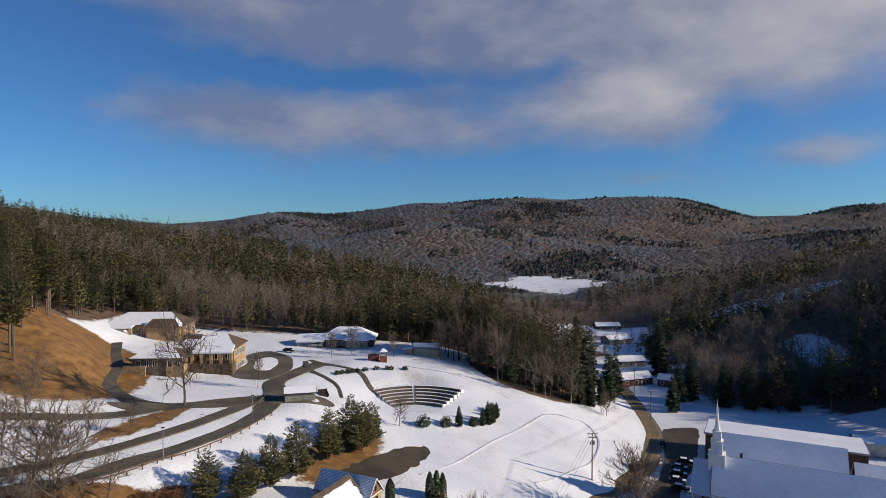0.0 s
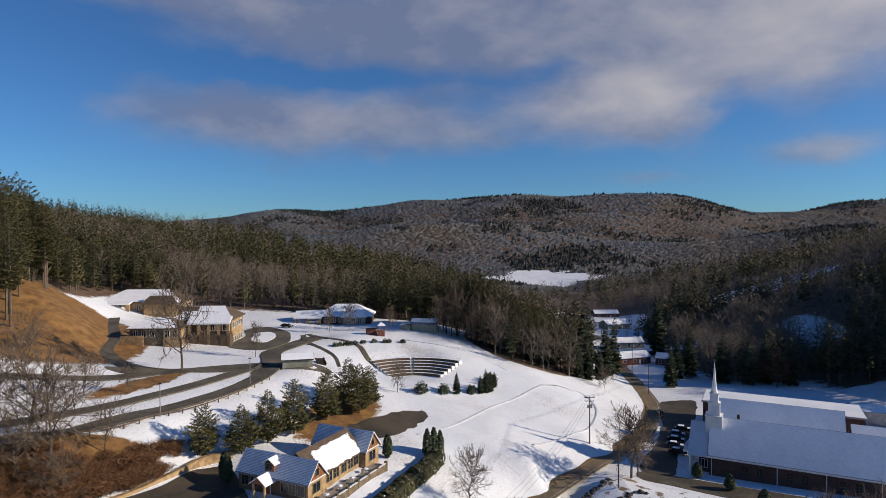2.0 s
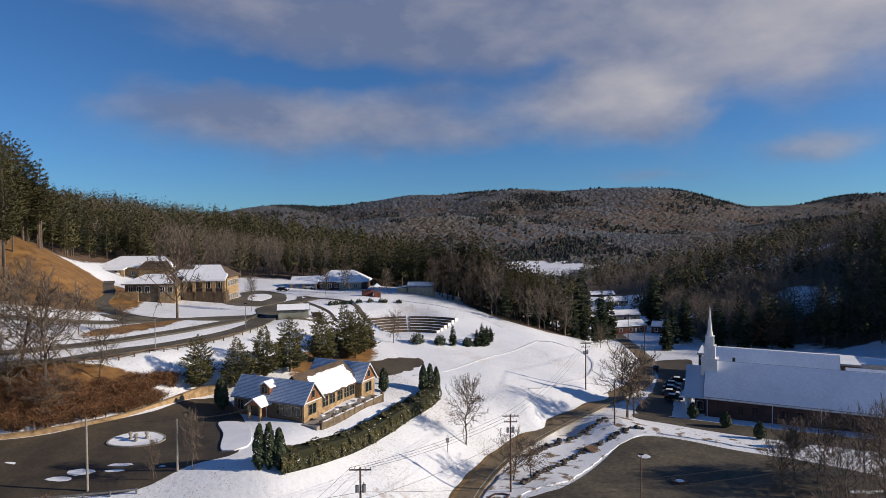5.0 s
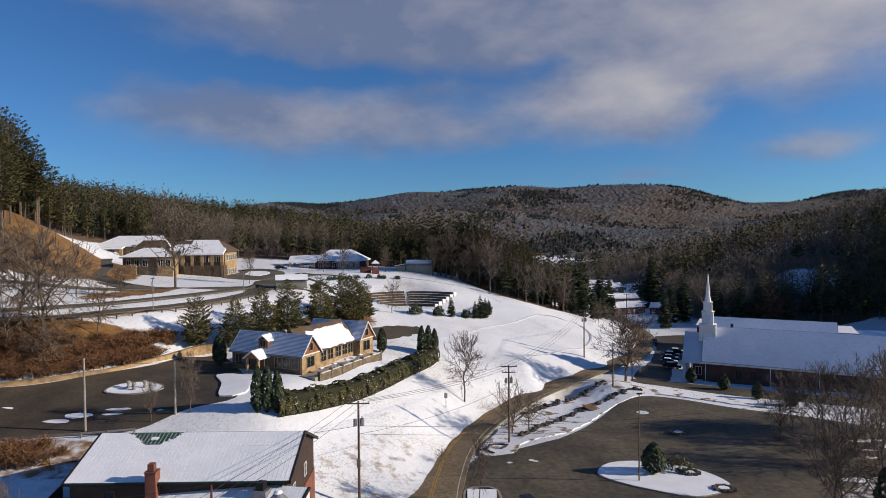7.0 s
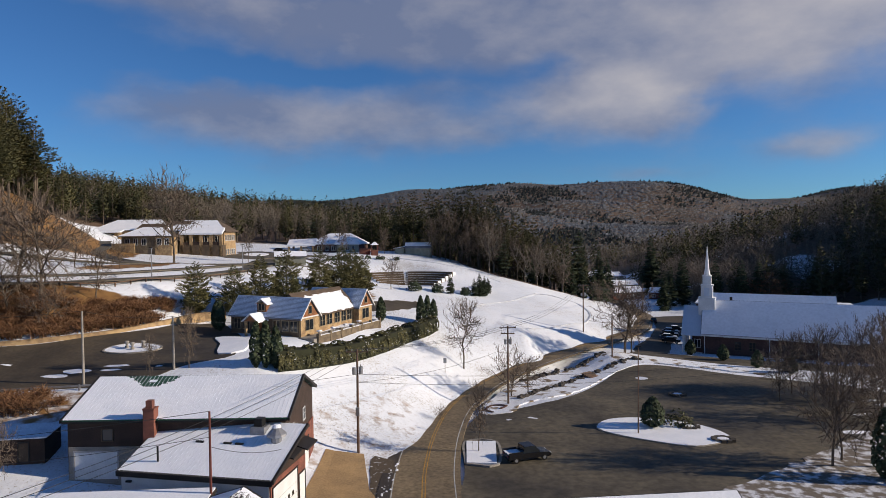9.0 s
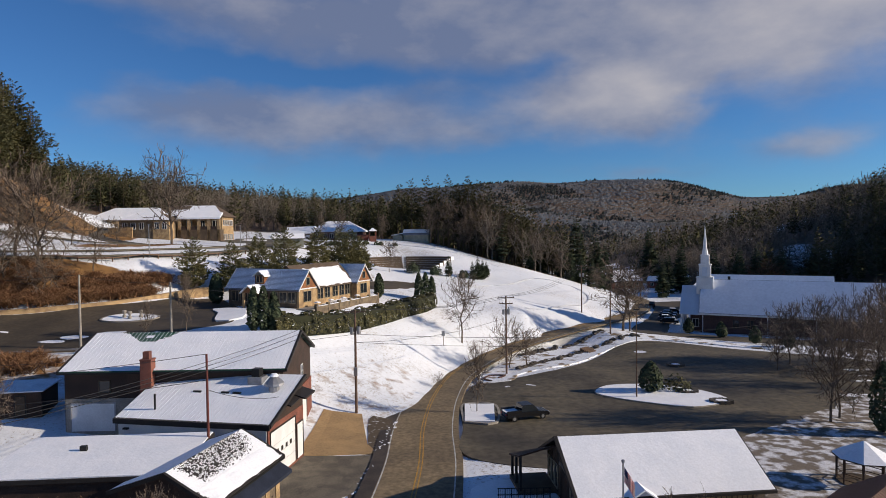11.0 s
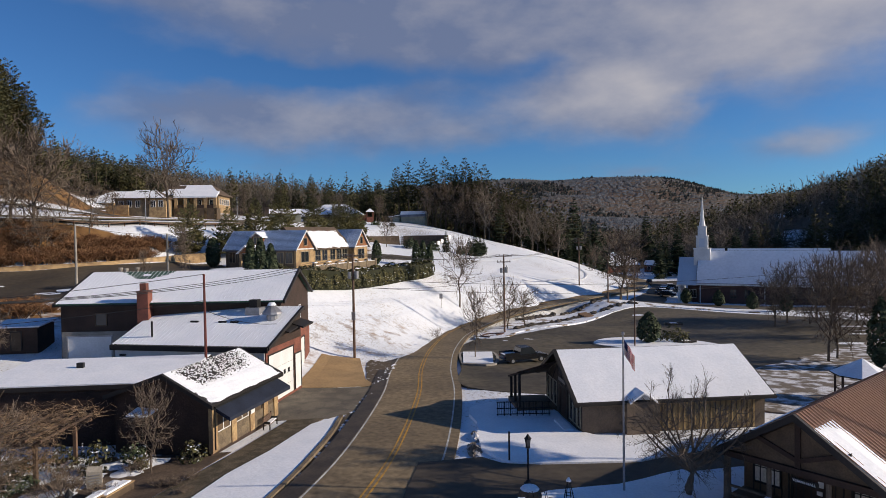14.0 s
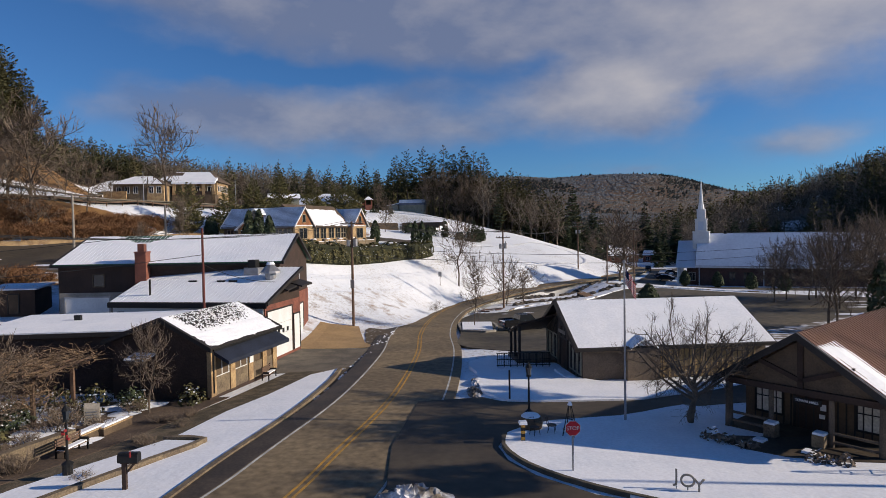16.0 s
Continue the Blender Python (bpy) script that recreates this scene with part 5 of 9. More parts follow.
    g = Gable(o, -4.6, 4.2, 2.4, 2.4, 2.5, 2.5, 3.9)
    g.walls(M_GREYBOARD)
    g.roof(M_TRIM)
    g.cover(M_SNOW, -1, -4.5, 4.1)
    g.cover(M_SNOW, 1, -4.5, 4.1)
    boards(o, "-y", g.wr, -4, 3.6, 0, 2.3, 0.6, M_GREYBOARD)
    door(o, "-x", g.wx0, 0, 0, 2.2, 2.1, M_TRIM, M_WHITE)

    o = thing("playground_shelter", -6, 227.6, 17.3, -8, "small grey picnic shelter with a snowy roof", "shelter")
    g = Gable(o, -5, 5, 2.8, 2.8, 3.0, 3.0, 5.0)
    g.walls(M_GREYBOARD)
    g.roof(M_SLATE)
    g.cover(M_SNOW, -1, -4.9, 4.9, 0.05, 0.7)
    g.cover(M_SNOW, 1, -4.9, 4.9)
    part("lean_to", box(-8.5, -5, -3, 2.5, -1, 2.8), M_GREYBOARD, o)
    part("lean_to_roof", slab(bmesh.new(), (-9, -3.5, 2.9), (-4.8, -3.5, 3.6), (-4.8, 3, 3.6), (-9, 3, 2.9), 0.2), M_SNOW, o)

    o = thing("play_tower", -21, 213.4, 17.9, 10, "red-brown play tower with a slide and snowy roof", "play tower")
    part("tower", box(-1.2, 1.2, -1.2, 1.2, -0.5, 2.0), M_BRICK, o)
    for x in (-1.1, 1.1):
        for y in (-1.1, 1.1):
            part("post", box(x - 0.12, x + 0.12, y - 0.12, y + 0.12, 2.0, 3.8), M_BRICK, o)
    part("roof", solid(bmesh.new(), [(-1.5, -1.5, 3.8), (1.5, -1.5, 3.8), (1.5, 1.5, 3.8), (-1.5, 1.5, 3.8)], [(-0.2, -0.2, 4.9), (0.2, -0.2, 4.9), (0.2, 0.2, 4.9), (-0.2, 0.2, 4.9)]), M_SNOW, o)
    part("slide", slab(bmesh.new(), (-1.2, -0.5, 1.8), (-1.2, 0.5, 1.8), (-4.6, 0.5, 0.2), (-4.6, -0.5, 0.2), 0.15), M_RED, o)
    part("platform", box(-5.2, -1.4, 0.8, 2.6, -0.5, 2.6), M_BRICK, o)


def valley_houses():
    for x, y, turn, ln, w, wall, lab in ((86, 277, 20, 18, 9, M_BRICK, "red-roofed"), (103, 273, -30, 12, 8, M_BRICK, "brick"), (54, 241, 15, 9, 7, M_WHITE, "white"), (38, 235.3, -10, 8, 6, M_WHITE, "small white"),
                                         (96, 316.6, 10, 18, 9, M_GREYBOARD, "grey"), (118, 425.9, -15, 22, 10, M_WHITE, "long white"), (110, 386, 25, 18, 10, M_GREYBOARD, "grey board"), (128, 475.5, 5, 20, 10, M_DARKBRICK, "dark brick")):
        z = ground(x, y)
        o = thing("house", x, y, z, turn, lab + " valley house with a snowy gable roof", "house", "houses down the valley")
        g = Gable(o, -ln / 2, ln / 2, w / 2, w / 2, 3.0, 3.0, 3.0 + w * 0.27, base=-1.5)
        g.walls(wall)
        g.roof(M_TRIM)
        g.cover(M_SNOW, -1, -ln / 2 + 0.1, ln / 2 - 0.1)
        g.cover(M_SNOW, 1, -ln / 2 + 0.1, ln / 2 - 0.1)
        for u in (-ln * 0.3, 0, ln * 0.3):
            window(o, "-y", g.wr, u, 0.9, 1.3, 1.4, M_WHITE, 1)
        window(o, "-x", g.wx0, 0, 0.9, 1.3, 1.4, M_WHITE, 1)
        door(o, "-y", g.wr, ln * 0.15, 0, 1.0, 2.1, M_WHITE, M_TRIM)
    o = thing("storage_building", 133, 183.4, ground(133, 183.4), -20, "pale metal storage building with a snowy roof", "shed")
    g = Gable(o, -8, 8, 4, 4, 4.2, 4.2, 5.6)
    g.walls(M_METAL)
    g.roof(M_METAL)
    g.cover(M_SNOW, -1, -7.9, 7.9)
    g.cover(M_SNOW, 1, -7.9, 7.9)


shop(), fire_hall(), cottage(), church(), community_hall(), town_hall(), hilltop_halls(), valley_houses()
for v in (3, 7, 11, 15.5):
    p = Matrix.Rotation(radians(-25), 3, "Z") @ Vector((1.9, v, 0))
    table_set(-22.3 + p.x, 100.6 + p.y, 8.48, v * 20)


# ---- paving, walls, kerbs ----
M_TRACK = shader("packed_snow", (0.68, 0.69, 0.72), 0.8, second=(0.76, 0.78, 0.82), scale=0.5, fine=0.08)
M_SLUSH = shader("dirty_snow", (0.66, 0.66, 0.68), 0.85, second=(0.17, 0.14, 0.11), scale=0.8, mix=(0.40, 0.54), fine=0.15, bump=0.08, bump_scale=2)
M_TRODDEN = shader("snow_over_verge", (0.80, 0.82, 0.86), 0.8, second=(0.22, 0.165, 0.105), scale=0.42, mix=(0.55, 0.63), fine=0.12, bump=0.06, bump_scale=2)
M_GRAVEL = shader("wet_gravel", (0.10, 0.076, 0.052), 0.9, second=(0.60, 0.60, 0.62), scale=1.6, mix=(0.60, 0.66), fine=0.3)
M_WETLOT = shader("damp_asphalt", (0.056, 0.046, 0.035), 0.7, second=(0.090, 0.072, 0.050), scale=0.15, fine=0.12)


def closed_line(points, step=1.5):
    p = [tuple(q) for q in points]
    n = len(p)
    out = []
    for i in range(n):
        a, b, c, d = (np.array(p[(i + k) % n], float) for k in (-1, 0, 1, 2))
        k = max(1, int(np.linalg.norm(c - b) / step))
        for t in np.arange(k) / k:
            out.append(0.5 * (2 * b + (c - a) * t + (2 * a - 5 * b + 4 * c - d) * t * t + (3 * b - a - 3 * c + d) * t ** 3))
    return np.array(out)


def drape(name, outline, mat, lift=0.06, cell=4.0, label="", category="", rounded=True, skirt=0.3, parent=None, rough_edge=0.0, kind="structure", level=None):
    """A sheet that lies on the ground inside an outline, with a skirt round its rim."""
    line = closed_line(outline) if rounded else np.array(outline, float)
    rnd = random.Random(len(line))
    if rough_edge:
        line = line + np.array([[rnd.uniform(-rough_edge, rough_edge) for _ in range(2)] for _ in line])
    bm = bmesh.new()
    bm.faces.new([bm.verts.new((x, y, 0)) for x, y in line])
    x0, y0 = line.min(0)
    x1, y1 = line.max(0)
    for axis, a, b in ((0, x0, x1), (1, y0, y1)):
        v = a + cell / 2
        while v < b:
            co, no = [0, 0, 0], [0, 0, 0]
            co[axis], no[axis] = v, 1
            bmesh.ops.bisect_plane(bm, geom=bm.verts[:] + bm.edges[:] + bm.faces[:], plane_co=co, plane_no=no)
            v += cell
    bmesh.ops.triangulate(bm, faces=bm.faces[:])
    rim = [e for e in bm.edges if e.is_boundary]
    ex = bmesh.ops.extrude_edge_only(bm, edges=rim)
    low = {v for v in ex["geom"] if isinstance(v, bmesh.types.BMVert)}
    vs = bm.verts[:]
    zs = height(np.array([v.co.x for v in vs]), np.array([v.co.y for v in vs])) if level is None else [level] * len(vs)
    for v, z in zip(vs, zs):
        v.co.z = z + (lift - skirt if v in low else lift)
    bmesh.ops.recalc_face_normals(bm, faces=bm.faces[:])
    me = bpy.data.meshes.new(name)
    bm.to_mesh(me)
    bm.free()
    me.materials.append(mat)
    ob = new(name, me)
    ob.parent = parent
    return tagged(ob, label, category, kind=kind)


def on_ground(points, lift=0.0):
    p = np.array(points, float)
    return np.column_stack([p, height(p[:, 0], p[:, 1]) + lift])


def walk_line(points, step=1.5):
    return smooth_line([(x, y, 0) for x, y in points], step)[:, :2]


def curb(name, points, width, high, mat, label, category, step=1.0, below=0.4, closed=False):
    """A low wall or kerb along a line on the ground."""
    line = closed_line(points, step) if closed else walk_line(points, step)
    if closed:
        line = np.vstack([line, line[:1]])
    g = on_ground(line)
    ob = ribbon(name, g, -width / 2, width / 2, mat, high, high + below)
    return tagged(ob, label, category, kind="structure")


LOT = [(-92, 78.4), (-70, 76.6), (-50, 78.6), (-40, 80.3), (-35, 85.3), (-29, 88.3), (-31, 95.3), (-32, 101.2), (-36, 109.2), (-41, 116.6), (-46, 114.2), (-49, 105.2), (-55, 98.3), (-63, 92.8), (-76, 88.3), (-92, 84.4)]
drape("church_drive", [(47, 143.5), (54, 141.5), (66, 136), (84, 126.7), (102.6, 117.2), (98.4, 109.3), (80, 119), (62, 128.3), (52, 134), (46, 137)], M_LOT, 0.05, 4, "dark asphalt drive along the church front", "driveway")
drape("church_drive", [(48, 144), (50.5, 151), (58.5, 164), (66, 180), (71, 196), (76, 207), (87, 208), (80, 190), (74, 177), (67.5, 166), (61.5, 156), (57.3, 146.5), (54, 141)], M_WETLOT, 0.07, 3, "dark asphalt forecourt at the church entrance", "driveway", rough_edge=0.3)
drape("parking_lot", LOT, M_WETLOT, 0.08, 3, "dark damp asphalt parking lot below the stone wall", "parking lot")
drape("parking_lot", [(3.9, 57.3), (3.6, 68.2), (4.0, 82.1), (7.5, 94), (11, 94.5), (18, 97.5), (22, 100), (31, 112.4), (37, 120.9), (43, 124.4), (50, 122.4), (58, 116.9), (70, 110), (78, 100.5), (74, 88.1), (64, 76.2), (54, 67.2), (40, 59.3), (28, 54.3), (16, 53.3)], M_LOT, 0.06, 4,
      "worn brown-grey asphalt church parking lot", "parking lot")
# wet asphalt, with the shade over the junction put into its dark colour
drape("side_street", [(-1.5, 13.6), (-1.8, 28.5), (-0.6, 36.6), (3.4, 37.4), (4.6, 36.2), (9, 35.8), (13, 36), (18, 38), (24, 41), (30, 40), (24, 36), (16, 34.4), (10.5, 32.4), (6.5, 31.7), (4.0, 29.8), (3.4, 28), (3.6, 26), (4.5, 24.2), (6.4, 22.2), (12, 19.4), (30, 16.6), (30, 12.6), (12, 12.6)], M_WETLOT, 0.034, 2.0, "wet asphalt side street and drive, junction shade painted in", "road", rounded=False, rough_edge=0.12)
drape("apron", [(-13.4, 58.8), (-13.0, 72.7), (-8.4, 72.7), (-6.6, 62.3), (-5.2, 59.3)], M_TAN, 0.05, 3, "tan concrete apron before the garage doors", "driveway", rounded=False)
drape("apron", [(-13.4, 48.1), (-13.4, 58.8), (-5.2, 58.8), (-5.8, 49.9), (-8.0, 47.9)], M_PAVE, 0.05, 3, "grey concrete apron before the fire garage", "driveway", rounded=False)
drape("pavement", [(-11.2, 47.9), (-13.0, 40.5), (-14.4, 36), (-16.2, 30), (-18.8, 24.5), (-21, 20.6), (-18.6, 20.6), (-17, 24.5), (-15.0, 28), (-13.2, 31.5), (-12.0, 36.5), (-10.4, 41), (-8.4, 47.9)], M_COBBLE, 0.09, 2,
      "wet concrete pavement beside the shop", "pavement", rounded=False)
drape("drive", [(-25, 131.1), (-17, 131.1), (-9.5, 137.5), (-4, 150.4), (-4.6, 155.9), (-11, 152.4), (-17.5, 143.5)], M_WETLOT, 0.08, 3, "dark asphalt turning place behind the cottage", "driveway", rough_edge=0.5)
drape("hill_lot", [(-66, 187.9), (-55, 185.9), (-50, 197.9), (-52, 210.3), (-55, 217.7), (-64, 225.2), (-70, 217.7), (-66, 205.3)], M_HILLROAD, 0.1, 4, "asphalt car park on the hilltop", "parking lot")
drape("snow_island", [(-61, 197), (-57, 196), (-56, 204), (-57.5, 211), (-61, 215), (-64.5, 211), (-63, 203)], M_SNOW, 0.2, 2, "snowy island inside the hilltop loop drive", "traffic island", rough_edge=0.2)
for pts, lab in (([(-49, 166), (-60, 162.1), (-75, 156.1), (-84, 152.7), (-80, 149.7), (-66, 152.6), (-52, 159.1)], "asphalt junction on the hill"),
                 ([(-40, 163), (-30, 165.5), (-33, 170.5), (-44, 174), (-50, 168)], "asphalt forecourt beside the shed")):
    drape("junction", pts, M_HILLROAD, 0.09, 3, lab, "road")

# snowy islands with kerbs
ISLAND = [(22.8, 83.6), (24.5, 80.6), (28, 77.7), (33, 75.2), (38.5, 77.7), (39, 81.1), (36.5, 85.1), (31, 87.9), (25.5, 87.4)]
drape("traffic_island", ISLAND, M_SNOW, 0.22, 2, "oval snow-covered island in the parking lot", "traffic island")
curb("kerb", ISLAND, 0.25, 0.18, M_CONCRETE, "concrete kerb round the snowy island", "kerb", closed=True)
PLANTER = [(3.9, 69.7), (7.4, 69.5), (8.1, 78.2), (4.3, 78.4)]
drape("planter_bed", PLANTER, M_SNOW, 0.35, 1.5, "square snow-covered planting bed by the road", "planter", rounded=False)
curb("kerb", [(3.8, 69.7), (7.5, 69.4), (8.2, 78.3), (4.2, 78.5), (3.8, 69.7)], 0.3, 0.28, M_CONCRETE, "low wall round the planting bed", "kerb")
MEDIAN = [(7.0, 94), (12, 93.1), (15, 98.5), (22, 101.5), (31, 113.7), (38, 121.9), (44.5, 125.4), (52, 123.6), (66, 116.4), (70, 119.4), (56, 128.8), (46, 132.8), (41, 138.3), (36.5, 136.3), (27, 126.3), (18.5, 116.9), (11.5, 106.5)]
drape("verge", MEDIAN, M_TRODDEN, 0.2, 2.5, "snowy bank between the road and the parking lot", "verge", rough_edge=0.25)
LAWN = [(3.9, 29.5), (3.6, 27.8), (4.0, 26), (4.9, 24.4), (6.6, 22.6), (10, 20.1), (16, 18.6), (26, 19.6), (24, 24.5), (17, 27.5), (16, 33.5), (14.8, 34.2), (10.5, 32.2), (6.5, 31.5)]
drape("lawn", LAWN, M_SNOW, 0.16, 1.5, "snow-covered town hall lawn with footprints", "lawn")
curb("kerb", LAWN[:6], 0.18, 0.2, M_LOT, "dark stone kerb round the town hall lawn", "kerb")
LAWN2 = [(4.0, 50.4), (3.5, 43.4), (3.3, 38.2), (4.6, 36.3), (9, 35.7), (13, 35.7), (16, 37.5), (13, 40.4), (10.4, 42.4), (9.5, 50.4)]
drape("lawn", LAWN2, M_SNOW, 0.14, 1.5, "snow-covered lawn before the community hall", "lawn", rough_edge=0.25)
drape("snow_field", [(22, 54.3), (31, 61.8), (41.5, 68.6), (51, 75), (61.5, 81.5), (74, 87), (90, 78), (80, 53.3), (50, 38.4), (34, 41.4)], M_SLUSH, 0.12, 3, "rutted snow at the edge of the parking lot", "snow", rough_edge=0.5)
LOTISLE = [(-50.5, 92.8), (-46.5, 91.8), (-42.6, 93), (-42.8, 95.5), (-46, 97.3), (-49.6, 95.8)]
drape("traffic_island", LOTISLE, M_SNOW, 0.2, 1.5, "round snowy island in the cottage parking lot", "traffic island")
curb("kerb", LOTISLE, 0.3, 0.22, M_CONCRETE, "stone ring round the snowy island", "kerb", closed=True)
drape("snow_bank", [(-36.5, 101.7), (-32, 100.7), (-29, 94.8), (-28, 89.8), (-31.5, 88.8), (-33.5, 95.3)], M_SNOW, 0.25, 2, "curved snowy bed at the cottage entrance", "snow")
drape("verge", [(-7.2, 47.9), (-7.3, 42.5), (-8.1, 35), (-9.6, 27), (-10.4, 21.5), (-11, 18.6), (-16.4, 18.8), (-15.6, 21.5), (-14, 24.5), (-12.4, 27.3), (-11, 30), (-13.2, 31), (-12.1, 36), (-10.6, 40), (-9, 46)], M_SNOW, 0.2, 1.5, "snowy verge along the road", "verge", rounded=False)
drape("verge", [(-11.3, 29.9), (-13.3, 30.4), (-15.2, 27.5), (-17, 24.5), (-18.5, 20.6), (-16.1, 20.6), (-14.3, 24.5), (-12.7, 27.3)], M_SNOW, 0.3, 1.2, "raised snowy bed behind a stone kerb", "planter", rounded=False)
curb("stone_kerb", [(-7.0, 47.9), (-7.1, 42.5), (-7.9, 35), (-9.4, 27), (-10.2, 21.5), (-10.8, 18.6)], 0.28, 0.28, M_KERBSTONE, "tan stone kerb along the road", "kerb")
curb("stone_wall", [(-13.4, 30.6), (-11.2, 30.0), (-12.6, 27.3), (-14.2, 24.5), (-15.8, 21.5), (-17, 19)], 0.3, 0.42, M_KERBSTONE, "low tan stone wall round a raised bed", "wall")
curb("stone_wall", [(-18.6, 31.5), (-19.4, 29), (-20.4, 26), (-22, 21.6)], 0.5, 0.8, M_KERBSTONE, "low stone garden wall", "wall")
# piles of snow and wet gravel along the road
for x0, y0, x1, y1 in ((-7.0, 47.9, -4.8, 71.2), (-9.9, 22.6, -6.6, 47.4)):
    for k in range(60):
        f = random.random()
        x, y = x0 + (x1 - x0) * f + random.uniform(0.2, 1.2), y0 + (y1 - y0) * f
        s = random.uniform(0.06, 0.3)
        o = tagged(mesh_object("snow_clod", [(x + s * math.cos(a) * random.uniform(0.7, 1.3), y + s * 1.5 * math.sin(a) * random.uniform(0.7, 1.3), 0) for a in np.linspace(0, 5.4, 7)] + [(x, y, s * 0.5)],
                               [(i, (i + 1) % 7, 7) for i in range(7)], M_SNOW), "clod of shovelled snow on the road edge", "snow clod", "snow clods")
        me = o.data
        for v in me.vertices:
            v.co.z += ground(v.co.x, v.co.y) + 0.01
drape("gravel_verge", [(-4.2, 46.4), (-3.9, 53.3), (-4.3, 62.3), (-4.6, 71.2), (-7.2, 72.2), (-6.4, 62.3), (-5.4, 54.3), (-6.8, 47.9)], M_GRAVEL, 0.045, 2, "wet gravel and slush beside the road", "verge", rough_edge=0.2)
drape("gravel_verge", [(-6.6, 24), (-6.0, 33), (-4.9, 46.9), (-6.9, 47.6), (-7.0, 42.5), (-7.8, 35), (-9.3, 27), (-10.1, 21.5), (-10.7, 18.6), (-8.5, 18.6)], M_WETLOT, 0.042, 2, "dark wet asphalt shoulder", "verge", rounded=False)

# ploughed heap of slush at the junction
hr = random.Random(77)
for hx, hy, rx, ry, hh in ((-0.5, 22.3, 1.5, 0.75, 0.42), (3.0, 38.6, 0.5, 1.4, 0.25), (3.3, 41.5, 0.35, 1.2, 0.2)):
    hv = [(hx + rx * u * math.cos(a) * hr.uniform(0.85, 1.15), hy + ry * u * math.sin(a) * hr.uniform(0.85, 1.15), ground(hx, hy) + 0.03 + hh * (1 - u * u) * hr.uniform(0.45, 1.35)) for u in np.linspace(1, 0.06, 11) for a in np.linspace(0, 6.0, 26)]
    hf = [(r * 26 + k, r * 26 + (k + 1) % 26, (r + 1) * 26 + (k + 1) % 26, (r + 1) * 26 + k) for r in range(10) for k in range(26)]
    tagged(mesh_object("snow_heap", hv, hf, M_SLUSH), "dirty ploughed heap of slush on the asphalt", "snow heap")

# patches of trodden snow left on the asphalt
pr = random.Random(31)
for k in range(46):
    if k < 24:
        px, py = pr.uniform(-88, -38), pr.uniform(80, 96)
        if line_gap(smooth_line([(x, y, 0) for x, y in LOT + LOT[:1]], 3), np.array([px]), np.array([py]))[0] < 1.5 or py > 78 + 0.25 * (px + 92) + 6:
            continue
    else:
        f = pr.random()
        px, py = 62 + 14 * f + pr.uniform(-9, 2), 74 + 22 * f + pr.uniform(-4, 4)
    rr = pr.uniform(0.35, 1.5)
    drape("snow_patch", [(px + rr * 1.8 * math.cos(a) * pr.uniform(0.6, 1.2), py + rr * 0.6 * math.sin(a) * pr.uniform(0.6, 1.2)) for a in np.linspace(0, 5.5, 8)], M_SNOW, 0.1, 2, "thin patch of trodden snow on the asphalt", "snow", skirt=0.1, kind="")

# stone retaining wall of the cottage lot
WALL = [(-92, 85.2), (-76, 89), (-65.5, 92.3), (-59, 95.8), (-53, 100.8), (-48.6, 109.2), (-45.5, 116.7), (-41, 119.6)]
wall_line = walk_line(WALL, 1.2)
wl3 = np.column_stack([wall_line, 7.95 + 0.0354 * (wall_line[:, 1] - 92.3)])
tagged(ribbon("retaining_wall", wl3, -0.35, 0.35, M_STONE, 1.75, 3.5), "tan rubble-stone retaining wall above the lot", "wall", kind="structure")
tagged(ribbon("wall_coping", wl3, -0.42, 0.42, M_STONE, 1.86, 0.1), "stone coping on the retaining wall", "wall", kind="structure")

# two rows of boulders on the bank by the road
rnd_stone = random.Random(8)


def boulder(x, y, r, group, label):
    vs, fs = [], []
    n = 7
    for j, (zz, rr) in enumerate(((-0.3, 0.9), (0.15, 1.0), (0.5, 0.75), (0.68, 0.3))):
        for k in range(n):
            a = 6.2832 * k / n + j * 0.3
            q = rr * r * rnd_stone.uniform(0.6, 1.3)
            vs.append((q * math.cos(a) * 1.25, q * math.sin(a), zz * r * rnd_stone.uniform(0.6, 1.35)))
    for j in range(3):
        for k in range(n):
            fs.append((j * n + k, j * n + (k + 1) % n, (j + 1) * n + (k + 1) % n, (j + 1) * n + k))
    fs.append(tuple(3 * n + k for k in range(n)))
    ob = mesh_object("boulder", vs, fs, M_ROCK)
    ob.matrix_basis = pose(x, y, ground(x, y) + 0.2, 0, 0, rnd_stone.uniform(0, 177.8))
    return tagged(ob, label, "boulder", group)


M_ROCK = shader("dark_rock", (0.10, 0.085, 0.07), 0.95, second=(0.06, 0.052, 0.045), scale=1.0, fine=0.2, random_tint=0.3)
for pts, n in (([(17, 115.9), (24, 123.9), (31, 129.8), (38, 135.8)], 56), ([(14.5, 102), (22, 110.9), (30, 119.4), (39, 126.9), (44, 128.8)], 74)):
    line = walk_line(pts, 0.5)
    for k in range(n):
        p = line[int(k / n * len(line))]
        boulder(p[0] + rnd_stone.uniform(-0.6, 0.6), p[1] + rnd_stone.uniform(-0.6, 0.6), rnd_stone.uniform(0.28, 0.66), "boulders on the bank", "dark snow-dusted boulder edging the roadside bank")
steps = thing("garden_steps", 31.5, 117.9, ground(31.5, 117.9) + 0.15, 35, "timber steps climbing the snowy bank", "steps")
for k in range(6):
    part("step", box(-1.2, 1.2, k * 0.45 - 0.1, k * 0.45 + 0.1, -0.2, 0.12 + 0.1 * k), M_POLE, steps)
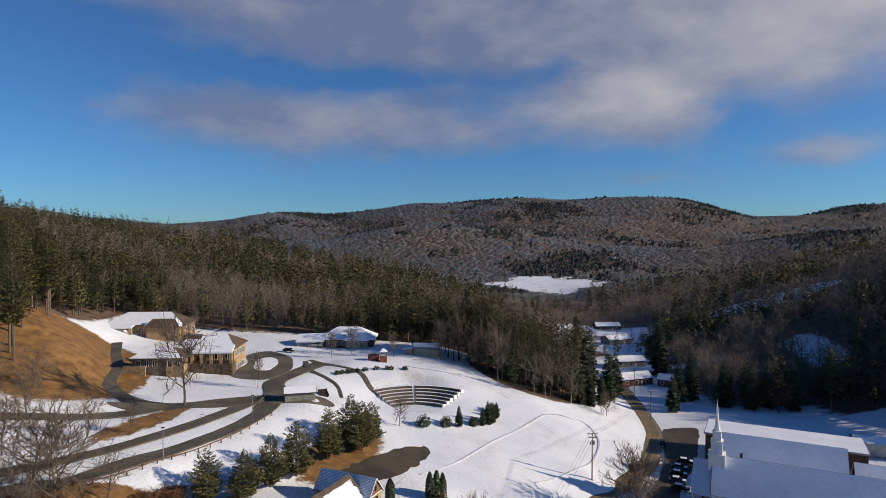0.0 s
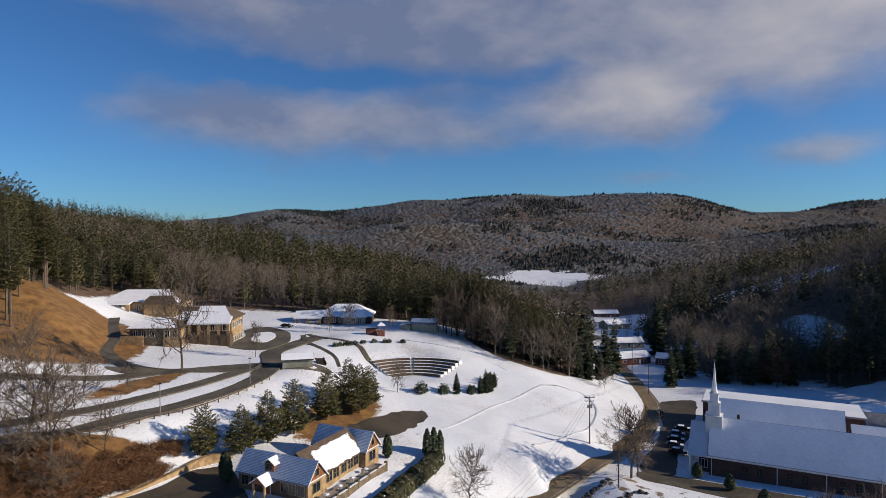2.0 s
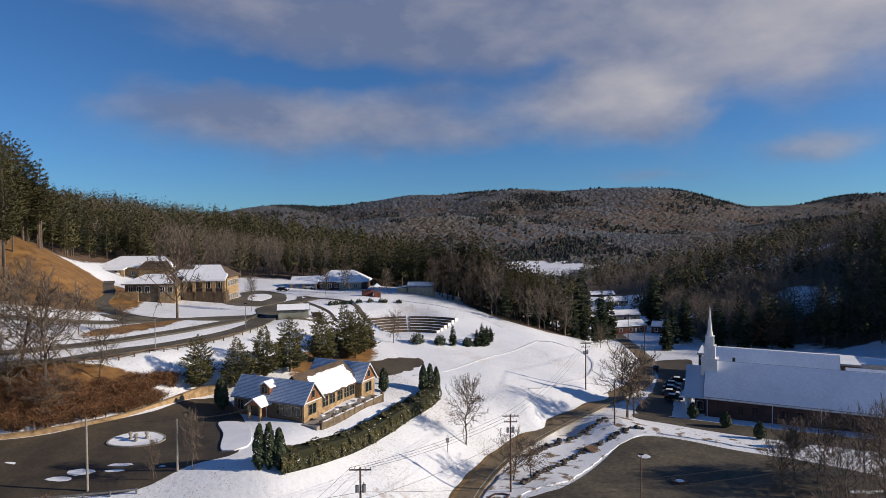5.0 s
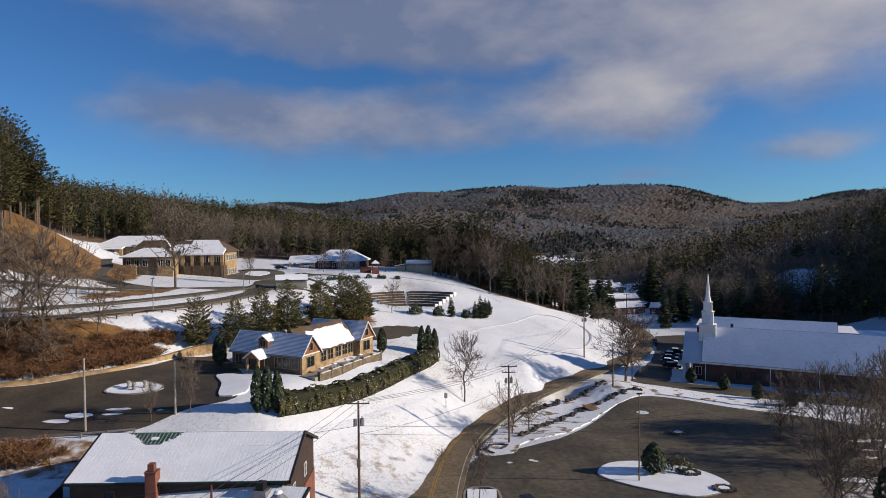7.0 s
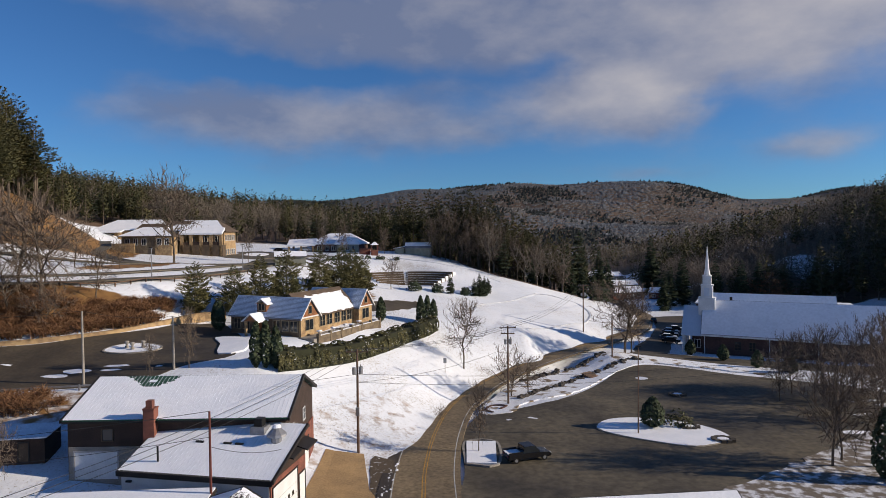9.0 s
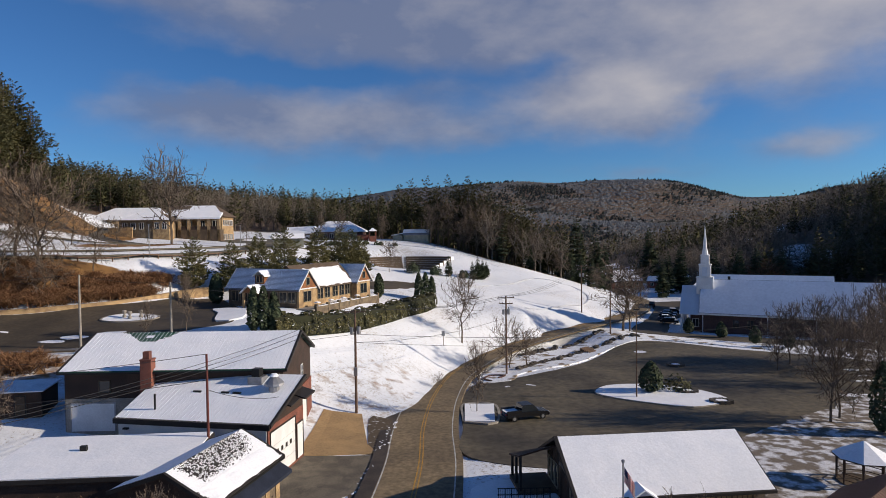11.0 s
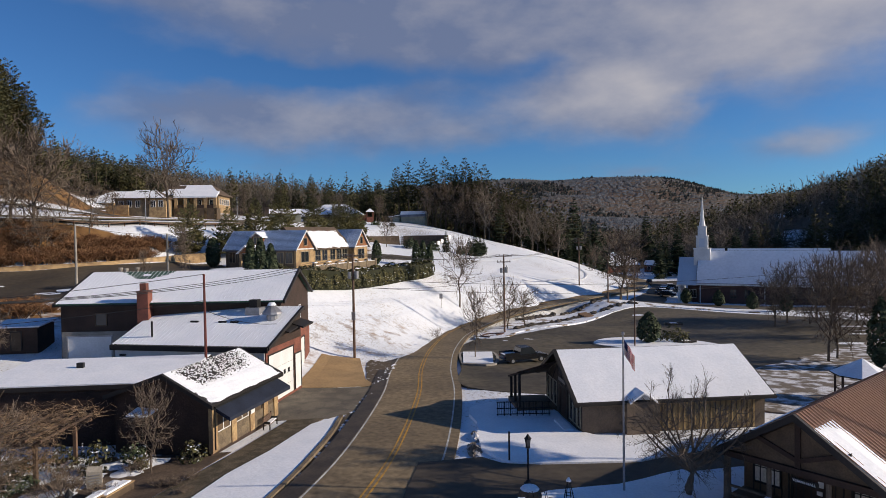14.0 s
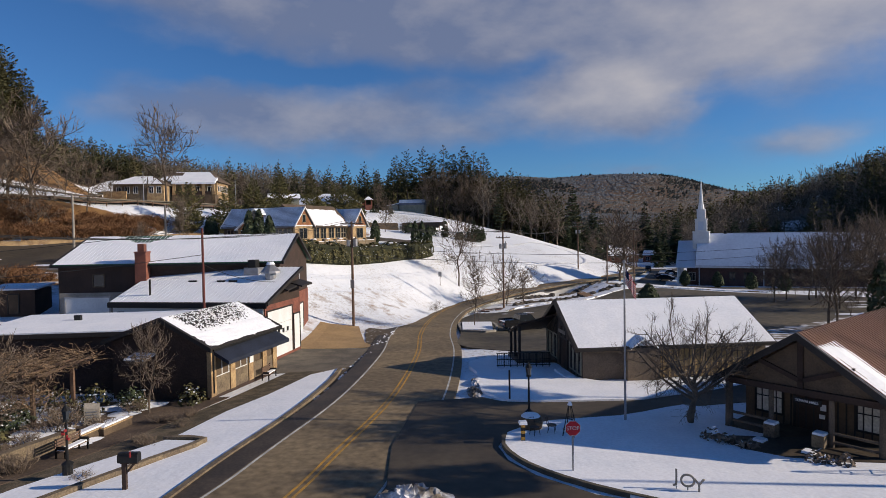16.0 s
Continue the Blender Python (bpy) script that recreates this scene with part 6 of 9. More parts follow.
kb = curb("kerb", [(9.2, 93.3), (8.2, 95.5), (9.5, 98), (11.8, 97.3), (10.5, 95.5)], 0.3, 0.38, M_DARKBRICK, "dark brick edging of a snowy bed", "kerb")

# amphitheatre: curved timber seats cut in the slope
seats = thing("amphitheatre", -8, 178, 9.6, 0, "curved timber-edged seat rows of an outdoor theatre in snow", "amphitheatre")
for k in range(6):
    r0 = 11.5 + k * 1.75
    z = 0.6 * k
    for half in ((48, 92), (96, 132)):
        bm, bs = bmesh.new(), bmesh.new()
        for bmx, ra, rb, za, zb in ((bm, r0, r0 + 0.4, z - 1.0, z + 0.62), (bs, r0 + 0.4, r0 + 1.75, z - 0.5, z + 0.58)):
            arc = [(math.cos(radians(a)), math.sin(radians(a))) for a in range(half[0], half[1] + 1, 4)]
            ring = [(u * ra, v * ra) for u, v in arc] + [(u * rb, v * rb) for u, v in reversed(arc)]
            solid(bmx, [(u, v, za) for u, v in ring], [(u, v, zb) for u, v in ring])
        part("seat_bench", bm, M_BROWNBOARD, seats)
        part("snow_tread", bs, M_SNOW, seats)
    part("aisle_step", box(-1.3, 0.0, r0, r0 + 1.75, z - 0.5, z + 0.3), M_CONCRETE, seats)

# tyre tracks over the snow slope
for pts, w in (([(-6, 139.5), (3, 150.4), (14, 167.8), (24, 181.7), (31, 190.6)], 1.2), ([(31, 190.6), (38, 193.6), (44, 191.6), (46, 183.6), (43, 172.6), (36, 160.2), (22, 147.8)], 0.9)):
    line = on_ground(walk_line(pts, 1.5))
    for off in (-0.9, 0.9):
        tagged(ribbon("tyre_track", line, off - 0.28 * w, off + 0.28 * w, M_TRACK, 0.028, 0.1), "packed tyre track across the snow slope", "track", kind="structure")
line = on_ground(walk_line([(-12, 211.7), (2, 209.7), (14, 204.7), (22, 197.7)], 1.5))
tagged(ribbon("path", line, -1.2, 1.2, M_TRACK, 0.06, 0.2), "snowy path along the wood's edge", "path", kind="structure")
for pts in ([(-47, 213.8), (-38, 206.8), (-28, 201.8), (-24, 195.7), (-20, 191.7)], [(-48, 211.8), (-44, 200.3), (-34, 190.3), (-30, 177.9)]):
    line = on_ground(walk_line(pts, 1.5))
    tagged(ribbon("path", line, -0.9, 0.9, M_LOT, 0.08, 0.2), "cleared dark footpath on the hilltop", "path", kind="structure")
stair = thing("timber_stairs", -34, 173.9, ground(-34, 173.9), 20, "dark timber stairs up the snowy slope", "steps")
for k in range(9):
    part("step", box(-1.1, 1.1, k * 0.5 - 0.12, k * 0.5 + 0.12, -0.4, 0.2 + 0.12 * k), M_DARKWOOD, stair)
for x in (-1.2, 1.2):
    part("stringer", slab(bmesh.new(), (x - 0.1, -0.3, 0.35), (x + 0.1, -0.3, 0.35), (x + 0.1, 4.4, 1.3), (x - 0.1, 4.4, 1.3), 0.3), M_DARKWOOD, stair)


# ---- rails, poles, wires ----
def post_rail(points, gap_m, mat, label, name="guard_rail", high=0.75, off=0.0):
    line = on_ground(walk_line(points, gap_m))
    x, y, z = line[0]
    o = thing(name, 0, 0, 0, 0, label, "guard rail")
    for p in line:
        part("post", box(p[0] - 0.1, p[0] + 0.1, p[1] - 0.1, p[1] + 0.1, p[2] - 0.3, p[2] + high), mat, o)
    for a, b in zip(line, line[1:]):
        bm = bmesh.new()
        slab(bm, (a[0], a[1] - 0.06, a[2] + high - 0.05), (b[0], b[1] - 0.06, b[2] + high - 0.05), (b[0], b[1] + 0.06, b[2] + high - 0.05), (a[0], a[1] + 0.06, a[2] + high - 0.05), 0.22)
        part("rail", bm, mat, o)


post_rail([(-92, 96.7), (-69.8, 107.6), (-57.5, 121.8), (-48.4, 138.2), (-43.5, 154.1)], 3.0, M_POLE, "weathered timber guard rail along the hill road")
post_rail([(-92, 77.4), (-70, 75.8), (-50, 77.8), (-39.5, 79.6)], 3.0, M_METAL, "snowy steel guard rail at the lot's lower edge")

M_WIRE = shader("wire", (0.03, 0.03, 0.03), 0.6, scale=1, fine=0.02)


def utility_pole(x, y, h, label, arms=1, mat=None, transformer=False, lean=0.0, r=0.17, arm_turn=0):
    z = ground(x, y)
    o = thing("utility_pole", x, y, z, arm_turn, label, "utility pole", "utility poles")
    part("pole", tube([(0, 0, -1), (lean * 0.5, 0, h / 2), (lean, 0, h)], [r, r * 0.88, r * 0.7], 10), mat or M_POLE, o)
    for k in range(arms):
        zz = h - 0.35 - 0.95 * k
        w = 1.35 - 0.25 * k
        arm = part("crossarm", box(lean - w, lean + w, -0.07, 0.07, zz, zz + 0.14), M_POLE, o)
        for u in (-w + 0.1, -w / 2, w / 2, w - 0.1):
            part("insulator", tube([(lean + u, 0, zz + 0.14), (lean + u, 0, zz + 0.36)], [0.05, 0.04], 6), M_METAL, arm)
    if transformer:
        t = part("transformer", tube([(lean + 0.42, 0, h - 3.0), (lean + 0.42, 0, h - 2.1)], [0.26, 0.26], 10), M_METAL, o)
        part("bushing", tube([(lean + 0.42, 0, h - 2.1), (lean + 0.42, 0, h - 1.8)], [0.06, 0.04], 6), M_DARK, t)
        part("transformer", tube([(lean - 0.42, 0, h - 3.0), (lean - 0.42, 0, h - 2.2)], [0.22, 0.22], 10), M_METAL, o)
    return (x, y, z + h)


def wire(a, b, sag=0.8, r=0.022, label="sagging overhead wire between poles"):
    pts = [tuple(Vector(a).lerp(Vector(b), t) - Vector((0, 0, 4 * sag * t * (1 - t)))) for t in np.linspace(0, 1, 13)]
    me = tube(pts, [r] * 13, 4)
    m = bpy.data.meshes.new("wire")
    me.to_mesh(m)
    me.free()
    m.materials.append(M_WIRE)
    tagged(new("wire", m), label, "wire", "overhead wires")


p1 = utility_pole(-9.1, 73, 12.6, "tall brown utility pole with a crossarm and meter box", 1, transformer=True)
box1 = part("meter_box", box(-0.22, 0.22, -0.4, -0.15, 4.6, 5.6), M_METAL, [o for o in scene.objects if o.name == "utility_pole"][0])
p2 = utility_pole(12.2, 98.8, 13.0, "brown utility pole with two crossarms and transformers", 2, transformer=True)
p3 = utility_pole(38.0, 154.2, 11.8, "brown utility pole on the snow slope with transformers", 2, transformer=True)
p4 = utility_pole(38.6, 130.8, 9.6, "plain brown pole by the roadside bank", 0)
p5 = utility_pole(-18.6, 50.5, 11.8, "red-brown steel pole between the shop and garage", 0, mat=shader("rust_red_pole", (0.14, 0.04, 0.03), 0.7, scale=1), r=0.13)
p6 = utility_pole(-46.2, 80.1, 9.8, "pale weathered pole by the lot guard rail", 0, mat=M_CONCRETE)
p7 = utility_pole(-36.0, 84.1, 7.4, "pale weathered pole at the lot's edge", 0, mat=M_CONCRETE)
p8 = utility_pole(74.5, 217.3, 11, "far utility pole by the road bend", 1)
p9 = utility_pole(81, 257, 11, "far utility pole near valley houses", 1)
for d in (-1.2, 0, 1.2):
    wire((p1[0] + d, p1[1], p1[2]), (p2[0] + d, p2[1], p2[2] - 0.1), 0.7)
    wire((p2[0] + d, p2[1], p2[2]), (p3[0] + d * 0.6, p3[1], p3[2]), 1.6)
    wire((p3[0] + d, p3[1], p3[2]), (p8[0] + d * 0.6, p8[1], p8[2]), 2.0)
    wire((p1[0] + d, p1[1], p1[2]), (-34 + d, 9, 13.5), 2.5)
wire((p2[0], p2[1], p2[2] - 3.5), (p1[0], p1[1], p1[2] - 4.0), 0.9)
wire((p8[0], p8[1], p8[2]), (p9[0], p9[1], p9[2]), 1.5)
wire(p5, (-75, 47.4, 8.5), 1.2)
wire((p5[0], p5[1], p5[2] - 2.2), (-75, 45.9, 6.5), 1.2)
wire((p1[0], p1[1], 8.6), (60, 87.1, 8.0), 1.5)
wire((p1[0], p1[1], 7.6), (60, 86.1, 7.0), 1.6)
wire((p1[0], p1[1], 8.6), (-75, 58.4, 8.4), 1.4)
wire((p5[0], p5[1], p5[2] - 3), (-13.8, 55, 5.9), 0.4)
wire(p6, p7, 0.5)
wire(p6, (-110, 73.5, 15), 1.0)
wire(p7, (-30, 101, 11.3), 0.5)


def street_lamp(x, y, h, label, mat=None, arm=0.0):
    o = thing("street_lamp", x, y, ground(x, y), 0, label, "street lamp", "street lamps")
    part("pole", tube([(0, 0, -0.5), (0, 0, h)], [0.11, 0.07], 8), mat or M_METAL, o)
    head = part("head", box(-0.35 + arm, 0.35 + arm, -0.14, 0.14, h, h + 0.14), M_DARK, o)
    part("lens", box(-0.25 + arm, 0.25 + arm, -0.1, 0.1, h - 0.03, h - 0.002), M_WHITE, head)


street_lamp(27.6, 80.6, 11.9, "slim brown lamp pole on the lot island", M_POLE)
street_lamp(-57.0, 123.3, 6.5, "pale street lamp by the hill road")
street_lamp(-46.5, 148.1, 6.5, "pale street lamp beside the guard rail")
street_lamp(-80, 117.4, 6.5, "pale street lamp below the mound")
street_lamp(92, 203.3, 8, "grey lamp at the side road")


# ---- vehicles ----
def car(x, y, turn, paint, label, pickup=False, snow=True):
    o = thing("pickup" if pickup else "car", x, y, ground(x, y) + 0.12, turn, label, "pickup truck" if pickup else "car")
    L, W = (5.6, 1.95) if pickup else (4.6, 1.8)
    prof = [(-L / 2, 0.45), (-L / 2, 0.95), (-L / 2 + 0.1, 1.05), (-0.3, 1.05), (L / 2 - 1.2, 1.02), (L / 2 - 0.1, 0.85), (L / 2, 0.6), (L / 2 - 0.05, 0.4)]
    bm = solid(bmesh.new(), [(a, -W / 2, b) for a, b in prof], [(a, W / 2, b) for a, b in prof])
    bmesh.ops.bevel(bm, geom=bm.edges[:], offset=0.05, segments=2, affect="EDGES")
    part("body", bm, paint, o)
    c = [(-0.9, 1.04), (-0.75, 1.75), (0.7, 1.78), (1.35, 1.04)] if pickup else [(-1.9, 1.04), (-1.3, 1.5), (0.4, 1.52), (1.2, 1.04)]
    cab = part("cab", solid(bmesh.new(), [(a, -W / 2 + 0.12, b) for a, b in c], [(a, W / 2 - 0.12, b) for a, b in c]), M_GLASS, o)
    part("roof", box(c[1][0] + 0.05, c[2][0] - 0.05, -W / 2 + 0.14, W / 2 - 0.14, c[1][1] - 0.02, c[1][1] + 0.06), paint, cab)
    if pickup:
        part("bed", box(-L / 2 + 0.12, -1.0, -W / 2 + 0.12, W / 2 - 0.12, 1.02, 1.08), M_SNOW if snow else M_DARK, o)
        for s in (-1, 1):
            part("bed_side", box(-L / 2, -0.95, s * (W / 2 - 0.06) - 0.05, s * (W / 2 - 0.06) + 0.05, 1.0, 1.3), paint, o)
    for wx in (-L / 2 + 0.95, L / 2 - 0.95):
        for s in (-1, 1):
            t = part("wheel", tube([(wx, s * (W / 2 - 0.2), 0.36), (wx, s * (W / 2 + 0.02), 0.36)], [0.36, 0.36], 14), M_DARK, o)
            part("rim", tube([(wx, s * (W / 2 + 0.0), 0.36), (wx, s * (W / 2 + 0.035), 0.36)], [0.2, 0.2], 10), M_METAL, t)
    for s in (-0.65, 0.65):
        part("headlight", box(L / 2 - 0.12, L / 2 - 0.01, s - 0.2, s + 0.2, 0.62, 0.8), M_WHITE, o)
        part("tail_light", box(-L / 2 - 0.02, -L / 2 + 0.05, s - 0.12, s + 0.12, 0.75, 0.95), M_RED, o)
    if snow and not pickup:
        snow_heap(o, c[1][0], c[2][0], -W / 2 + 0.2, W / 2 - 0.2, c[1][1] + 0.06, 0.1)
        snow_heap(o, 1.2, L / 2 - 0.2, -W / 2 + 0.15, W / 2 - 0.15, 0.98, 0.1)


M_BLACKPAINT = shader("black_car_paint", (0.012, 0.012, 0.014), 0.25, spec=0.5, scale=0.5, fine=0.03)
M_BLUECAR = shader("blue_car_paint", (0.03, 0.06, 0.12), 0.3, spec=0.5, scale=0.5, fine=0.03)
car(11.2, 71.5, 18, M_BLACKPAINT, "black pickup truck with a snowy bed in the lot", True)
car(69, 190.4, 70, M_BLACKPAINT, "dark car driving round the road bend", snow=False)
car(62.5, 161.1, -25, M_BLUECAR, "snow-covered blue car beside the church")
car(64.5, 165.6, -25, M_BLACKPAINT, "snow-covered dark car beside the church")
car(66.5, 170.1, -25, M_BLUECAR, "snow-capped car in the church lot")
car(61.5, 156.6, -25, M_DARK, "snow-covered van parked by the church porch")
car(70, 175, -20, M_BLACKPAINT, "dark parked car in the church lot")
car(-57, 225.2, -15, M_BLACKPAINT, "dark parked car on the hilltop")
car(-50, 236.6, 0, M_WHITE, "white van under the carport", snow=False)
car(137, 188.4, -20, M_DARK, "dark trailer parked by the storage building", snow=False)

# ---- hedge, cottage surrounds ----
rnd_leaf = random.Random(21)


def leaf_shell(name, inside, mat, count, size, parent=None, seed=1, drop=0.0):
    """Many small folded leaves on a surface given by inside(u, v, rnd) -> point, normal."""
    rnd = random.Random(seed)
    vs, fs = [], []
    for _ in range(count):
        p, nrm = inside(rnd)
        q = Vector(nrm).normalized().to_track_quat("Z", "Y")
        a = rnd.uniform(0, 6.2832)
        s = size * rnd.uniform(0.6, 1.3)
        tilt = Vector((rnd.gauss(0, 0.45), rnd.gauss(0, 0.45), 1)).normalized().to_track_quat("Z", "Y")
        j = len(vs)
        for u, v, w in ((-1, 0, 0), (0, -0.55, -0.2), (1, 0, 0), (0, 0.55, 0.25)):
            r = Vector((u * math.cos(a) - v * math.sin(a), u * math.sin(a) + v * math.cos(a), w)) * s
            vs.append(Vector(p) + q @ (tilt @ r))
        fs += [(j, j + 1, j + 2), (j, j + 2, j + 3)]
    return mesh_object(name, vs, fs, mat, parent)


HEDGE = [(-22.5, 84.6), (-18, 90.3), (-13.6, 97.7), (-9.5, 106.1), (-6.2, 114.1), (-3, 121.5), (-0.6, 127.5)]
hl = on_ground(walk_line(HEDGE, 0.8))
hedge = thing("hedge", 0, 0, 0, 0, "long broadleaf hedge with dabs of snow below the cottage", "hedge")
# near-black filler: the shade inside the foliage, put in as colour
core = ribbon("core", hl, -1.3, 1.3, shader("hedge_inner_shade", (0.028, 0.03, 0.014), 0.95, scale=1), 2.3, 2.9, hedge)


def hedge_point(rnd):
    i = rnd.randrange(len(hl) - 1)
    c = hl[i] + (hl[i + 1] - hl[i]) * rnd.random()
    way = (hl[i + 1] - hl[i])[:2]
    way = way / np.linalg.norm(way)
    side = np.array([way[1], -way[0]])
    a = rnd.uniform(-0.25, 3.4)
    lump = 1 + 0.14 * math.sin(i * 0.9) + 0.1 * math.sin(i * 2.3 + a * 3)
    off, up = math.cos(a) * 1.65 * lump, 0.3 + 2.25 * max(0, math.sin(a)) * lump
    if a < 0 or a > 3.14:
        up = rnd.uniform(-0.3, 0.6)
    return (c[0] + side[0] * off, c[1] + side[1] * off, c[2] + up), (side[0] * math.cos(a), side[1] * math.cos(a), max(0.1, math.sin(a)))


leaf_shell("leaves", hedge_point, M_HEDGE, 16000, 0.2, hedge, 3)
leaf_shell("snow_dusting", lambda r: (lambda p: (p[0], (0, 0, 1)))(hedge_point(r)), M_SNOW, 900, 0.16, hedge, 4)


def columnar(x, y, h, r, label, seed):
    o = thing("cypress", x, y, ground(x, y), 0, label, "cypress", "columnar cypresses")
    part("trunk", tube([(0, 0, -0.3), (0, 0, h * 0.8)], [0.12, 0.03], 6), M_BARK, o)

    def pt(rnd):
        f, a = rnd.random(), rnd.uniform(0, 6.2832)
        rr = r * (min(1, f * 5) * (1 - max(0, f - 0.55) / 0.45) ** 0.6 + 0.03) * rnd.uniform(0.8, 1.05)
        return (rr * math.cos(a), rr * math.sin(a), 0.1 + h * f), (math.cos(a), math.sin(a), 0.7)

    leaf_shell("crown", pt, M_SPRUCE, 700, 0.32, o, seed)


for k, (x, y, h, r) in enumerate(((-24.6, 84.1, 6.2, 0.8), (-23.3, 84.4, 6.4, 0.8), (-22.0, 84.8, 5.8, 0.8), (-38.6, 109.7, 5.2, 0.8), (-39.8, 111.2, 5.0, 0.8), (-10.8, 123.6, 4.8, 0.9), (-2.8, 127.6, 6.0, 0.9), (-1.4, 128.5, 6.2, 0.9), (-0.1, 129.3, 5.6, 0.8))):
    columnar(x, y, h, r, "dark columnar cypress beside the cottage garden", 60 + k)
for k, (x, y) in enumerate(((59.8, 140.7), (64, 133.3), (67, 124.6), (70.4, 118.4))):
    columnar(x, y, 3.4, 1.1, "small snow-dusted evergreen by the church walk", 80 + k)
columnar(48.6, 63.8, 7.5, 1.1, "dark columnar cypress beyond the parking lot", 90)
columnar(50.8, 62.3, 6.5, 1.0, "dark columnar cypress at the lot corner", 91)
columnar(30.6, 83.6, 4.2, 1.5, "small dark spruce on the lot island", 92)


def shrub(x, y, r, mat, label, seed, squash=0.8, count=420, name="shrub", category="shrub", leaf=0.2, snow=0):
    o = thing(name, x, y, ground(x, y), 0, label, category)

    def pt(rnd):
        a, b = rnd.uniform(0, 6.2832), rnd.random()
        lump = r * (1 + 0.18 * math.sin(3 * a + seed) + 0.1 * math.sin(5 * b * 3 + seed)) * rnd.uniform(0.8, 1.05)
        k = math.sqrt(1 - b * b)
        return (lump * k * math.cos(a), lump * k * math.sin(a), 0.05 + lump * b * squash * 1.4), (k * math.cos(a), k * math.sin(a), b + 0.2)

    leaf_shell("leaves", pt, mat, count, leaf, o, seed)
    if snow:
        tagged(leaf_shell("snow_dusting", lambda rd: (lambda p: ((p[0][0], p[0][1], p[0][2] + 0.06), (0, 0, 1)))(pt(rd)), M_SNOW, snow, 0.14, o, seed + 1), kind="stuff")
    part("stems", tube([(0, 0, -0.2), (0, 0, r * 0.7)], [0.08, 0.03], 6), M_BARK, o)


shrub(34.6, 84.4, 2.0, M_HEDGE, "dark rounded shrub on the lot island", 5, 0.7)
for k, (x, y, r) in enumerate(((-5.4, 167.4, 1.9), (0.8, 169.8, 1.7), (8.8, 174.8, 1.5), (15.3, 186.7, 2.0))):
    shrub(x, y, r, M_SPRUCE, "rounded dark evergreen bush in the snow", 100 + k, 0.95, 700, leaf=0.25)
for k, (x, y) in enumerate(((-34.5, 198.3), (-33, 199.3), (-31.5, 200.1), (-30, 200.8), (-28.5, 201.5), (-26, 202.8), (-22.5, 204.8), (-19, 205.8), (-17.6, 206.3), (-13, 207.8))):
    shrub(x, y, 1.0, M_SPRUCE, "small clipped dark bush in a row", 120 + k, 0.8, 160, leaf=0.25)
for k, (x, y, r) in enumerate(((-25.5, 37.4, 1.0), (-24, 38.9, 1.2), (-22, 39.9, 1.1), (-19.5, 39.7, 0.9), (-15.5, 39.4, 0.9), (-27, 35.5, 1.2), (-23.8, 35, 0.9), (-24.8, 33, 1.1), (-22.8, 31.5, 0.9), (-26.5, 30.5, 1.4), (-21, 37.4, 0.7), (-18.5, 38.2, 0.6), (-28, 33, 1.3), (-23.5, 29, 1.1))):
    shrub(x, y, r, M_HEDGE if k % 3 else M_SPRUCE, "snow-dabbed evergreen shrub in the shop garden", 140 + k, 0.8, 260, leaf=0.13, snow=28)
for k, (x, y) in enumerate(((13.9, 27.3), (14.6, 26.6), (16.6, 24.7), (17.4, 24.2), (13.5, 27.9))):
    shrub(x, y, 0.45, M_TWIG, "small leafless shrub by the town hall porch", 160 + k, 0.8, 90, leaf=0.12, snow=8)
shrub(-43, 52.4, 1.6, M_SPRUCE, "snow-dabbed dark bush behind the shop annex", 170, 0.8, 400, snow=60)


# ---- foreground things ----
def lantern(x, y, label, wreath=False):
    o = thing("lamp_post", x, y, ground(x, y) + 0.15, 0, label, "lamp post", "lantern lamp posts")
    part("base", tube([(0, 0, -0.4), (0, 0, 0.5), (0, 0, 0.62), (0, 0, 0.75)], [0.22, 0.2, 0.24, 0.08], 10), M_DARK, o)
    part("pole", tube([(0, 0, 0.7), (0, 0, 2.5)], [0.06, 0.045], 8), M_DARK, o)
    head = part("lantern", tube([(0, 0, 2.55), (0, 0, 2.95)], [0.11, 0.17], 6), M_GLASS, o, "dark lantern glass")
    part("collar", tube([(0, 0, 2.46), (0, 0, 2.56)], [0.13, 0.12], 8), M_DARK, head)
    part("roof", tube([(0, 0, 2.95), (0, 0, 3.08), (0, 0, 3.2)], [0.2, 0.1, 0.02], 8), M_DARK, head)
    if wreath:
        bm = bmesh.new()
        for k in range(5):
            tube([(0.05 * math.cos(k * 1.3), -0.1 + 0.04 * math.sin(k * 1.3), 1.75 + 0.09 * k), (0.17 * math.cos(k * 1.3), -0.12 + 0.1 * math.sin(k * 1.3), 1.72 + 0.1 * k)], [0.05, 0.07], 6, bm)
        part("ribbon_bow", bm, M_RED, o, "dark red ribbon bow")


lantern(-15.6, 26, "black lantern lamp post with a red bow", True)
lantern(5.35, 31.1, "black lantern lamp post with a snowy planter")

o = thing("mailbox", -12.2, 24.1, ground(-12.2, 24.1) + 0.15, 0, "black mailbox on a braced dark timber post", "mailbox")
part("post", box(-0.08, 0.08, -0.08, 0.08, -0.4, 1.15), M_DARKWOOD, o)
part("brace", slab(bmesh.new(), (0.05, -0.05, 0.75), (0.05, 0.05, 0.75), (0.4, 0.05, 1.15), (0.4, -0.05, 1.15), 0.12), M_DARKWOOD, o)
part("arm", box(-0.15, 0.55, -0.06, 0.06, 1.1, 1.18), M_DARKWOOD, o)
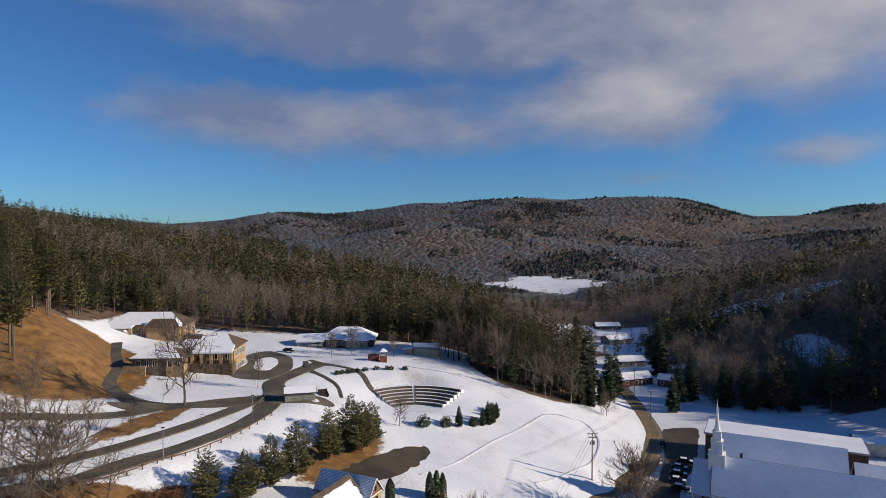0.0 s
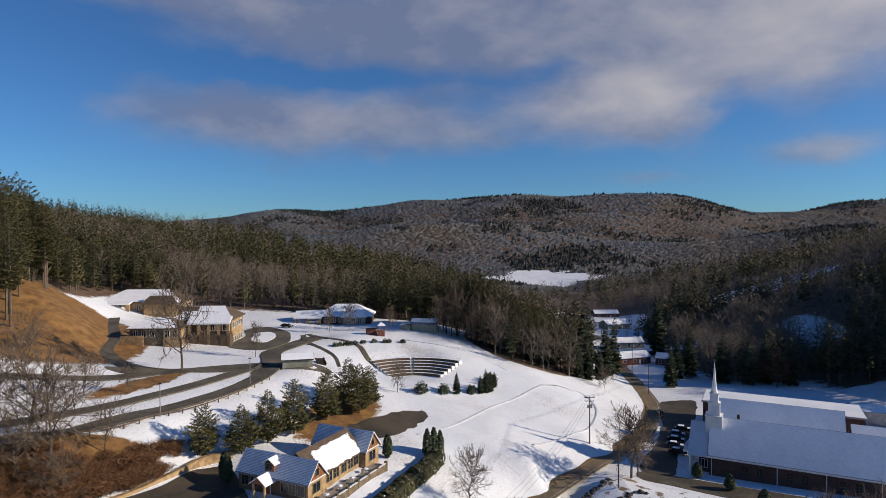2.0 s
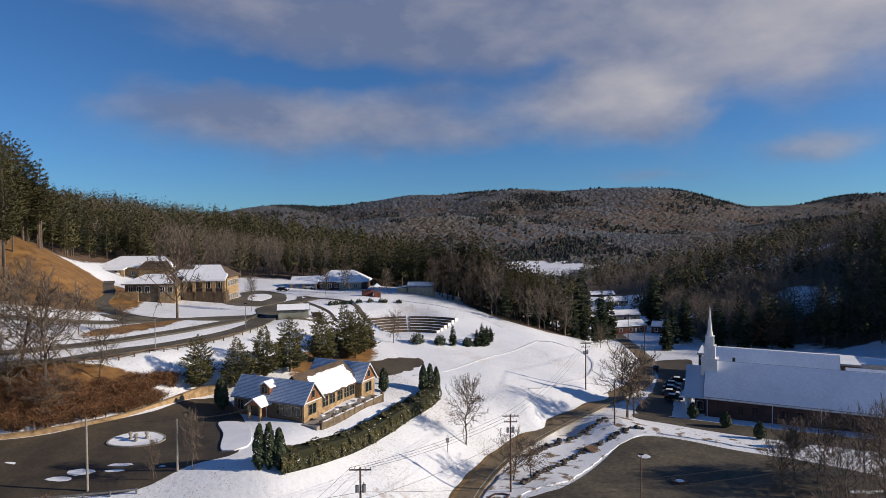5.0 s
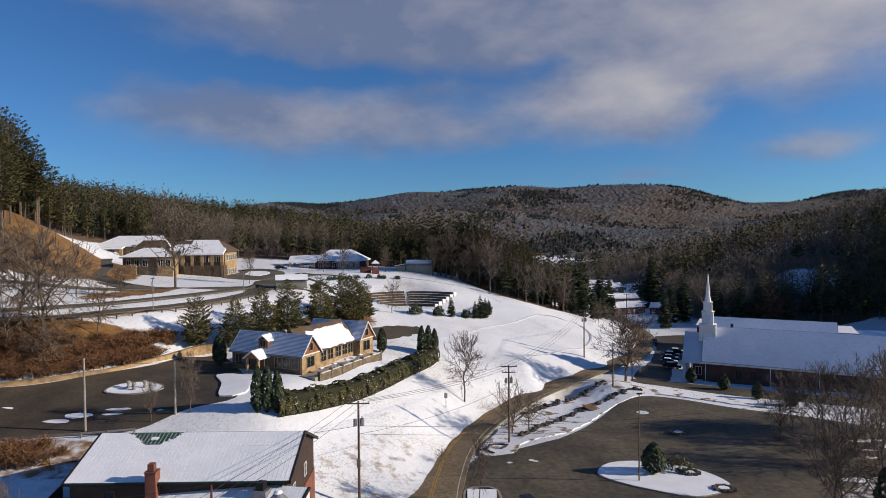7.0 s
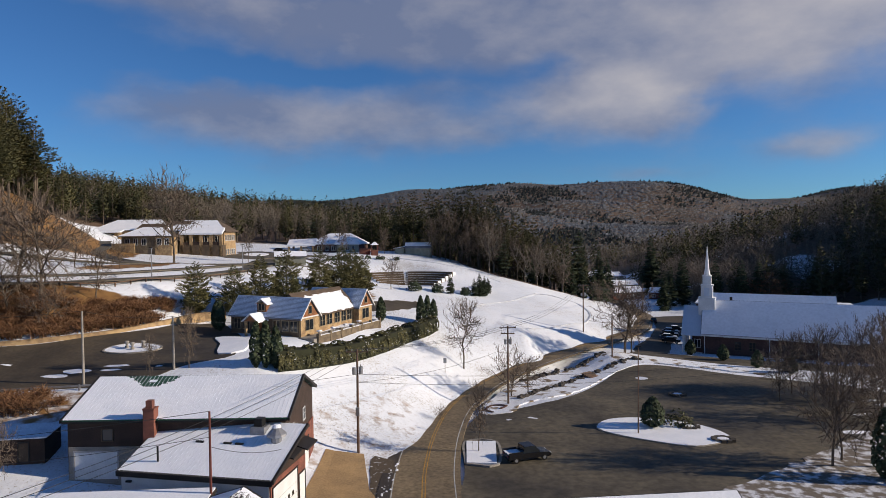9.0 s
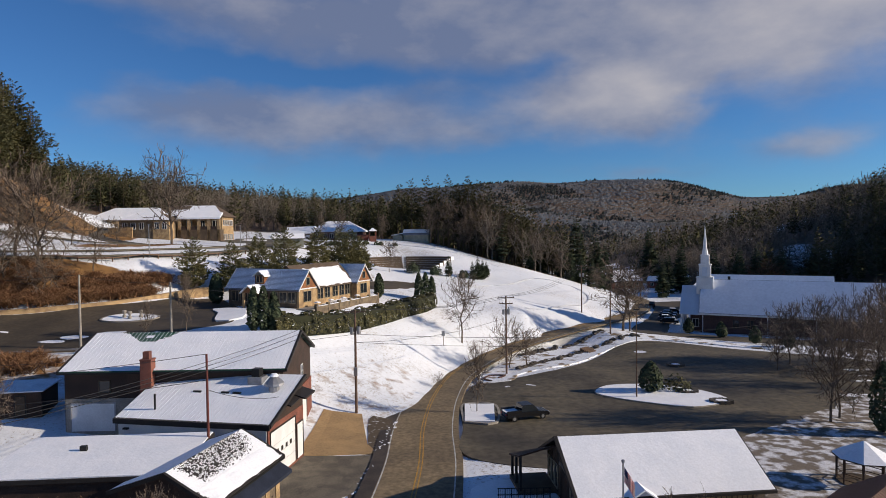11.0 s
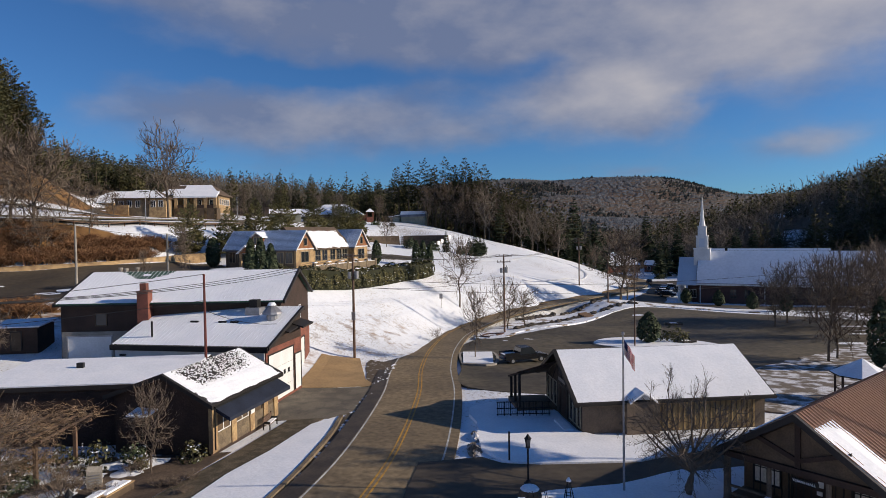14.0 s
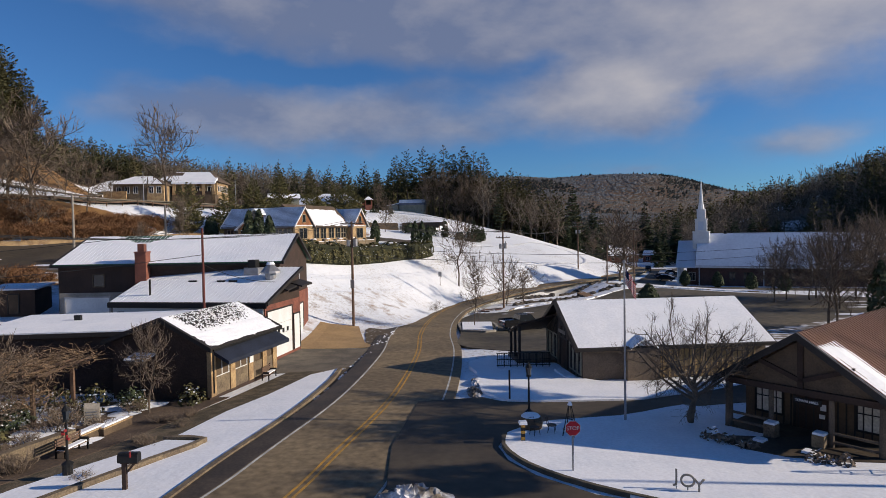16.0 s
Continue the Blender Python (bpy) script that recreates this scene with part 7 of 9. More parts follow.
bm = solid(bmesh.new(), [(-0.2, -0.18, 1.18), (-0.2, 0.18, 1.18), (-0.2, 0.18, 1.45), (-0.2, 0.1, 1.55), (-0.2, -0.1, 1.55), (-0.2, -0.18, 1.45)],
           [(0.6, -0.18, 1.18), (0.6, 0.18, 1.18), (0.6, 0.18, 1.45), (0.6, 0.1, 1.55), (0.6, -0.1, 1.55), (0.6, -0.18, 1.45)])
mb = part("box", bm, M_DARK, o)
part("flag", box(0.3, 0.36, -0.21, -0.18, 1.4, 1.65), M_RED, mb)

M_STOPRED = shader("stop_sign_red", (0.50, 0.02, 0.035), 0.4, scale=0.8, fine=0.03)
o = thing("stop_sign", 6.05, 24.25, ground(6.05, 24.25) + 0.1, 0, "red eight-sided stop sign on a steel post", "stop sign")
part("post", box(-0.035, 0.035, -0.02, 0.03, -0.4, 2.15), M_METAL, o)


def octagon(r, y0, y1, z):
    ring = [(r * math.cos(radians(22.5 + 45 * k)), r * math.sin(radians(22.5 + 45 * k))) for k in range(8)]
    return solid(bmesh.new(), [(u, y0, z + v) for u, v in ring], [(u, y1, z + v) for u, v in ring])


plate = part("plate", octagon(0.34, -0.045, -0.025, 1.83), M_WHITE, o, "white rim of the sign plate")
part("face", octagon(0.315, -0.052, -0.044, 1.83), M_STOPRED, plate)
lettering(plate, "STOP", 0.221, (0, -0.056, 1.83), 0, M_WHITE, depth=0.003)

o = thing("joy_letters", 9.9, 22.1, ground(9.9, 22.1) + 0.12, -8, "free-standing grey letters spelling JOY in the snow", "sign letters")
for k, (ch, dz) in enumerate((("J", 0.12), ("O", -0.02), ("Y", -0.14))):
    lettering(o, ch, 0.72, (-0.4 + 0.38 * k, -0.12 * k, 0.40 + dz), -12, M_CONCRETE, "letter", 0.03)
    part("stake", box(-0.42 + 0.38 * k, -0.38 + 0.38 * k, -0.12 * k - 0.02, -0.12 * k + 0.02, -0.3, 0.15), M_METAL, o)

# flagpole with a limp flag
o = thing("flagpole", 10.5, 31.3, ground(10.5, 31.3) + 0.05, 0, "tall grey flagpole with a limp striped flag", "flagpole")
part("pole", tube([(0, 0, -0.4), (0, 0, 8.4)], [0.07, 0.045], 10), M_METAL, o)
part("ball", tube([(0, 0, 8.38), (0, 0, 8.45), (0, 0, 8.55), (0, 0, 8.6)], [0.03, 0.09, 0.09, 0.02], 10), M_METAL, o)


def flag_mesh(u0, u1, v0, v1, lift=0.0):
    bm = bmesh.new()
    n, m = 14, 4
    grid = []
    for i in range(n + 1):
        u = u0 + (u1 - u0) * i / n
        row = []
        for j in range(m + 1):
            v = v0 + (v1 - v0) * j / m
            x = 0.06 + u * 0.45
            row.append(bm.verts.new((x, 0.12 * math.sin(u * 7.5) * (0.3 + u) - lift, 8.2 - v * 0.8 - u * 0.75)))
        grid.append(row)
    for i in range(n):
        for j in range(m):
            bm.faces.new((grid[i][j], grid[i][j + 1], grid[i + 1][j + 1], grid[i + 1][j]))
    ob = bm
    bmesh.ops.solidify(ob, geom=ob.faces[:], thickness=0.008)
    return ob


M_FLAGBLUE = shader("flag_blue", (0.02, 0.03, 0.10), 0.8, scale=2)
flag = None
for k in range(13):
    s = part("flag_stripe" if k else "flag", flag_mesh(0.42 if k < 7 else 0.0, 1.25, k / 13, (k + 1) / 13), M_STOPRED if k % 2 == 0 else M_WHITE, flag or o)
    flag = flag or s
part("flag_canton", flag_mesh(0.0, 0.42, 0, 7 / 13), M_FLAGBLUE, flag)


def bench(x, y, z, turn, label):
    o = thing("bench", x, y, ground(x, y) + z, turn, label, "bench", "garden benches")
    for k in range(4):
        part("seat_slat", box(-0.85, 0.85, 0.02 + 0.12 * k, 0.11 + 0.12 * k, 0.42, 0.46), M_POLE, o)
    for k in range(3):
        part("back_slat", box(-0.85, 0.85, 0.5, 0.54, 0.56 + 0.14 * k, 0.66 + 0.14 * k), M_POLE, o)
    for s in (-0.75, 0.75):
        part("end_frame", solid(bmesh.new(), [(s - 0.03, 0, 0), (s - 0.03, 0.08, 0), (s - 0.03, 0.08, 0.4), (s - 0.03, 0.5, 0.4), (s - 0.03, 0.5, 0), (s - 0.03, 0.58, 0), (s - 0.03, 0.58, 1.0), (s - 0.03, 0.5, 1.0), (s - 0.03, 0.5, 0.64), (s - 0.03, 0, 0.64)],
                                    [(s + 0.03, 0, 0), (s + 0.03, 0.08, 0), (s + 0.03, 0.08, 0.4), (s + 0.03, 0.5, 0.4), (s + 0.03, 0.5, 0), (s + 0.03, 0.58, 0), (s + 0.03, 0.58, 1.0), (s + 0.03, 0.5, 1.0), (s + 0.03, 0.5, 0.64), (s + 0.03, 0, 0.64)]), M_DARK, o)
    snow_heap(o, -0.8, 0.8, 0.05, 0.45, 0.46, 0.05)


bench(-17.3, 29.7, 0.0, 80, "slatted garden bench with iron ends and snow on its seat")
bench(-11.9, 46.1, 0.05, 84, "slatted bench outside the shop under the awning")

# heap of cut branches on a rack: the vine-covered pergola
o = thing("pergola", -24.5, 37.4, ground(-24.5, 37.4) + 0, 0, "timber pergola overgrown with bare brown vines", "pergola")
for x in (-7.5, -3.5, 1.5):
    for y in (-2.2, 1.8):
        part("post", box(x - 0.1, x + 0.1, y - 0.1, y + 0.1, -0.5, 2.9), M_POLE, o)
for y in (-2.2, 1.8):
    part("beam", box(-9, 2.6, y - 0.07, y + 0.07, 2.9, 3.1), M_POLE, o)
for k in range(13):
    part("rafter", box(-8.6 + 0.9 * k, -8.5 + 0.9 * k, -2.9, 2.5, 3.1, 3.24), M_POLE, o)
M_VINE = shader("dry_vine", (0.25, 0.17, 0.105), 0.95, second=(0.15, 0.105, 0.07), scale=0.8, random_tint=0.4, island=True)
vr = random.Random(77)
bm = bmesh.new()


def vine_strip(p, q, r):
    side = (q - p).cross(Vector((vr.gauss(0, 1), vr.gauss(0, 1), vr.gauss(0, 1)))).normalized() * r
    bm.faces.new([bm.verts.new(v) for v in (p - side, p + side, q + side * 0.6, q - side * 0.6)])


for k in range(2600):
    hang = k % 3 == 0
    p = Vector((vr.uniform(-9.5, 3.0), vr.gauss(-2.6, 0.5) if hang else vr.uniform(-3.2, 3.0), vr.uniform(1.6, 3.5) if hang else 3.1 + abs(vr.gauss(0, 0.32))))
    for _ in range(3):
        q = p + Vector((vr.gauss(0, 0.3), vr.gauss(0, 0.3), vr.gauss(-0.22 if hang else 0.02, 0.16)))
        vine_strip(p, q, 0.014)
        p = q
vines = tagged(part("vines", bm, M_VINE, o), kind="stuff")

# garden pavilion behind the halls
o = thing("gazebo", 36.3, 49.4, ground(36.3, 49.4) + 0.1, 10, "open dark timber gazebo with a snowy eight-sided roof", "gazebo")
ring = [(math.cos(radians(45 * k)), math.sin(radians(45 * k))) for k in range(8)]
part("deck", solid(bmesh.new(), [(2.0 * u, 2.0 * v, -0.4) for u, v in ring], [(2.0 * u, 2.0 * v, 0.12) for u, v in ring]), M_BROWNBOARD, o)
part("roof", solid(bmesh.new(), [(2.35 * u, 2.35 * v, 2.2) for u, v in ring], [(0.05 * u, 0.05 * v, 3.45) for u, v in ring]), M_DARKWOOD, o)
part("snow_cover", solid(bmesh.new(), [(2.3 * u, 2.3 * v, 2.28) for u, v in ring], [(0.04 * u, 0.04 * v, 3.56) for u, v in ring]), M_SNOW, o)
for k in range(8):
    u, v = ring[k]
    p, q = ring[(k + 1) % 8]
    part("post", box(1.9 * u - 0.06, 1.9 * u + 0.06, 1.9 * v - 0.06, 1.9 * v + 0.06, 0.1, 2.25), M_DARKWOOD, o)
    if k != 5:
        for z in (0.45, 0.95):
            part("rail", tube([(1.9 * u, 1.9 * v, z), (1.9 * p, 1.9 * q, z)], [0.035, 0.035], 5), M_DARKWOOD, o)

# garden stones, marker, planters
o = thing("stone_marker", -19.6, 35.2, ground(-19.6, 35.2) + -0.05, 20, "slanted grey stone marker in the garden", "stone marker")
part("slab", solid(bmesh.new(), [(-0.4, -0.15, 0), (0.4, -0.15, 0), (0.4, 0.15, 0), (-0.4, 0.15, 0)], [(-0.4, -0.12, 1.1), (0.4, -0.12, 1.0), (0.4, 0.12, 1.25), (-0.4, 0.12, 1.35)]), M_CONCRETE, o)
for k in range(4):
    part("inscription_bar", box(-0.28, 0.28, -0.165, -0.14, 0.35 + 0.16 * k, 0.41 + 0.16 * k), M_METAL, o)
for x, y, lab in ((-17.6, 33.7, "long brown planter box with bare stems"), (-18.2, 32.3, "low stone bench with snow beside the path")):
    o = thing("planter_box", x, y, ground(x, y) + 0, 78, lab, "planter")
    part("box", box(-1.1, 1.1, -0.3, 0.3, -0.1, 0.45), M_BROWNBOARD, o)
    part("rim", box(-1.15, 1.15, -0.35, 0.35, 0.45, 0.52), M_STONE, o)
    snow_heap(o, -1.0, 1.0, -0.25, 0.25, 0.52, 0.08)
for k in range(64):
    x, y = random.uniform(-25, -18), random.uniform(31, 39.8)
    s = random.uniform(0.3, 1.0)
    o = mesh_object("snow_patch", [(x + s * math.cos(a) * random.uniform(0.7, 1.4), y + s * math.sin(a) * random.uniform(0.7, 1.4), ground(x, y) + 0.07) for a in np.linspace(0, 5.5, 9)] + [(x, y, ground(x, y) + 0.2)], [(i, (i + 1) % 9, 9) for i in range(9)], M_SNOW)
    tagged(o, "patch of snow lying on dark garden soil", "snow patch", "garden snow patches")
drape("garden_soil", [(-13.4, 40.6), (-14.6, 36), (-16.4, 30), (-19.0, 24.5), (-21.4, 20), (-34, 19.6), (-33, 33.5), (-27, 40.6), (-18, 40.6)], shader("garden_soil", (0.07, 0.05, 0.038), 0.95, second=(0.12, 0.085, 0.06), scale=0.6, fine=0.2), 0.05, 2, "dark leaf-strewn garden soil", "garden", rounded=False)

# added dark sheet over the lawn, standing in for the porch skirt
drape("porch_skirt_patch", [(13.6, 28.4), (14.3, 26.4), (15.6, 25.2), (17.6, 24.5), (20.5, 24.1), (24, 25), (22, 28), (17, 27.8)], M_SHOULDER, 0.19, 1.5, "dark patch added in place of the porch's dark skirt", "garden")
# barrel planter, tripod tuteurs, yellow post by the lawn
o = thing("barrel_planter", 5.3, 30.3, ground(5.3, 30.3) + 0.05, 0, "low timber barrel planter heaped with snow", "planter")
part("barrel", tube([(0, 0, -0.1), (0, 0, 0.35), (0, 0, 0.7)], [0.5, 0.62, 0.52], 14), M_BROWNBOARD, o)
part("snow_cap", tube([(0, 0, 0.68), (0, 0, 0.8), (0, 0, 0.86)], [0.52, 0.4, 0.1], 14), M_SNOW, o)
o = thing("marker_post", 4.6, 28.3, ground(4.6, 28.3) + 0.1, 0, "short post banded yellow and black", "post")
part("post", box(-0.09, 0.09, -0.09, 0.09, -0.3, 0.85), M_DARK, o)
for z in (0.1, 0.4, 0.7):
    part("yellow_band", box(-0.094, 0.094, -0.094, 0.094, z, z + 0.13), M_YELLOW, o)
snow_heap(o, -0.2, 0.2, -0.2, 0.2, 0.85, 0.12)


def tuteur(x, y, label, h=1.6):
    o = thing("garden_obelisk", x, y, ground(x, y) + 0.1, 15, label, "garden obelisk")
    for k in range(4):
        a = 1.5708 * k
        part("leg", tube([(0.45 * math.cos(a), 0.45 * math.sin(a), -0.2), (0.06 * math.cos(a), 0.06 * math.sin(a), h)], [0.03, 0.02], 5), M_DARK, o)
    for z in (0.4, 0.9):
        r = 0.45 * (1 - z / h) + 0.06
        ring = [(r * math.cos(1.5708 * k), r * math.sin(1.5708 * k), z) for k in range(5)]
        part("ring", tube(ring, [0.018] * 5, 4), M_DARK, o)
    part("snow_cap", tube([(0, 0, h - 0.05), (0, 0, h + 0.12)], [0.14, 0.05], 8), M_SNOW, o)


tuteur(7.0, 28.9, "black wire garden obelisk capped with snow")
tuteur(19.0, 23.1, "dark twig garden obelisk by the porch")
for k, (x, y) in enumerate(((5.3, 29.1), (6.2, 29.4))):
    o = thing("garden_chair", x, y, ground(x, y) + 0.1, 30 + 40 * k, "black wire garden chair half sunk in snow", "chair", "wire garden chairs")
    part("seat", tube([(0, 0, 0.42), (0, 0, 0.45)], [0.24, 0.24], 12), M_DARK, o)
    for a in range(4):
        part("leg", tube([(0.2 * math.cos(a * 1.57 + 0.8), 0.2 * math.sin(a * 1.57 + 0.8), 0.42), (0.28 * math.cos(a * 1.57 + 0.8), 0.28 * math.sin(a * 1.57 + 0.8), -0.1)], [0.015, 0.015], 5), M_DARK, o)
    part("backrest", tube([(-0.2, 0.2, 0.45), (-0.15, 0.27, 0.85), (0.15, 0.27, 0.85), (0.2, 0.2, 0.45)], [0.015] * 4, 5), M_DARK, o)
o = thing("road_sign", 2.0, 109.3, ground(2.0, 109.3), -20, "small grey road sign seen from behind", "road sign")
part("post", box(-0.04, 0.04, -0.03, 0.03, -0.4, 2.2), M_POLE, o)
part("plate", box(-0.3, 0.3, -0.05, -0.03, 1.6, 2.5), M_METAL, o)
o = thing("gatepost_sign", 5.0, 36.3, ground(5.0, 36.3) + 0, 0, "thin dark signpost in the lawn's edge", "post")
part("post", box(-0.05, 0.05, -0.05, 0.05, -0.3, 1.9), M_DARKWOOD, o)
for k, (x, y) in enumerate(((41, 101), (37.6, 77.4), (35.5, 83.1))):
    o = thing("tyre_planter", x, y, ground(x, y) + (0.1 if k else 0.0), 0, "ring of stones holding snow in the lot", "planter")
    for a in range(10):
        q = 0.6283 * a
        part("stone", box(1.2 * math.cos(q) - 0.3, 1.2 * math.cos(q) + 0.3, 0.9 * math.sin(q) - 0.25, 0.9 * math.sin(q) + 0.25, -0.1, 0.35), M_ROCK, o)
    part("snow_cap", tube([(0, 0, 0.05), (0, 0, 0.3)], [1.0, 0.7], 12), M_SNOW, o)
# plain stone urns on the lot island
for x, y in ((-47.6, 94.3), (-45.2, 94.6), (-46.4, 93.6)):
    o = thing("stone_urn", x, y, ground(x, y) + 0.2, 0, "small pale stone urn on the snowy island", "urn", "urns on the island")
    part("urn", tube([(0, 0, -0.1), (0, 0, 0.3), (0, 0, 0.4), (0, 0, 0.9), (0, 0, 1.1)], [0.3, 0.28, 0.12, 0.35, 0.28], 10), M_CONCRETE, o)


# ---- trees ----
def conifer_data(seed, h, r, whorls, per, low=0.12, blades=3, droop=0.15, ragged=0.35):
    """Crown of needle sprays: verts, faces. Each branch is a few folded blades."""
    rnd = random.Random(seed)
    vs, fs = [], []
    for i in range(whorls):
        f = (i + rnd.uniform(-0.3, 0.3)) / whorls
        z = h * (low + (1 - low) * f)
        reach = r * (1 - f) ** 0.75 * (1 if f > 0.12 else 0.7) + 0.15
        for k in range(per if f < 0.8 else max(3, per - 2)):
            a = rnd.uniform(0, 6.2832)
            ln = reach * rnd.uniform(1 - ragged, 1.12)
            wd = 0.36 * ln + 0.16
            ca, sa = math.cos(a), math.sin(a)
            lift = rnd.uniform(-droop, droop * 0.7) * ln
            for b in range(blades):
                s0 = 0.12 + 0.75 * b / blades + rnd.uniform(-0.05, 0.05)
                s1 = min(1.05, s0 + 1.25 / blades)
                off = rnd.uniform(-0.22, 0.22) * wd * 2
                w = wd * rnd.uniform(0.6, 1.1) * (1.15 - 0.6 * s0)
                j = len(vs)
                zz = z + lift * s0 + rnd.uniform(-0.06, 0.06) * ln
                vs.append((ca * ln * s0 - sa * off * 0.3, sa * ln * s0 + ca * off * 0.3, zz))
                vs.append((ca * ln * (s0 + s1) / 2 - sa * (off + w), sa * ln * (s0 + s1) / 2 + ca * (off + w), zz - 0.14 * w + lift * 0.2))
                vs.append((ca * ln * s1 - sa * off, sa * ln * s1 + ca * off, z + lift * s1 + 0.12 * ln * s1))
                vs.append((ca * ln * (s0 + s1) / 2 - sa * (off - w), sa * ln * (s0 + s1) / 2 + ca * (off - w), zz - 0.14 * w + lift * 0.2))
                vs.append((ca * ln * (s0 + s1) / 2 - sa * off, sa * ln * (s0 + s1) / 2 + ca * off, zz + 0.28 * w))
                fs += [(j, j + 1, j + 4), (j + 1, j + 2, j + 4), (j + 2, j + 3, j + 4), (j + 3, j, j + 4)]
    return vs, fs


def trunk_data(h, r, sides=6, bend=0.0):
    vs, fs = [], []
    n = 4
    for i in range(n):
        f = i / (n - 1)
        for k in range(sides):
            a = 6.2832 * k / sides
            rr = r * (1 - 0.93 * f)
            vs.append((math.cos(a) * rr + bend * f * f, math.sin(a) * rr, h * f - 0.5 * (i == 0)))
    for i in range(n - 1):
        for k in range(sides):
            fs.append((i * sides + k, i * sides + (k + 1) % sides, (i + 1) * sides + (k + 1) % sides, (i + 1) * sides + k))
    return vs, fs


def bare_data(seed, h, width, limbs=13, boughs=6, twigs=5, fine=3, least=0.012, clear=0.22, top=0.72, stout=1.0, first=0.3):
    """A leafless tree with a rounded crown: (trunk and limbs), (twigs), each verts and faces. width: crown radius over height."""
    rnd = random.Random(seed)
    lv, lf, tv, tf = [], [], [], []

    def tubing(pts, r0, r1, sides, out_v, out_f):
        j = len(out_v)
        n = len(pts)
        for i, p in enumerate(pts):
            way = (pts[min(i + 1, n - 1)] - pts[max(i - 1, 0)]).to_track_quat("Z", "Y")
            r = r0 + (r1 - r0) * i / (n - 1)
            for k in range(sides):
                out_v.append(tuple(p + way @ Vector((math.cos(6.2832 * k / sides) * r, math.sin(6.2832 * k / sides) * r, 0))))
        for i in range(n - 1):
            for k in range(sides if sides > 2 else 1):
                a, b = j + i * sides + k, j + i * sides + (k + 1) % sides
                out_f.append((a, b, b + sides, a + sides))

    def bow(p, q, lift, n):
        m = (p + q) / 2 + Vector((rnd.gauss(0, 0.06), rnd.gauss(0, 0.06), -lift)) * (q - p).length
        return [p * (1 - f) ** 2 + m * 2 * f * (1 - f) + q * f * f for f in [i / (n - 1) for i in range(n)]]

    mid, rx, rz = h * (clear + 1) / 2 + 0.02 * h, h * width, h * (1 - clear) / 2
    r_base = h * 0.0165 * stout
    stem = [Vector((rnd.gauss(0, 0.012) * h * i, rnd.gauss(0, 0.012) * h * i, -0.4 + (h * top + 0.4) * i / 4)) for i in range(5)]
    tubing(stem, r_base, r_base * 0.3, 7, lv, lf)
    for i in range(limbs):
        f = first + (0.98 - first) * (i + rnd.random() * 0.6) / limbs
        p = stem[int(f * 4)].lerp(stem[min(4, int(f * 4) + 1)], f * 4 % 1)
        a = 2.4 * i + rnd.uniform(-0.4, 0.4)
        el = -0.25 + 1.45 * (i + rnd.random()) / limbs
        k = rnd.uniform(0.72, 0.95)
        q = Vector((math.cos(a) * math.cos(el) * rx * k, math.sin(a) * math.cos(el) * rx * k, mid + math.sin(el) * rz * k))
        limb = bow(p, q, 0.12, 5)
        rl = r_base * (0.52 - 0.25 * f)
        tubing(limb, rl, rl * 0.3, 4, lv, lf)
        for j in range(boughs):
            g = 0.28 + 0.72 * (j + rnd.random() * 0.7) / boughs
            s = limb[min(3, int(g * 4))].lerp(limb[min(4, int(g * 4) + 1)], g * 4 % 1)
            out = Vector((s.x / rx, s.y / rx, (s.z - mid) / rz)) + Vector((rnd.gauss(0, 0.75), rnd.gauss(0, 0.75), rnd.gauss(0.25, 0.5)))
            e = s + out.normalized() * h * rnd.uniform(0.13, 0.24)
            bough = bow(s, e, 0.1, 3)
            tubing(bough, max(rl * 0.34, least * 1.5), least * 1.1, 3, lv, lf)
            for m in range(twigs):
                u = 0.2 + 0.8 * (m + rnd.random()) / twigs
                b0 = bough[0].lerp(bough[2], u)
                w = ((e - s).normalized() + Vector((rnd.gauss(0, 0.6), rnd.gauss(0, 0.6), rnd.gauss(0.2, 0.4)))).normalized()
                b1 = b0 + w * h * rnd.uniform(0.07, 0.13)
                tubing([b0, b1], least * 1.1, least * 0.7, 2, tv, tf)
                for _ in range(fine):
                    c0 = b0.lerp(b1, rnd.uniform(0.2, 1.0))
                    w2 = (w + Vector((rnd.gauss(0, 0.5), rnd.gauss(0, 0.5), rnd.gauss(0.15, 0.4)))).normalized()
                    tubing([c0, c0 + w2 * h * rnd.uniform(0.03, 0.075)], least * 0.8, least * 0.45, 2, tv, tf)
    return (lv, lf), (tv, tf)


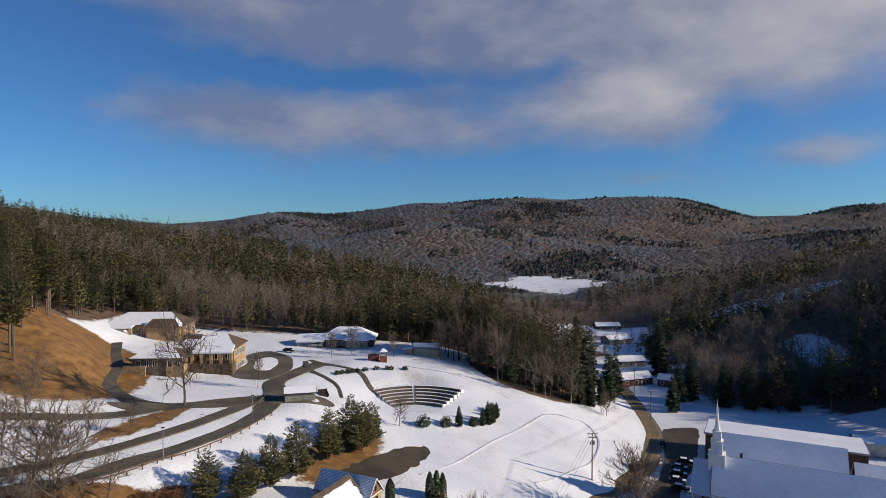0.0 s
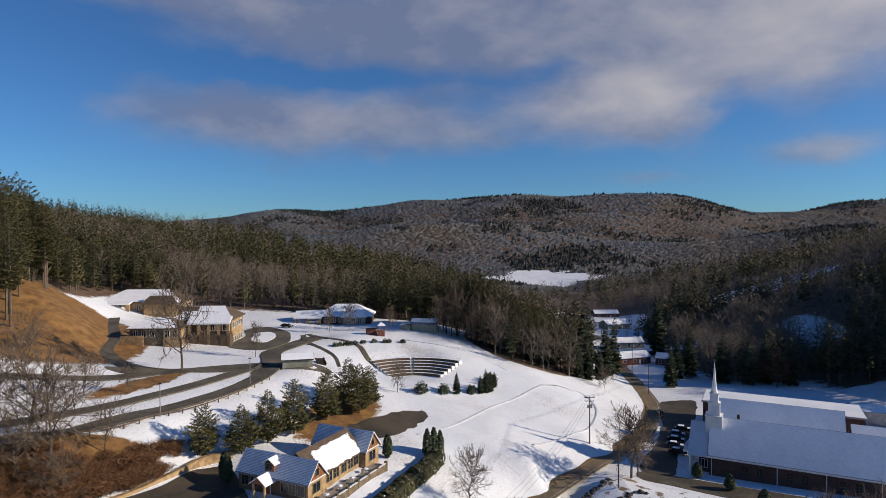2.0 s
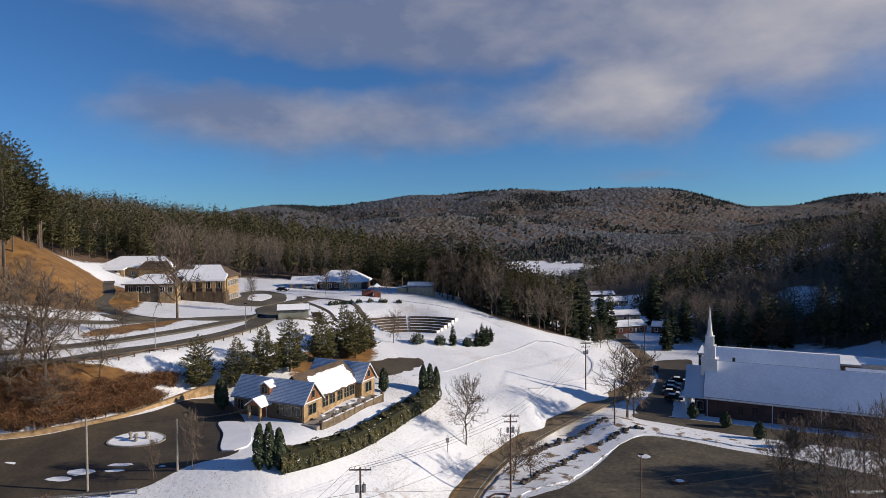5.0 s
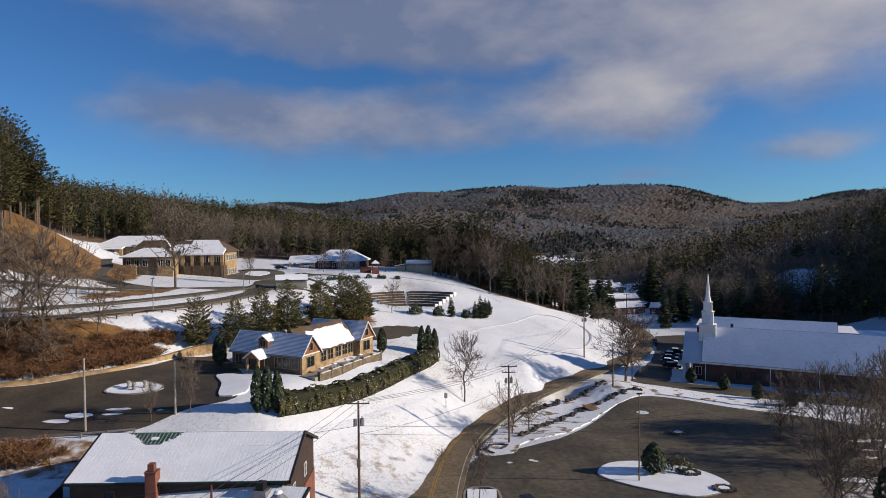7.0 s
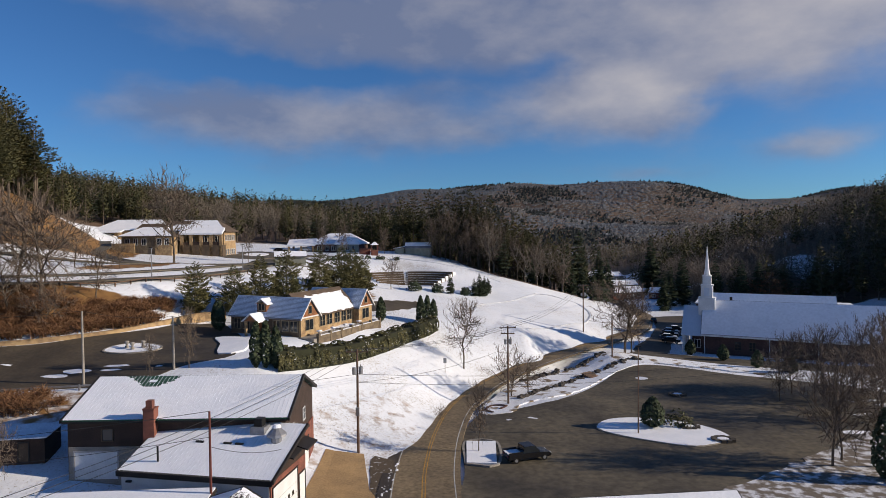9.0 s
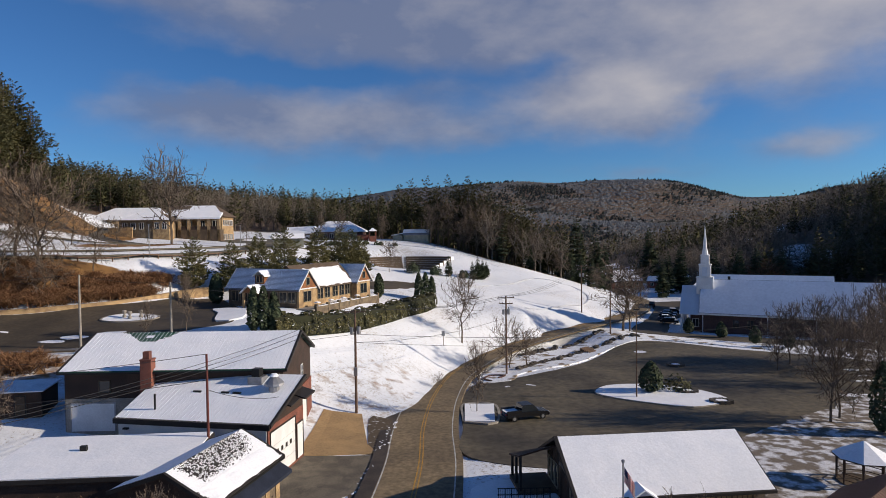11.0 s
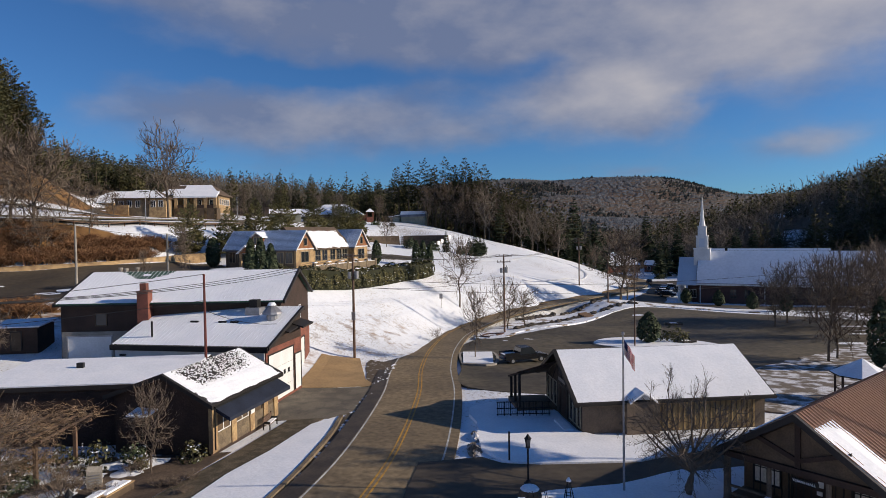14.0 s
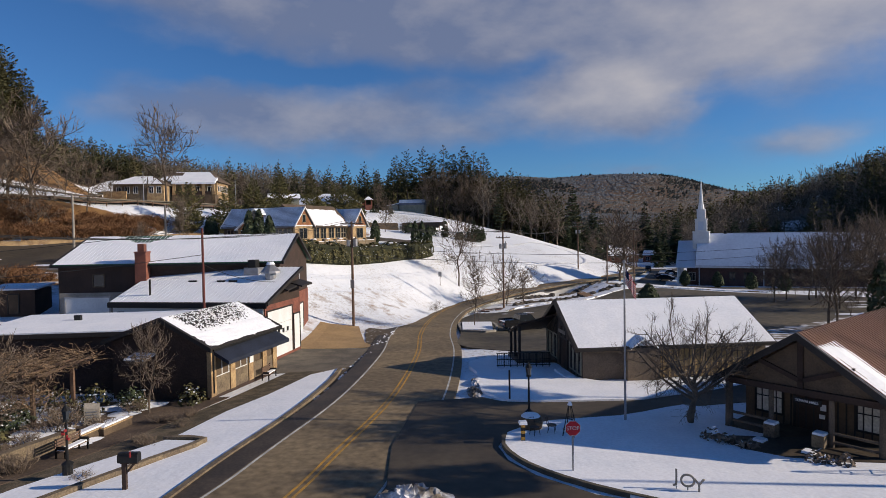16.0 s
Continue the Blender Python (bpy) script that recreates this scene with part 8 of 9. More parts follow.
def bough_data(seed, h, r, low=0.15, boughs=40, blades=16, size=1.4, ragged=0.3, taper=0.9, belly=0.2, rise=0.35, slim=0.2, plate=0.0):
    """Crown of a pine: upswept boughs of needle sprays in uneven tiers round the stem. verts, faces, normals that follow the boughs."""
    rnd = random.Random(seed)
    vs, fs, ns = [], [], []
    p1, p2 = rnd.uniform(0, 6), rnd.uniform(0, 6)
    up = Vector((0, 0, 1))
    for i in range(boughs):
        g = 1 - ((i + rnd.random()) / boughs) ** 0.62
        a = 2.39996 * i + rnd.uniform(-0.35, 0.35)
        radial = Vector((math.cos(a), math.sin(a), 0))
        reach = r * (1 - g) ** taper * (0.5 + 0.5 * min(1, g / belly)) * (1 + ragged * math.sin(2 * a + p1 + 6 * g) + 0.7 * ragged * math.sin(17 * g + a + p2)) * rnd.uniform(0.7, 1.1) + 0.04 * r
        way = (radial + up * (rise * rnd.uniform(0.3, 1.4) + 0.9 * g ** 3)).normalized()
        side = way.cross(up).normalized()
        root = up * h * (low + (1 - low) * g * 0.985)
        s = size * (1 - 0.62 * g)
        for k in range(blades):
            f = 0.3 + 0.7 * math.sqrt((k + rnd.random()) / blades)
            lat = rnd.uniform(-1, 1)
            fan = 0.42 * reach * (1.15 - 0.6 * f) + 0.25 * s
            p = root + way * reach * f + side * lat * fan + up * (rnd.gauss(0, 0.16) * s + 0.1 * reach * f * f - 0.08 * abs(lat) * fan)
            soft = (radial * 0.8 + up * (0.2 + 0.5 * f) + side * lat * 0.4 + Vector((rnd.gauss(0, 0.15), rnd.gauss(0, 0.15), rnd.gauss(0, 0.15)))).normalized()
            d = (radial * rnd.uniform(0.2, 0.8) + side * (lat * 0.5 + rnd.gauss(0, 0.45)) + up * rnd.uniform(-0.15, 0.75 - 0.5 * plate)).normalized()
            n = soft + up * 1.4 * plate + Vector((rnd.gauss(0, 0.25), rnd.gauss(0, 0.25), rnd.gauss(0, 0.25)))
            w = n.cross(d).normalized() * s * slim * rnd.uniform(0.7, 1.3)
            ln = s * rnd.uniform(0.8, 1.25)
            j = len(vs)
            vs += [tuple(p - d * ln * 0.35), tuple(p - w), tuple(p + d * ln * 0.65), tuple(p + w)]
            fs.append((j, j + 1, j + 2, j + 3) if d.cross(w).dot(soft) > 0 else (j + 3, j + 2, j + 1, j))
            ns += [tuple(soft)] * 4
    return vs, fs, ns


def bush_data(seed, stems, twigs, least=0.012):
    """A tangle of bare stems one metre high: verts, faces."""
    rnd = random.Random(seed)
    vs, fs = [], []

    def strip(p, q, r0, r1):
        side = (q - p).cross(Vector((rnd.gauss(0, 1), rnd.gauss(0, 1), rnd.gauss(0, 1)))).normalized()
        j = len(vs)
        vs.extend([tuple(p - side * r0), tuple(p + side * r0), tuple(q + side * r1), tuple(q - side * r1)])
        fs.append((j, j + 1, j + 2, j + 3))

    for _ in range(stems):
        p = Vector((rnd.gauss(0, 0.22), rnd.gauss(0, 0.22), -0.05))
        q = p + Vector((rnd.gauss(0, 0.32), rnd.gauss(0, 0.32), rnd.uniform(0.5, 0.8)))
        strip(p, q, least * 1.5, least)
        for _ in range(twigs):
            a = p.lerp(q, rnd.uniform(0.35, 1))
            strip(a, a + Vector((rnd.gauss(0, 0.17), rnd.gauss(0, 0.17), rnd.uniform(0.02, 0.3))), least, least * 0.5)
    return vs, fs


def soft_normals(me, normals):
    """Shading normals given vertex by vertex, so that a crown is lit as one soft mass."""
    at = me.attributes.new("custom_normal", "FLOAT_VECTOR", "POINT")
    at.data.foreach_set("vector", np.asarray(normals, np.float32).ravel())


def as_arrays(data):
    return tuple(np.asarray(d) for d in data)


def scatter(name, mat, items, label, category, smooth=False):
    """Many copies of small templates joined into one mesh. items: (template, x, y, z, turn, scale, height scale)."""
    vs, fs, ns, n = [], [], [], 0
    for stock, x, y, z, a, s, sz in items:
        tv, tf = stock[:2]
        t = np.asarray(tv, float)
        c, sn = math.cos(a), math.sin(a)
        if len(stock) > 2:
            q = np.asarray(stock[2], float)
            ns.append(np.stack([q[:, 0] * c - q[:, 1] * sn, q[:, 0] * sn + q[:, 1] * c, q[:, 2]], 1))
        vs.append(np.stack([x + s * (t[:, 0] * c - t[:, 1] * sn), y + s * (t[:, 0] * sn + t[:, 1] * c), z + sz * t[:, 2]], 1))
        fs.append([np.asarray(f) + n for f in tf] if len({len(f) for f in tf}) > 1 else np.asarray(tf) + n)
        n += len(t)
    verts = np.vstack(vs)
    loops = np.concatenate([np.asarray(f).ravel() for f in fs])
    sizes = np.concatenate([np.full(len(f), len(f[0])) for f in fs])
    me = bpy.data.meshes.new(name)
    me.vertices.add(len(verts))
    me.vertices.foreach_set("co", verts.ravel())
    me.loops.add(len(loops))
    me.loops.foreach_set("vertex_index", loops.astype(np.int32))
    me.polygons.add(len(sizes))
    me.polygons.foreach_set("loop_start", np.concatenate([[0], np.cumsum(sizes)[:-1]]).astype(np.int32))
    if smooth:
        me.polygons.foreach_set("use_smooth", np.ones(len(sizes), bool))
    me.update(calc_edges=True)
    if ns:
        soft_normals(me, np.vstack(ns))
    me.materials.append(mat)
    return tagged(new(name, me), label, category, kind="stuff")


PINES = [as_arrays(bough_data(10 + i, 20, 3.9, low=0.14, boughs=32, blades=11, size=1.6, slim=0.22)) for i in range(6)]
FAR_PINES = [as_arrays(bough_data(22 + i, 20, 4.0, low=0.12, boughs=20, blades=7, size=2.2, slim=0.25)) for i in range(5)]
NEAR_PINES = [as_arrays(bough_data(16 + i, 20, 4.1, low=0.16, boughs=50, blades=17, size=1.25, slim=0.2, plate=0.2)) for i in range(6)]
SPRUCES = [conifer_data(30 + i, 20, 3.6, 12, 6, low=0.08, blades=2, ragged=0.3) for i in range(4)]
TRUNK = trunk_data(19, 0.28)
BARES = [bare_data(50 + i, 17, 0.26, limbs=8, boughs=4, twigs=3, fine=2, least=0.05) for i in range(5)]
FAR_BARES = [bare_data(56 + i, 17, 0.3, limbs=6, boughs=3, twigs=3, fine=1, least=0.08) for i in range(3)]


def plant_woods():
    rnd = random.Random(5)
    pine, spruce, trunks, limbs, twigs = [], [], [], [], []
    x0, y0 = -420, 145
    while y0 < 740:
        step = 5.6 * (1 + max(0, (y0 - 258)) / 240)
        x0 = -0.8 * y0 - 30
        while x0 < 0.8 * y0 + 50:
            x, y = x0 + rnd.uniform(-0.5, 0.5) * step, y0 + rnd.uniform(-0.5, 0.5) * step
            x0 += step
            w = float(woods(np.array(x), np.array(y)))
            if w < 0.35 + rnd.random() * 0.3:
                continue
            z = ground(x, y)
            a, s = rnd.uniform(0, 6.28), rnd.uniform(0.72, 1.15) * (1 + max(0, y - 445) / 1400)
            if y > 450 and abs(x - 0.175 * y) < 0.05 * y + 8:
                s *= 0.55
            if 238 < y < 450 and abs(x - 0.27 * y - 12) < 20:
                s *= 0.6
            if x < -30:
                s *= 0.86
            leafless = 0.5 + 0.5 * math.sin(x / 37.0 + 1.0) * math.cos(y / 31.0) + rnd.uniform(-0.3, 0.3)
            kind = "bare" if leafless > (0.70 if x < 60 else 0.42) else ("pine" if rnd.random() < 0.86 else "spruce")
            if kind == "bare":
                b = rnd.choice(BARES if y < 320 else FAR_BARES)
                limbs.append((b[0], x, y, z, a, s, s))
                twigs.append((b[1], x, y, z, a, s, s))
            elif kind == "pine":
                pine.append((rnd.choice(NEAR_PINES if y < 285 else PINES if y < 400 else FAR_PINES), x, y, z, a, s * 1.05, s * 1.1))
                if y < 310:
                    trunks.append((TRUNK, x, y, z, a, s, s * 1.1))
            else:
                spruce.append((rnd.choice(SPRUCES), x, y, z, a, s * 0.9, s * 0.95))
        y0 += step
    scatter("pine_woods", M_PINE, pine, "dense dark green white-pine woods on the hillsides", "woods")
    scatter("spruce_woods", M_SPRUCE, spruce, "dark spruces among the hillside woods", "woods")
    scatter("pine_trunks", M_BARK, trunks, "grey-brown pine trunks in the woods", "woods")
    scatter("bare_woods", M_PALEBARK, limbs, "leafless grey hardwoods on the hillsides", "woods")
    scatter("bare_twigs", M_TWIG, twigs, "brown haze of bare twigs in the woods", "woods")


plant_woods()


# ---- single trees ----
def mesh_of(name, data, mat):
    me = bpy.data.meshes.new(name)
    me.from_pydata(data[0], [], data[1])
    if len(data) > 2:
        soft_normals(me, data[2])
    me.materials.append(mat)
    return me


def tree_part(name, me, owner):
    ob = new(name, me)
    ob.parent = owner
    return ob


HERO_BARE = []
for i, (width, clear, limbs, top) in enumerate(((0.36, 0.2, 14, 0.72), (0.5, 0.16, 14, 0.55), (0.25, 0.14, 15, 0.8), (0.42, 0.24, 13, 0.66))):
    limbs, twigs = bare_data(200 + i, 10, width, limbs=limbs, boughs=6, twigs=6, fine=4, least=0.026, clear=clear, top=top)
    HERO_BARE.append((mesh_of("limbs", limbs, M_BARK), mesh_of("twigs", twigs, M_TWIG)))
BUSH = [mesh_of("stem_tangle", bush_data(260 + i, 70, 7), M_BRUSH) for i in range(4)]
SHRUB_BUSH = [mesh_of("stem_tangle", bush_data(270 + i, 45, 8, 0.008), M_TWIG) for i in range(3)]


def bare_tree(x, y, h, kind, label, wide=1.0, z=None):
    o = thing("bare_tree", x, y, ground(x, y) - 0.05 if z is None else z, random.uniform(0, 360), label, "tree")
    o.scale = (h / 10 * wide, h / 10 * wide, h / 10)
    tree_part("trunk", HERO_BARE[kind][0], o)
    tree_part("crown", HERO_BARE[kind][1], o)
    return o


HERO_PINE = []
for i in range(4):
    crown = bough_data(300 + i, 12, 3.7, low=0.06, boughs=170, blades=40, size=0.68, ragged=0.3, taper=0.62, belly=0.15, slim=0.16)
    HERO_PINE.append((mesh_of("crown", crown, M_YOUNGPINE), mesh_of("trunk", trunk_data(11.5, 0.22), M_BARK)))
TALL_PINE = []
for i in range(5):
    crown = bough_data(320 + i, 26, 5.6, low=0.32, boughs=78, blades=44, size=1.15, ragged=0.4, taper=0.72, belly=0.3, rise=0.14, slim=0.16, plate=0.6)
    TALL_PINE.append((mesh_of("crown", crown, M_PINE), mesh_of("trunk", trunk_data(25.5, 0.36), M_BARK)))
HERO_SPRUCE = []
for i in range(3):
    crown = conifer_data(340 + i, 20, 4.2, 34, 10, low=0.04, blades=3, ragged=0.25, droop=0.28)
    HERO_SPRUCE.append((mesh_of("crown", crown, M_SPRUCE), mesh_of("trunk", trunk_data(19.5, 0.3), M_BARK)))


def evergreen(x, y, h, stock, base_h, label, wide=1.0, name="pine_tree"):
    o = thing(name, x, y, ground(x, y), random.uniform(0, 360), label, "tree")
    crown, trunk = random.choice(stock)
    s = h / base_h
    o.scale = (s * wide, s * wide, s)
    tree_part("trunk", trunk, o)
    tree_part("crown", crown, o)


# young pines behind the cottage
for x, y, h in ((-46.5, 118.7, 10.5), (-39.5, 120.6, 10), (-35.5, 124.6, 11), (-31.5, 130.1, 12), (-26.5, 140.6, 12), (-19.8, 147.5, 12), (-18.2, 153.5, 10), (-23, 152, 11.5)):
    evergreen(x, y, h, HERO_PINE, 12, "bushy young pine in the clump behind the cottage", 1.15)
# tall pines on the mound's shoulder
for x, y, h in ((-133, 196.8, 33), (-139, 200.3, 34), (-131, 202.7, 30), (-144, 197.4, 35), (-129, 198.7, 28), (-150, 201.4, 34), (-137, 192.4, 31), (-146, 192.4, 33), (-141, 205.8, 32), (-155, 195.9, 35), (-134, 199.3, 31), (-142, 194.4, 32)):
    evergreen(x, y, h, TALL_PINE, 26, "tall white pine with bare lower trunk on the hill", 0.95)
for x, y, h in ((-113, 160, 30), (-119, 168, 33), (-124, 174, 34), (-122.5, 177, 31), (-127, 181, 33), (-117, 164, 27), (-131, 185, 33)):
    evergreen(x, y, h, TALL_PINE, 26, "tall white pine with a bare lower trunk beside the mound", 0.8)
# the dark clump beyond the snow field
for x, y, h in ((-8, 232.6, 24), (-2, 233.6, 26), (6, 231.6, 28), (14, 232.5, 28), (10, 234.5, 26), (19, 235.5, 25), (-12, 236.6, 22), (2, 230.6, 24), (22, 231.5, 24), (17, 229, 22), (28, 223.5, 20), (36, 221, 20), (42, 219.4, 18), (24, 227.5, 21), (33, 225.4, 21), (1, 238.5, 23)):
    evergreen(x, y, h, TALL_PINE, 26, "tall dark pine in the clump above the snow field", 1.0)
for x, y, top in ((13.7, 232, 43), (21.2, 232, 40.4), (17.5, 234, 41), (25.6, 231, 34), (31, 230, 34.2), (37.4, 228, 31), (34, 231, 32.5), (9.5, 233, 40)):
    evergreen(x, y, top - ground(x, y), TALL_PINE, 26, "tall dark pine in the clump above the snow field", 0.95)
for x, y, h in ((40, 223.4, 17), (46, 217.4, 14), (56, 236.2, 27), (63, 232.2, 20), (104, 291.8, 28), (48, 211.4, 11), (52, 213.4, 12), (70, 247.1, 20), (34, 211.5, 9), (58, 222.3, 13), (96, 247, 18), (88, 232.1, 16), (110, 237.1, 20), (118, 232.2, 19), (126, 235.1, 20), (134, 232.1, 19), (102, 249.5, 22)):
    evergreen(x, y, h, HERO_SPRUCE, 20, "dark spruce beside the valley road", 1.0, "spruce_tree")
for x, y, h in ((4.5, 171.3, 6.2), (11.5, 176.2, 5.5), (13.2, 178.2, 7.2), (14.8, 180.2, 6.2), (16.2, 183.7, 5.0)):
    evergreen(x, y, h, HERO_SPRUCE, 20, "small spruce with a snow-free crown on the slope", 1.15, "spruce_tree")
for x, y, h, k, w in ((10, 225.1, 18, 1, 1.0), (17, 226, 20, 3, 1.0), (23, 223.5, 18, 1, 1.0), (4, 226.6, 17, 0, 1.0), (29, 221, 15, 1, 0.9), (-1, 223.6, 14, 2, 0.8), (20, 220.6, 13, 0, 0.8), (36, 216.5, 12, 2, 0.9), (44, 209.5, 9, 2, 1.0), (56, 207.4, 8, 1, 1.0), (12, 221.1, 12, 2, 0.8)):
    bare_tree(x, y, h, k, "leafless grey hardwood at the wood's edge", w)
RUSTY = [(mesh_of("crown", bough_data(390 + i, 13, 5.4, low=0.16, boughs=70, blades=26, size=0.8, ragged=0.3, taper=0.45, belly=0.3, rise=0.6), M_RUST), mesh_of("trunk", trunk_data(11, 0.25), M_BARK)) for i in range(2)]
for x, y, h in ((127, 229, 13.5), (133, 231, 12), (121, 232, 11)):
    evergreen(x, y, h, RUSTY, 13, "oak still holding rusty brown leaves beyond the church", 1.0, "oak_tree")
# named single trees
bare_tree(5.6, 114.7, 12.5, 2, "upright leafless maple on the snow slope", 0.85)
bare_tree(13.4, 104, 8.5, 1, "spreading leafless tree by the roadside bank", 1.1)
bare_tree(16.5, 106, 6.5, 3, "low leafless tree on the bank", 1.2)
bare_tree(5.6, 74.2, 8.5, 2, "slender leafless tree in the planting bed", 0.6)
bare_tree(43.5, 137.8, 15.5, 2, "large rounded leafless tree near the church drive", 1.35)
bare_tree(45.5, 139.3, 12.5, 0, "leafless tree near the church drive", 1.1)
HERO_BARE.append(tuple(mesh_of(n, d, m) for n, d, m in zip(("limbs", "twigs"), bare_data(291, 10, 0.62, limbs=15, boughs=9, twigs=8, fine=5, least=0.017, clear=0.34, top=0.44, stout=2.6, first=0.62), (M_BARK, M_BARK))))
bare_tree(13.72, 30.5, 5.7, 4, "low spreading leafless ornamental tree on the lawn", 1.02)
bare_tree(-17.2, 37.2, 5.4, 2, "vase-shaped leafless tree in the shop garden", 0.75)
bare_tree(-24.2, 33.5, 5.6, 0, "dense leafless tree in the shop garden", 1.1)
bare_tree(-27, 31.5, 6.0, 3, "tangled leafless tree at the garden's edge", 1.1)
bare_tree(-22.6, 29.7, 4.2, 3, "leafless shrub-like tree in the garden", 1.1)
bare_tree(-41.5, 57.5, 6.5, 2, "small leafless tree behind the annex", 0.8)
bare_tree(-34, 84.3, 8.0, 2, "slender leafless tree at the lot's edge", 0.6)
bare_tree(-38.5, 82.3, 5.5, 2, "thin leafless sapling at the lot's edge", 0.6)
bare_tree(-66, 102.3, 18, 0, "large leafless tree on the brown bank", 1.15)
bare_tree(-60.5, 109.3, 10, 3, "leafless tree on the brown bank", 0.9)
bare_tree(-70, 99.9, 12, 1, "leafless tree on the brown bank", 1.0)
bare_tree(-72, 106, 17, 3, "large leafless tree above the stone wall", 1.1)
bare_tree(-66.5, 156.1, 22, 0, "tall leafless tree before the hilltop hall", 1.0)
for x, y, h, k in ((-84, 104, 15, 0), (-90, 110, 14, 3), (-74, 96, 11, 1), (-82, 90.5, 12, 0), (-62, 98, 8, 1), (-96, 100, 15, 3), (-86, 118, 12, 0), (-98, 122, 13, 1), (-92, 134, 11, 3), (-70, 110, 9, 3), (-104, 138, 13, 0), (-112, 142, 15, 3), (-100, 148, 10, 1), (-118, 150, 14, 0), (-122, 160, 15, 3), (-108, 128, 13, 1), (-116, 132, 15, 0)):
    bare_tree(x, y, h, k, "broad leafless hardwood on the brown bank", 1.05)
bare_tree(-76, 129.3, 9, 3, "leafless tree beside the hill drive", 1.0)
bare_tree(-69, 134.2, 6, 0, "small leafless tree beside the hill drive", 1.0)
bare_tree(-54, 177, 10, 2, "pale leafless birch near the drive", 0.6)
bare_tree(-11.8, 165.4, 8.5, 0, "young leafless tree on the snow", 0.95)
bare_tree(-40, 217.7, 9, 2, "young leafless tree on the hilltop", 0.7)
bare_tree(-34, 225.2, 10, 0, "young leafless tree near the low hall", 0.9)
bare_tree(-18, 220.2, 9, 2, "young leafless tree by the play tower", 0.8)
bare_tree(1.0, 89.1, 2.0, 1, "leafless shrub by the road", 1.2)
for x, y, h, k in ((58, 100.5, 9, 0), (61, 102, 10, 2), (64, 100.5, 10, 1), (67, 103.5, 11, 2), (56, 97, 8, 3), (72, 100.5, 12, 0), (74, 96, 13, 1), (70, 93.1, 12, 3), (78, 103, 13, 2), (45.6, 67.8, 12, 0), (47.8, 69.6, 10.5, 3), (50.4, 67.2, 12.5, 0), (60, 87.1, 11, 3), (66, 84.1, 12, 1)):
    bare_tree(x, y, h, k, "leafless thicket tree beyond the parking lot", 0.9)
# off beside the town hall, their shadows cross the road
HIGH_PINE = [(mesh_of("crown", bough_data(380 + i, 15, 2.6, low=0.78, boughs=40, blades=26, size=0.7, ragged=0.5, taper=0.6, belly=0.35), M_PINE), mesh_of("trunk", trunk_data(14.6, 0.25), M_BARK)) for i in range(3)]
for x, y, h in ((34, 20, 15.0), (33, 27, 14.4), (44, 32.5, 18.4)):
    evergreen(x, y, h, HIGH_PINE, 15, "high-crowned pine beside the town hall", 1.0)
# brush on the brown bank and below the lot
for k in range(270):
    u = random.random()
    x, y = (-50 - 42 * u, float(np.interp(-50 - 42 * u, [p[0] for p in WALL], [p[1] for p in WALL])) + 1.6 + 13 * random.random() ** 1.3) if k < 225 else (random.uniform(-74, -46), random.uniform(62, 76))
    o = thing("brush", x, y, ground(x, y) - 0.05, random.uniform(0, 178), "tangle of bare brown brush on the bank", "shrub", "brush on the banks")
    s = random.uniform(1.1, 2.5)
    o.scale = (s * 1.5, s * 1.5, s)
    tree_part("stem_tangle", BUSH[k % 4], o)
# bare shrubs in the shop garden and round the town hall
for k in range(34):
    x, y = (random.uniform(-29, -17.5), random.uniform(25, 40)) if k < 26 else (random.uniform(-16.5, -13.5), random.uniform(24, 38))
    if x > -17.5 and k < 26:
        continue
    o = thing("bare_shrub", x, y, ground(x, y), random.uniform(0, 178), "twiggy bare garden shrub in dark soil", "shrub", "bare garden shrubs")
    s = random.uniform(0.7, 1.7) * (0.5 if k >= 26 else 1)
    o.scale = (s * 1.1, s * 1.1, s)
    tree_part("stem_tangle", SHRUB_BUSH[k % 3], o)


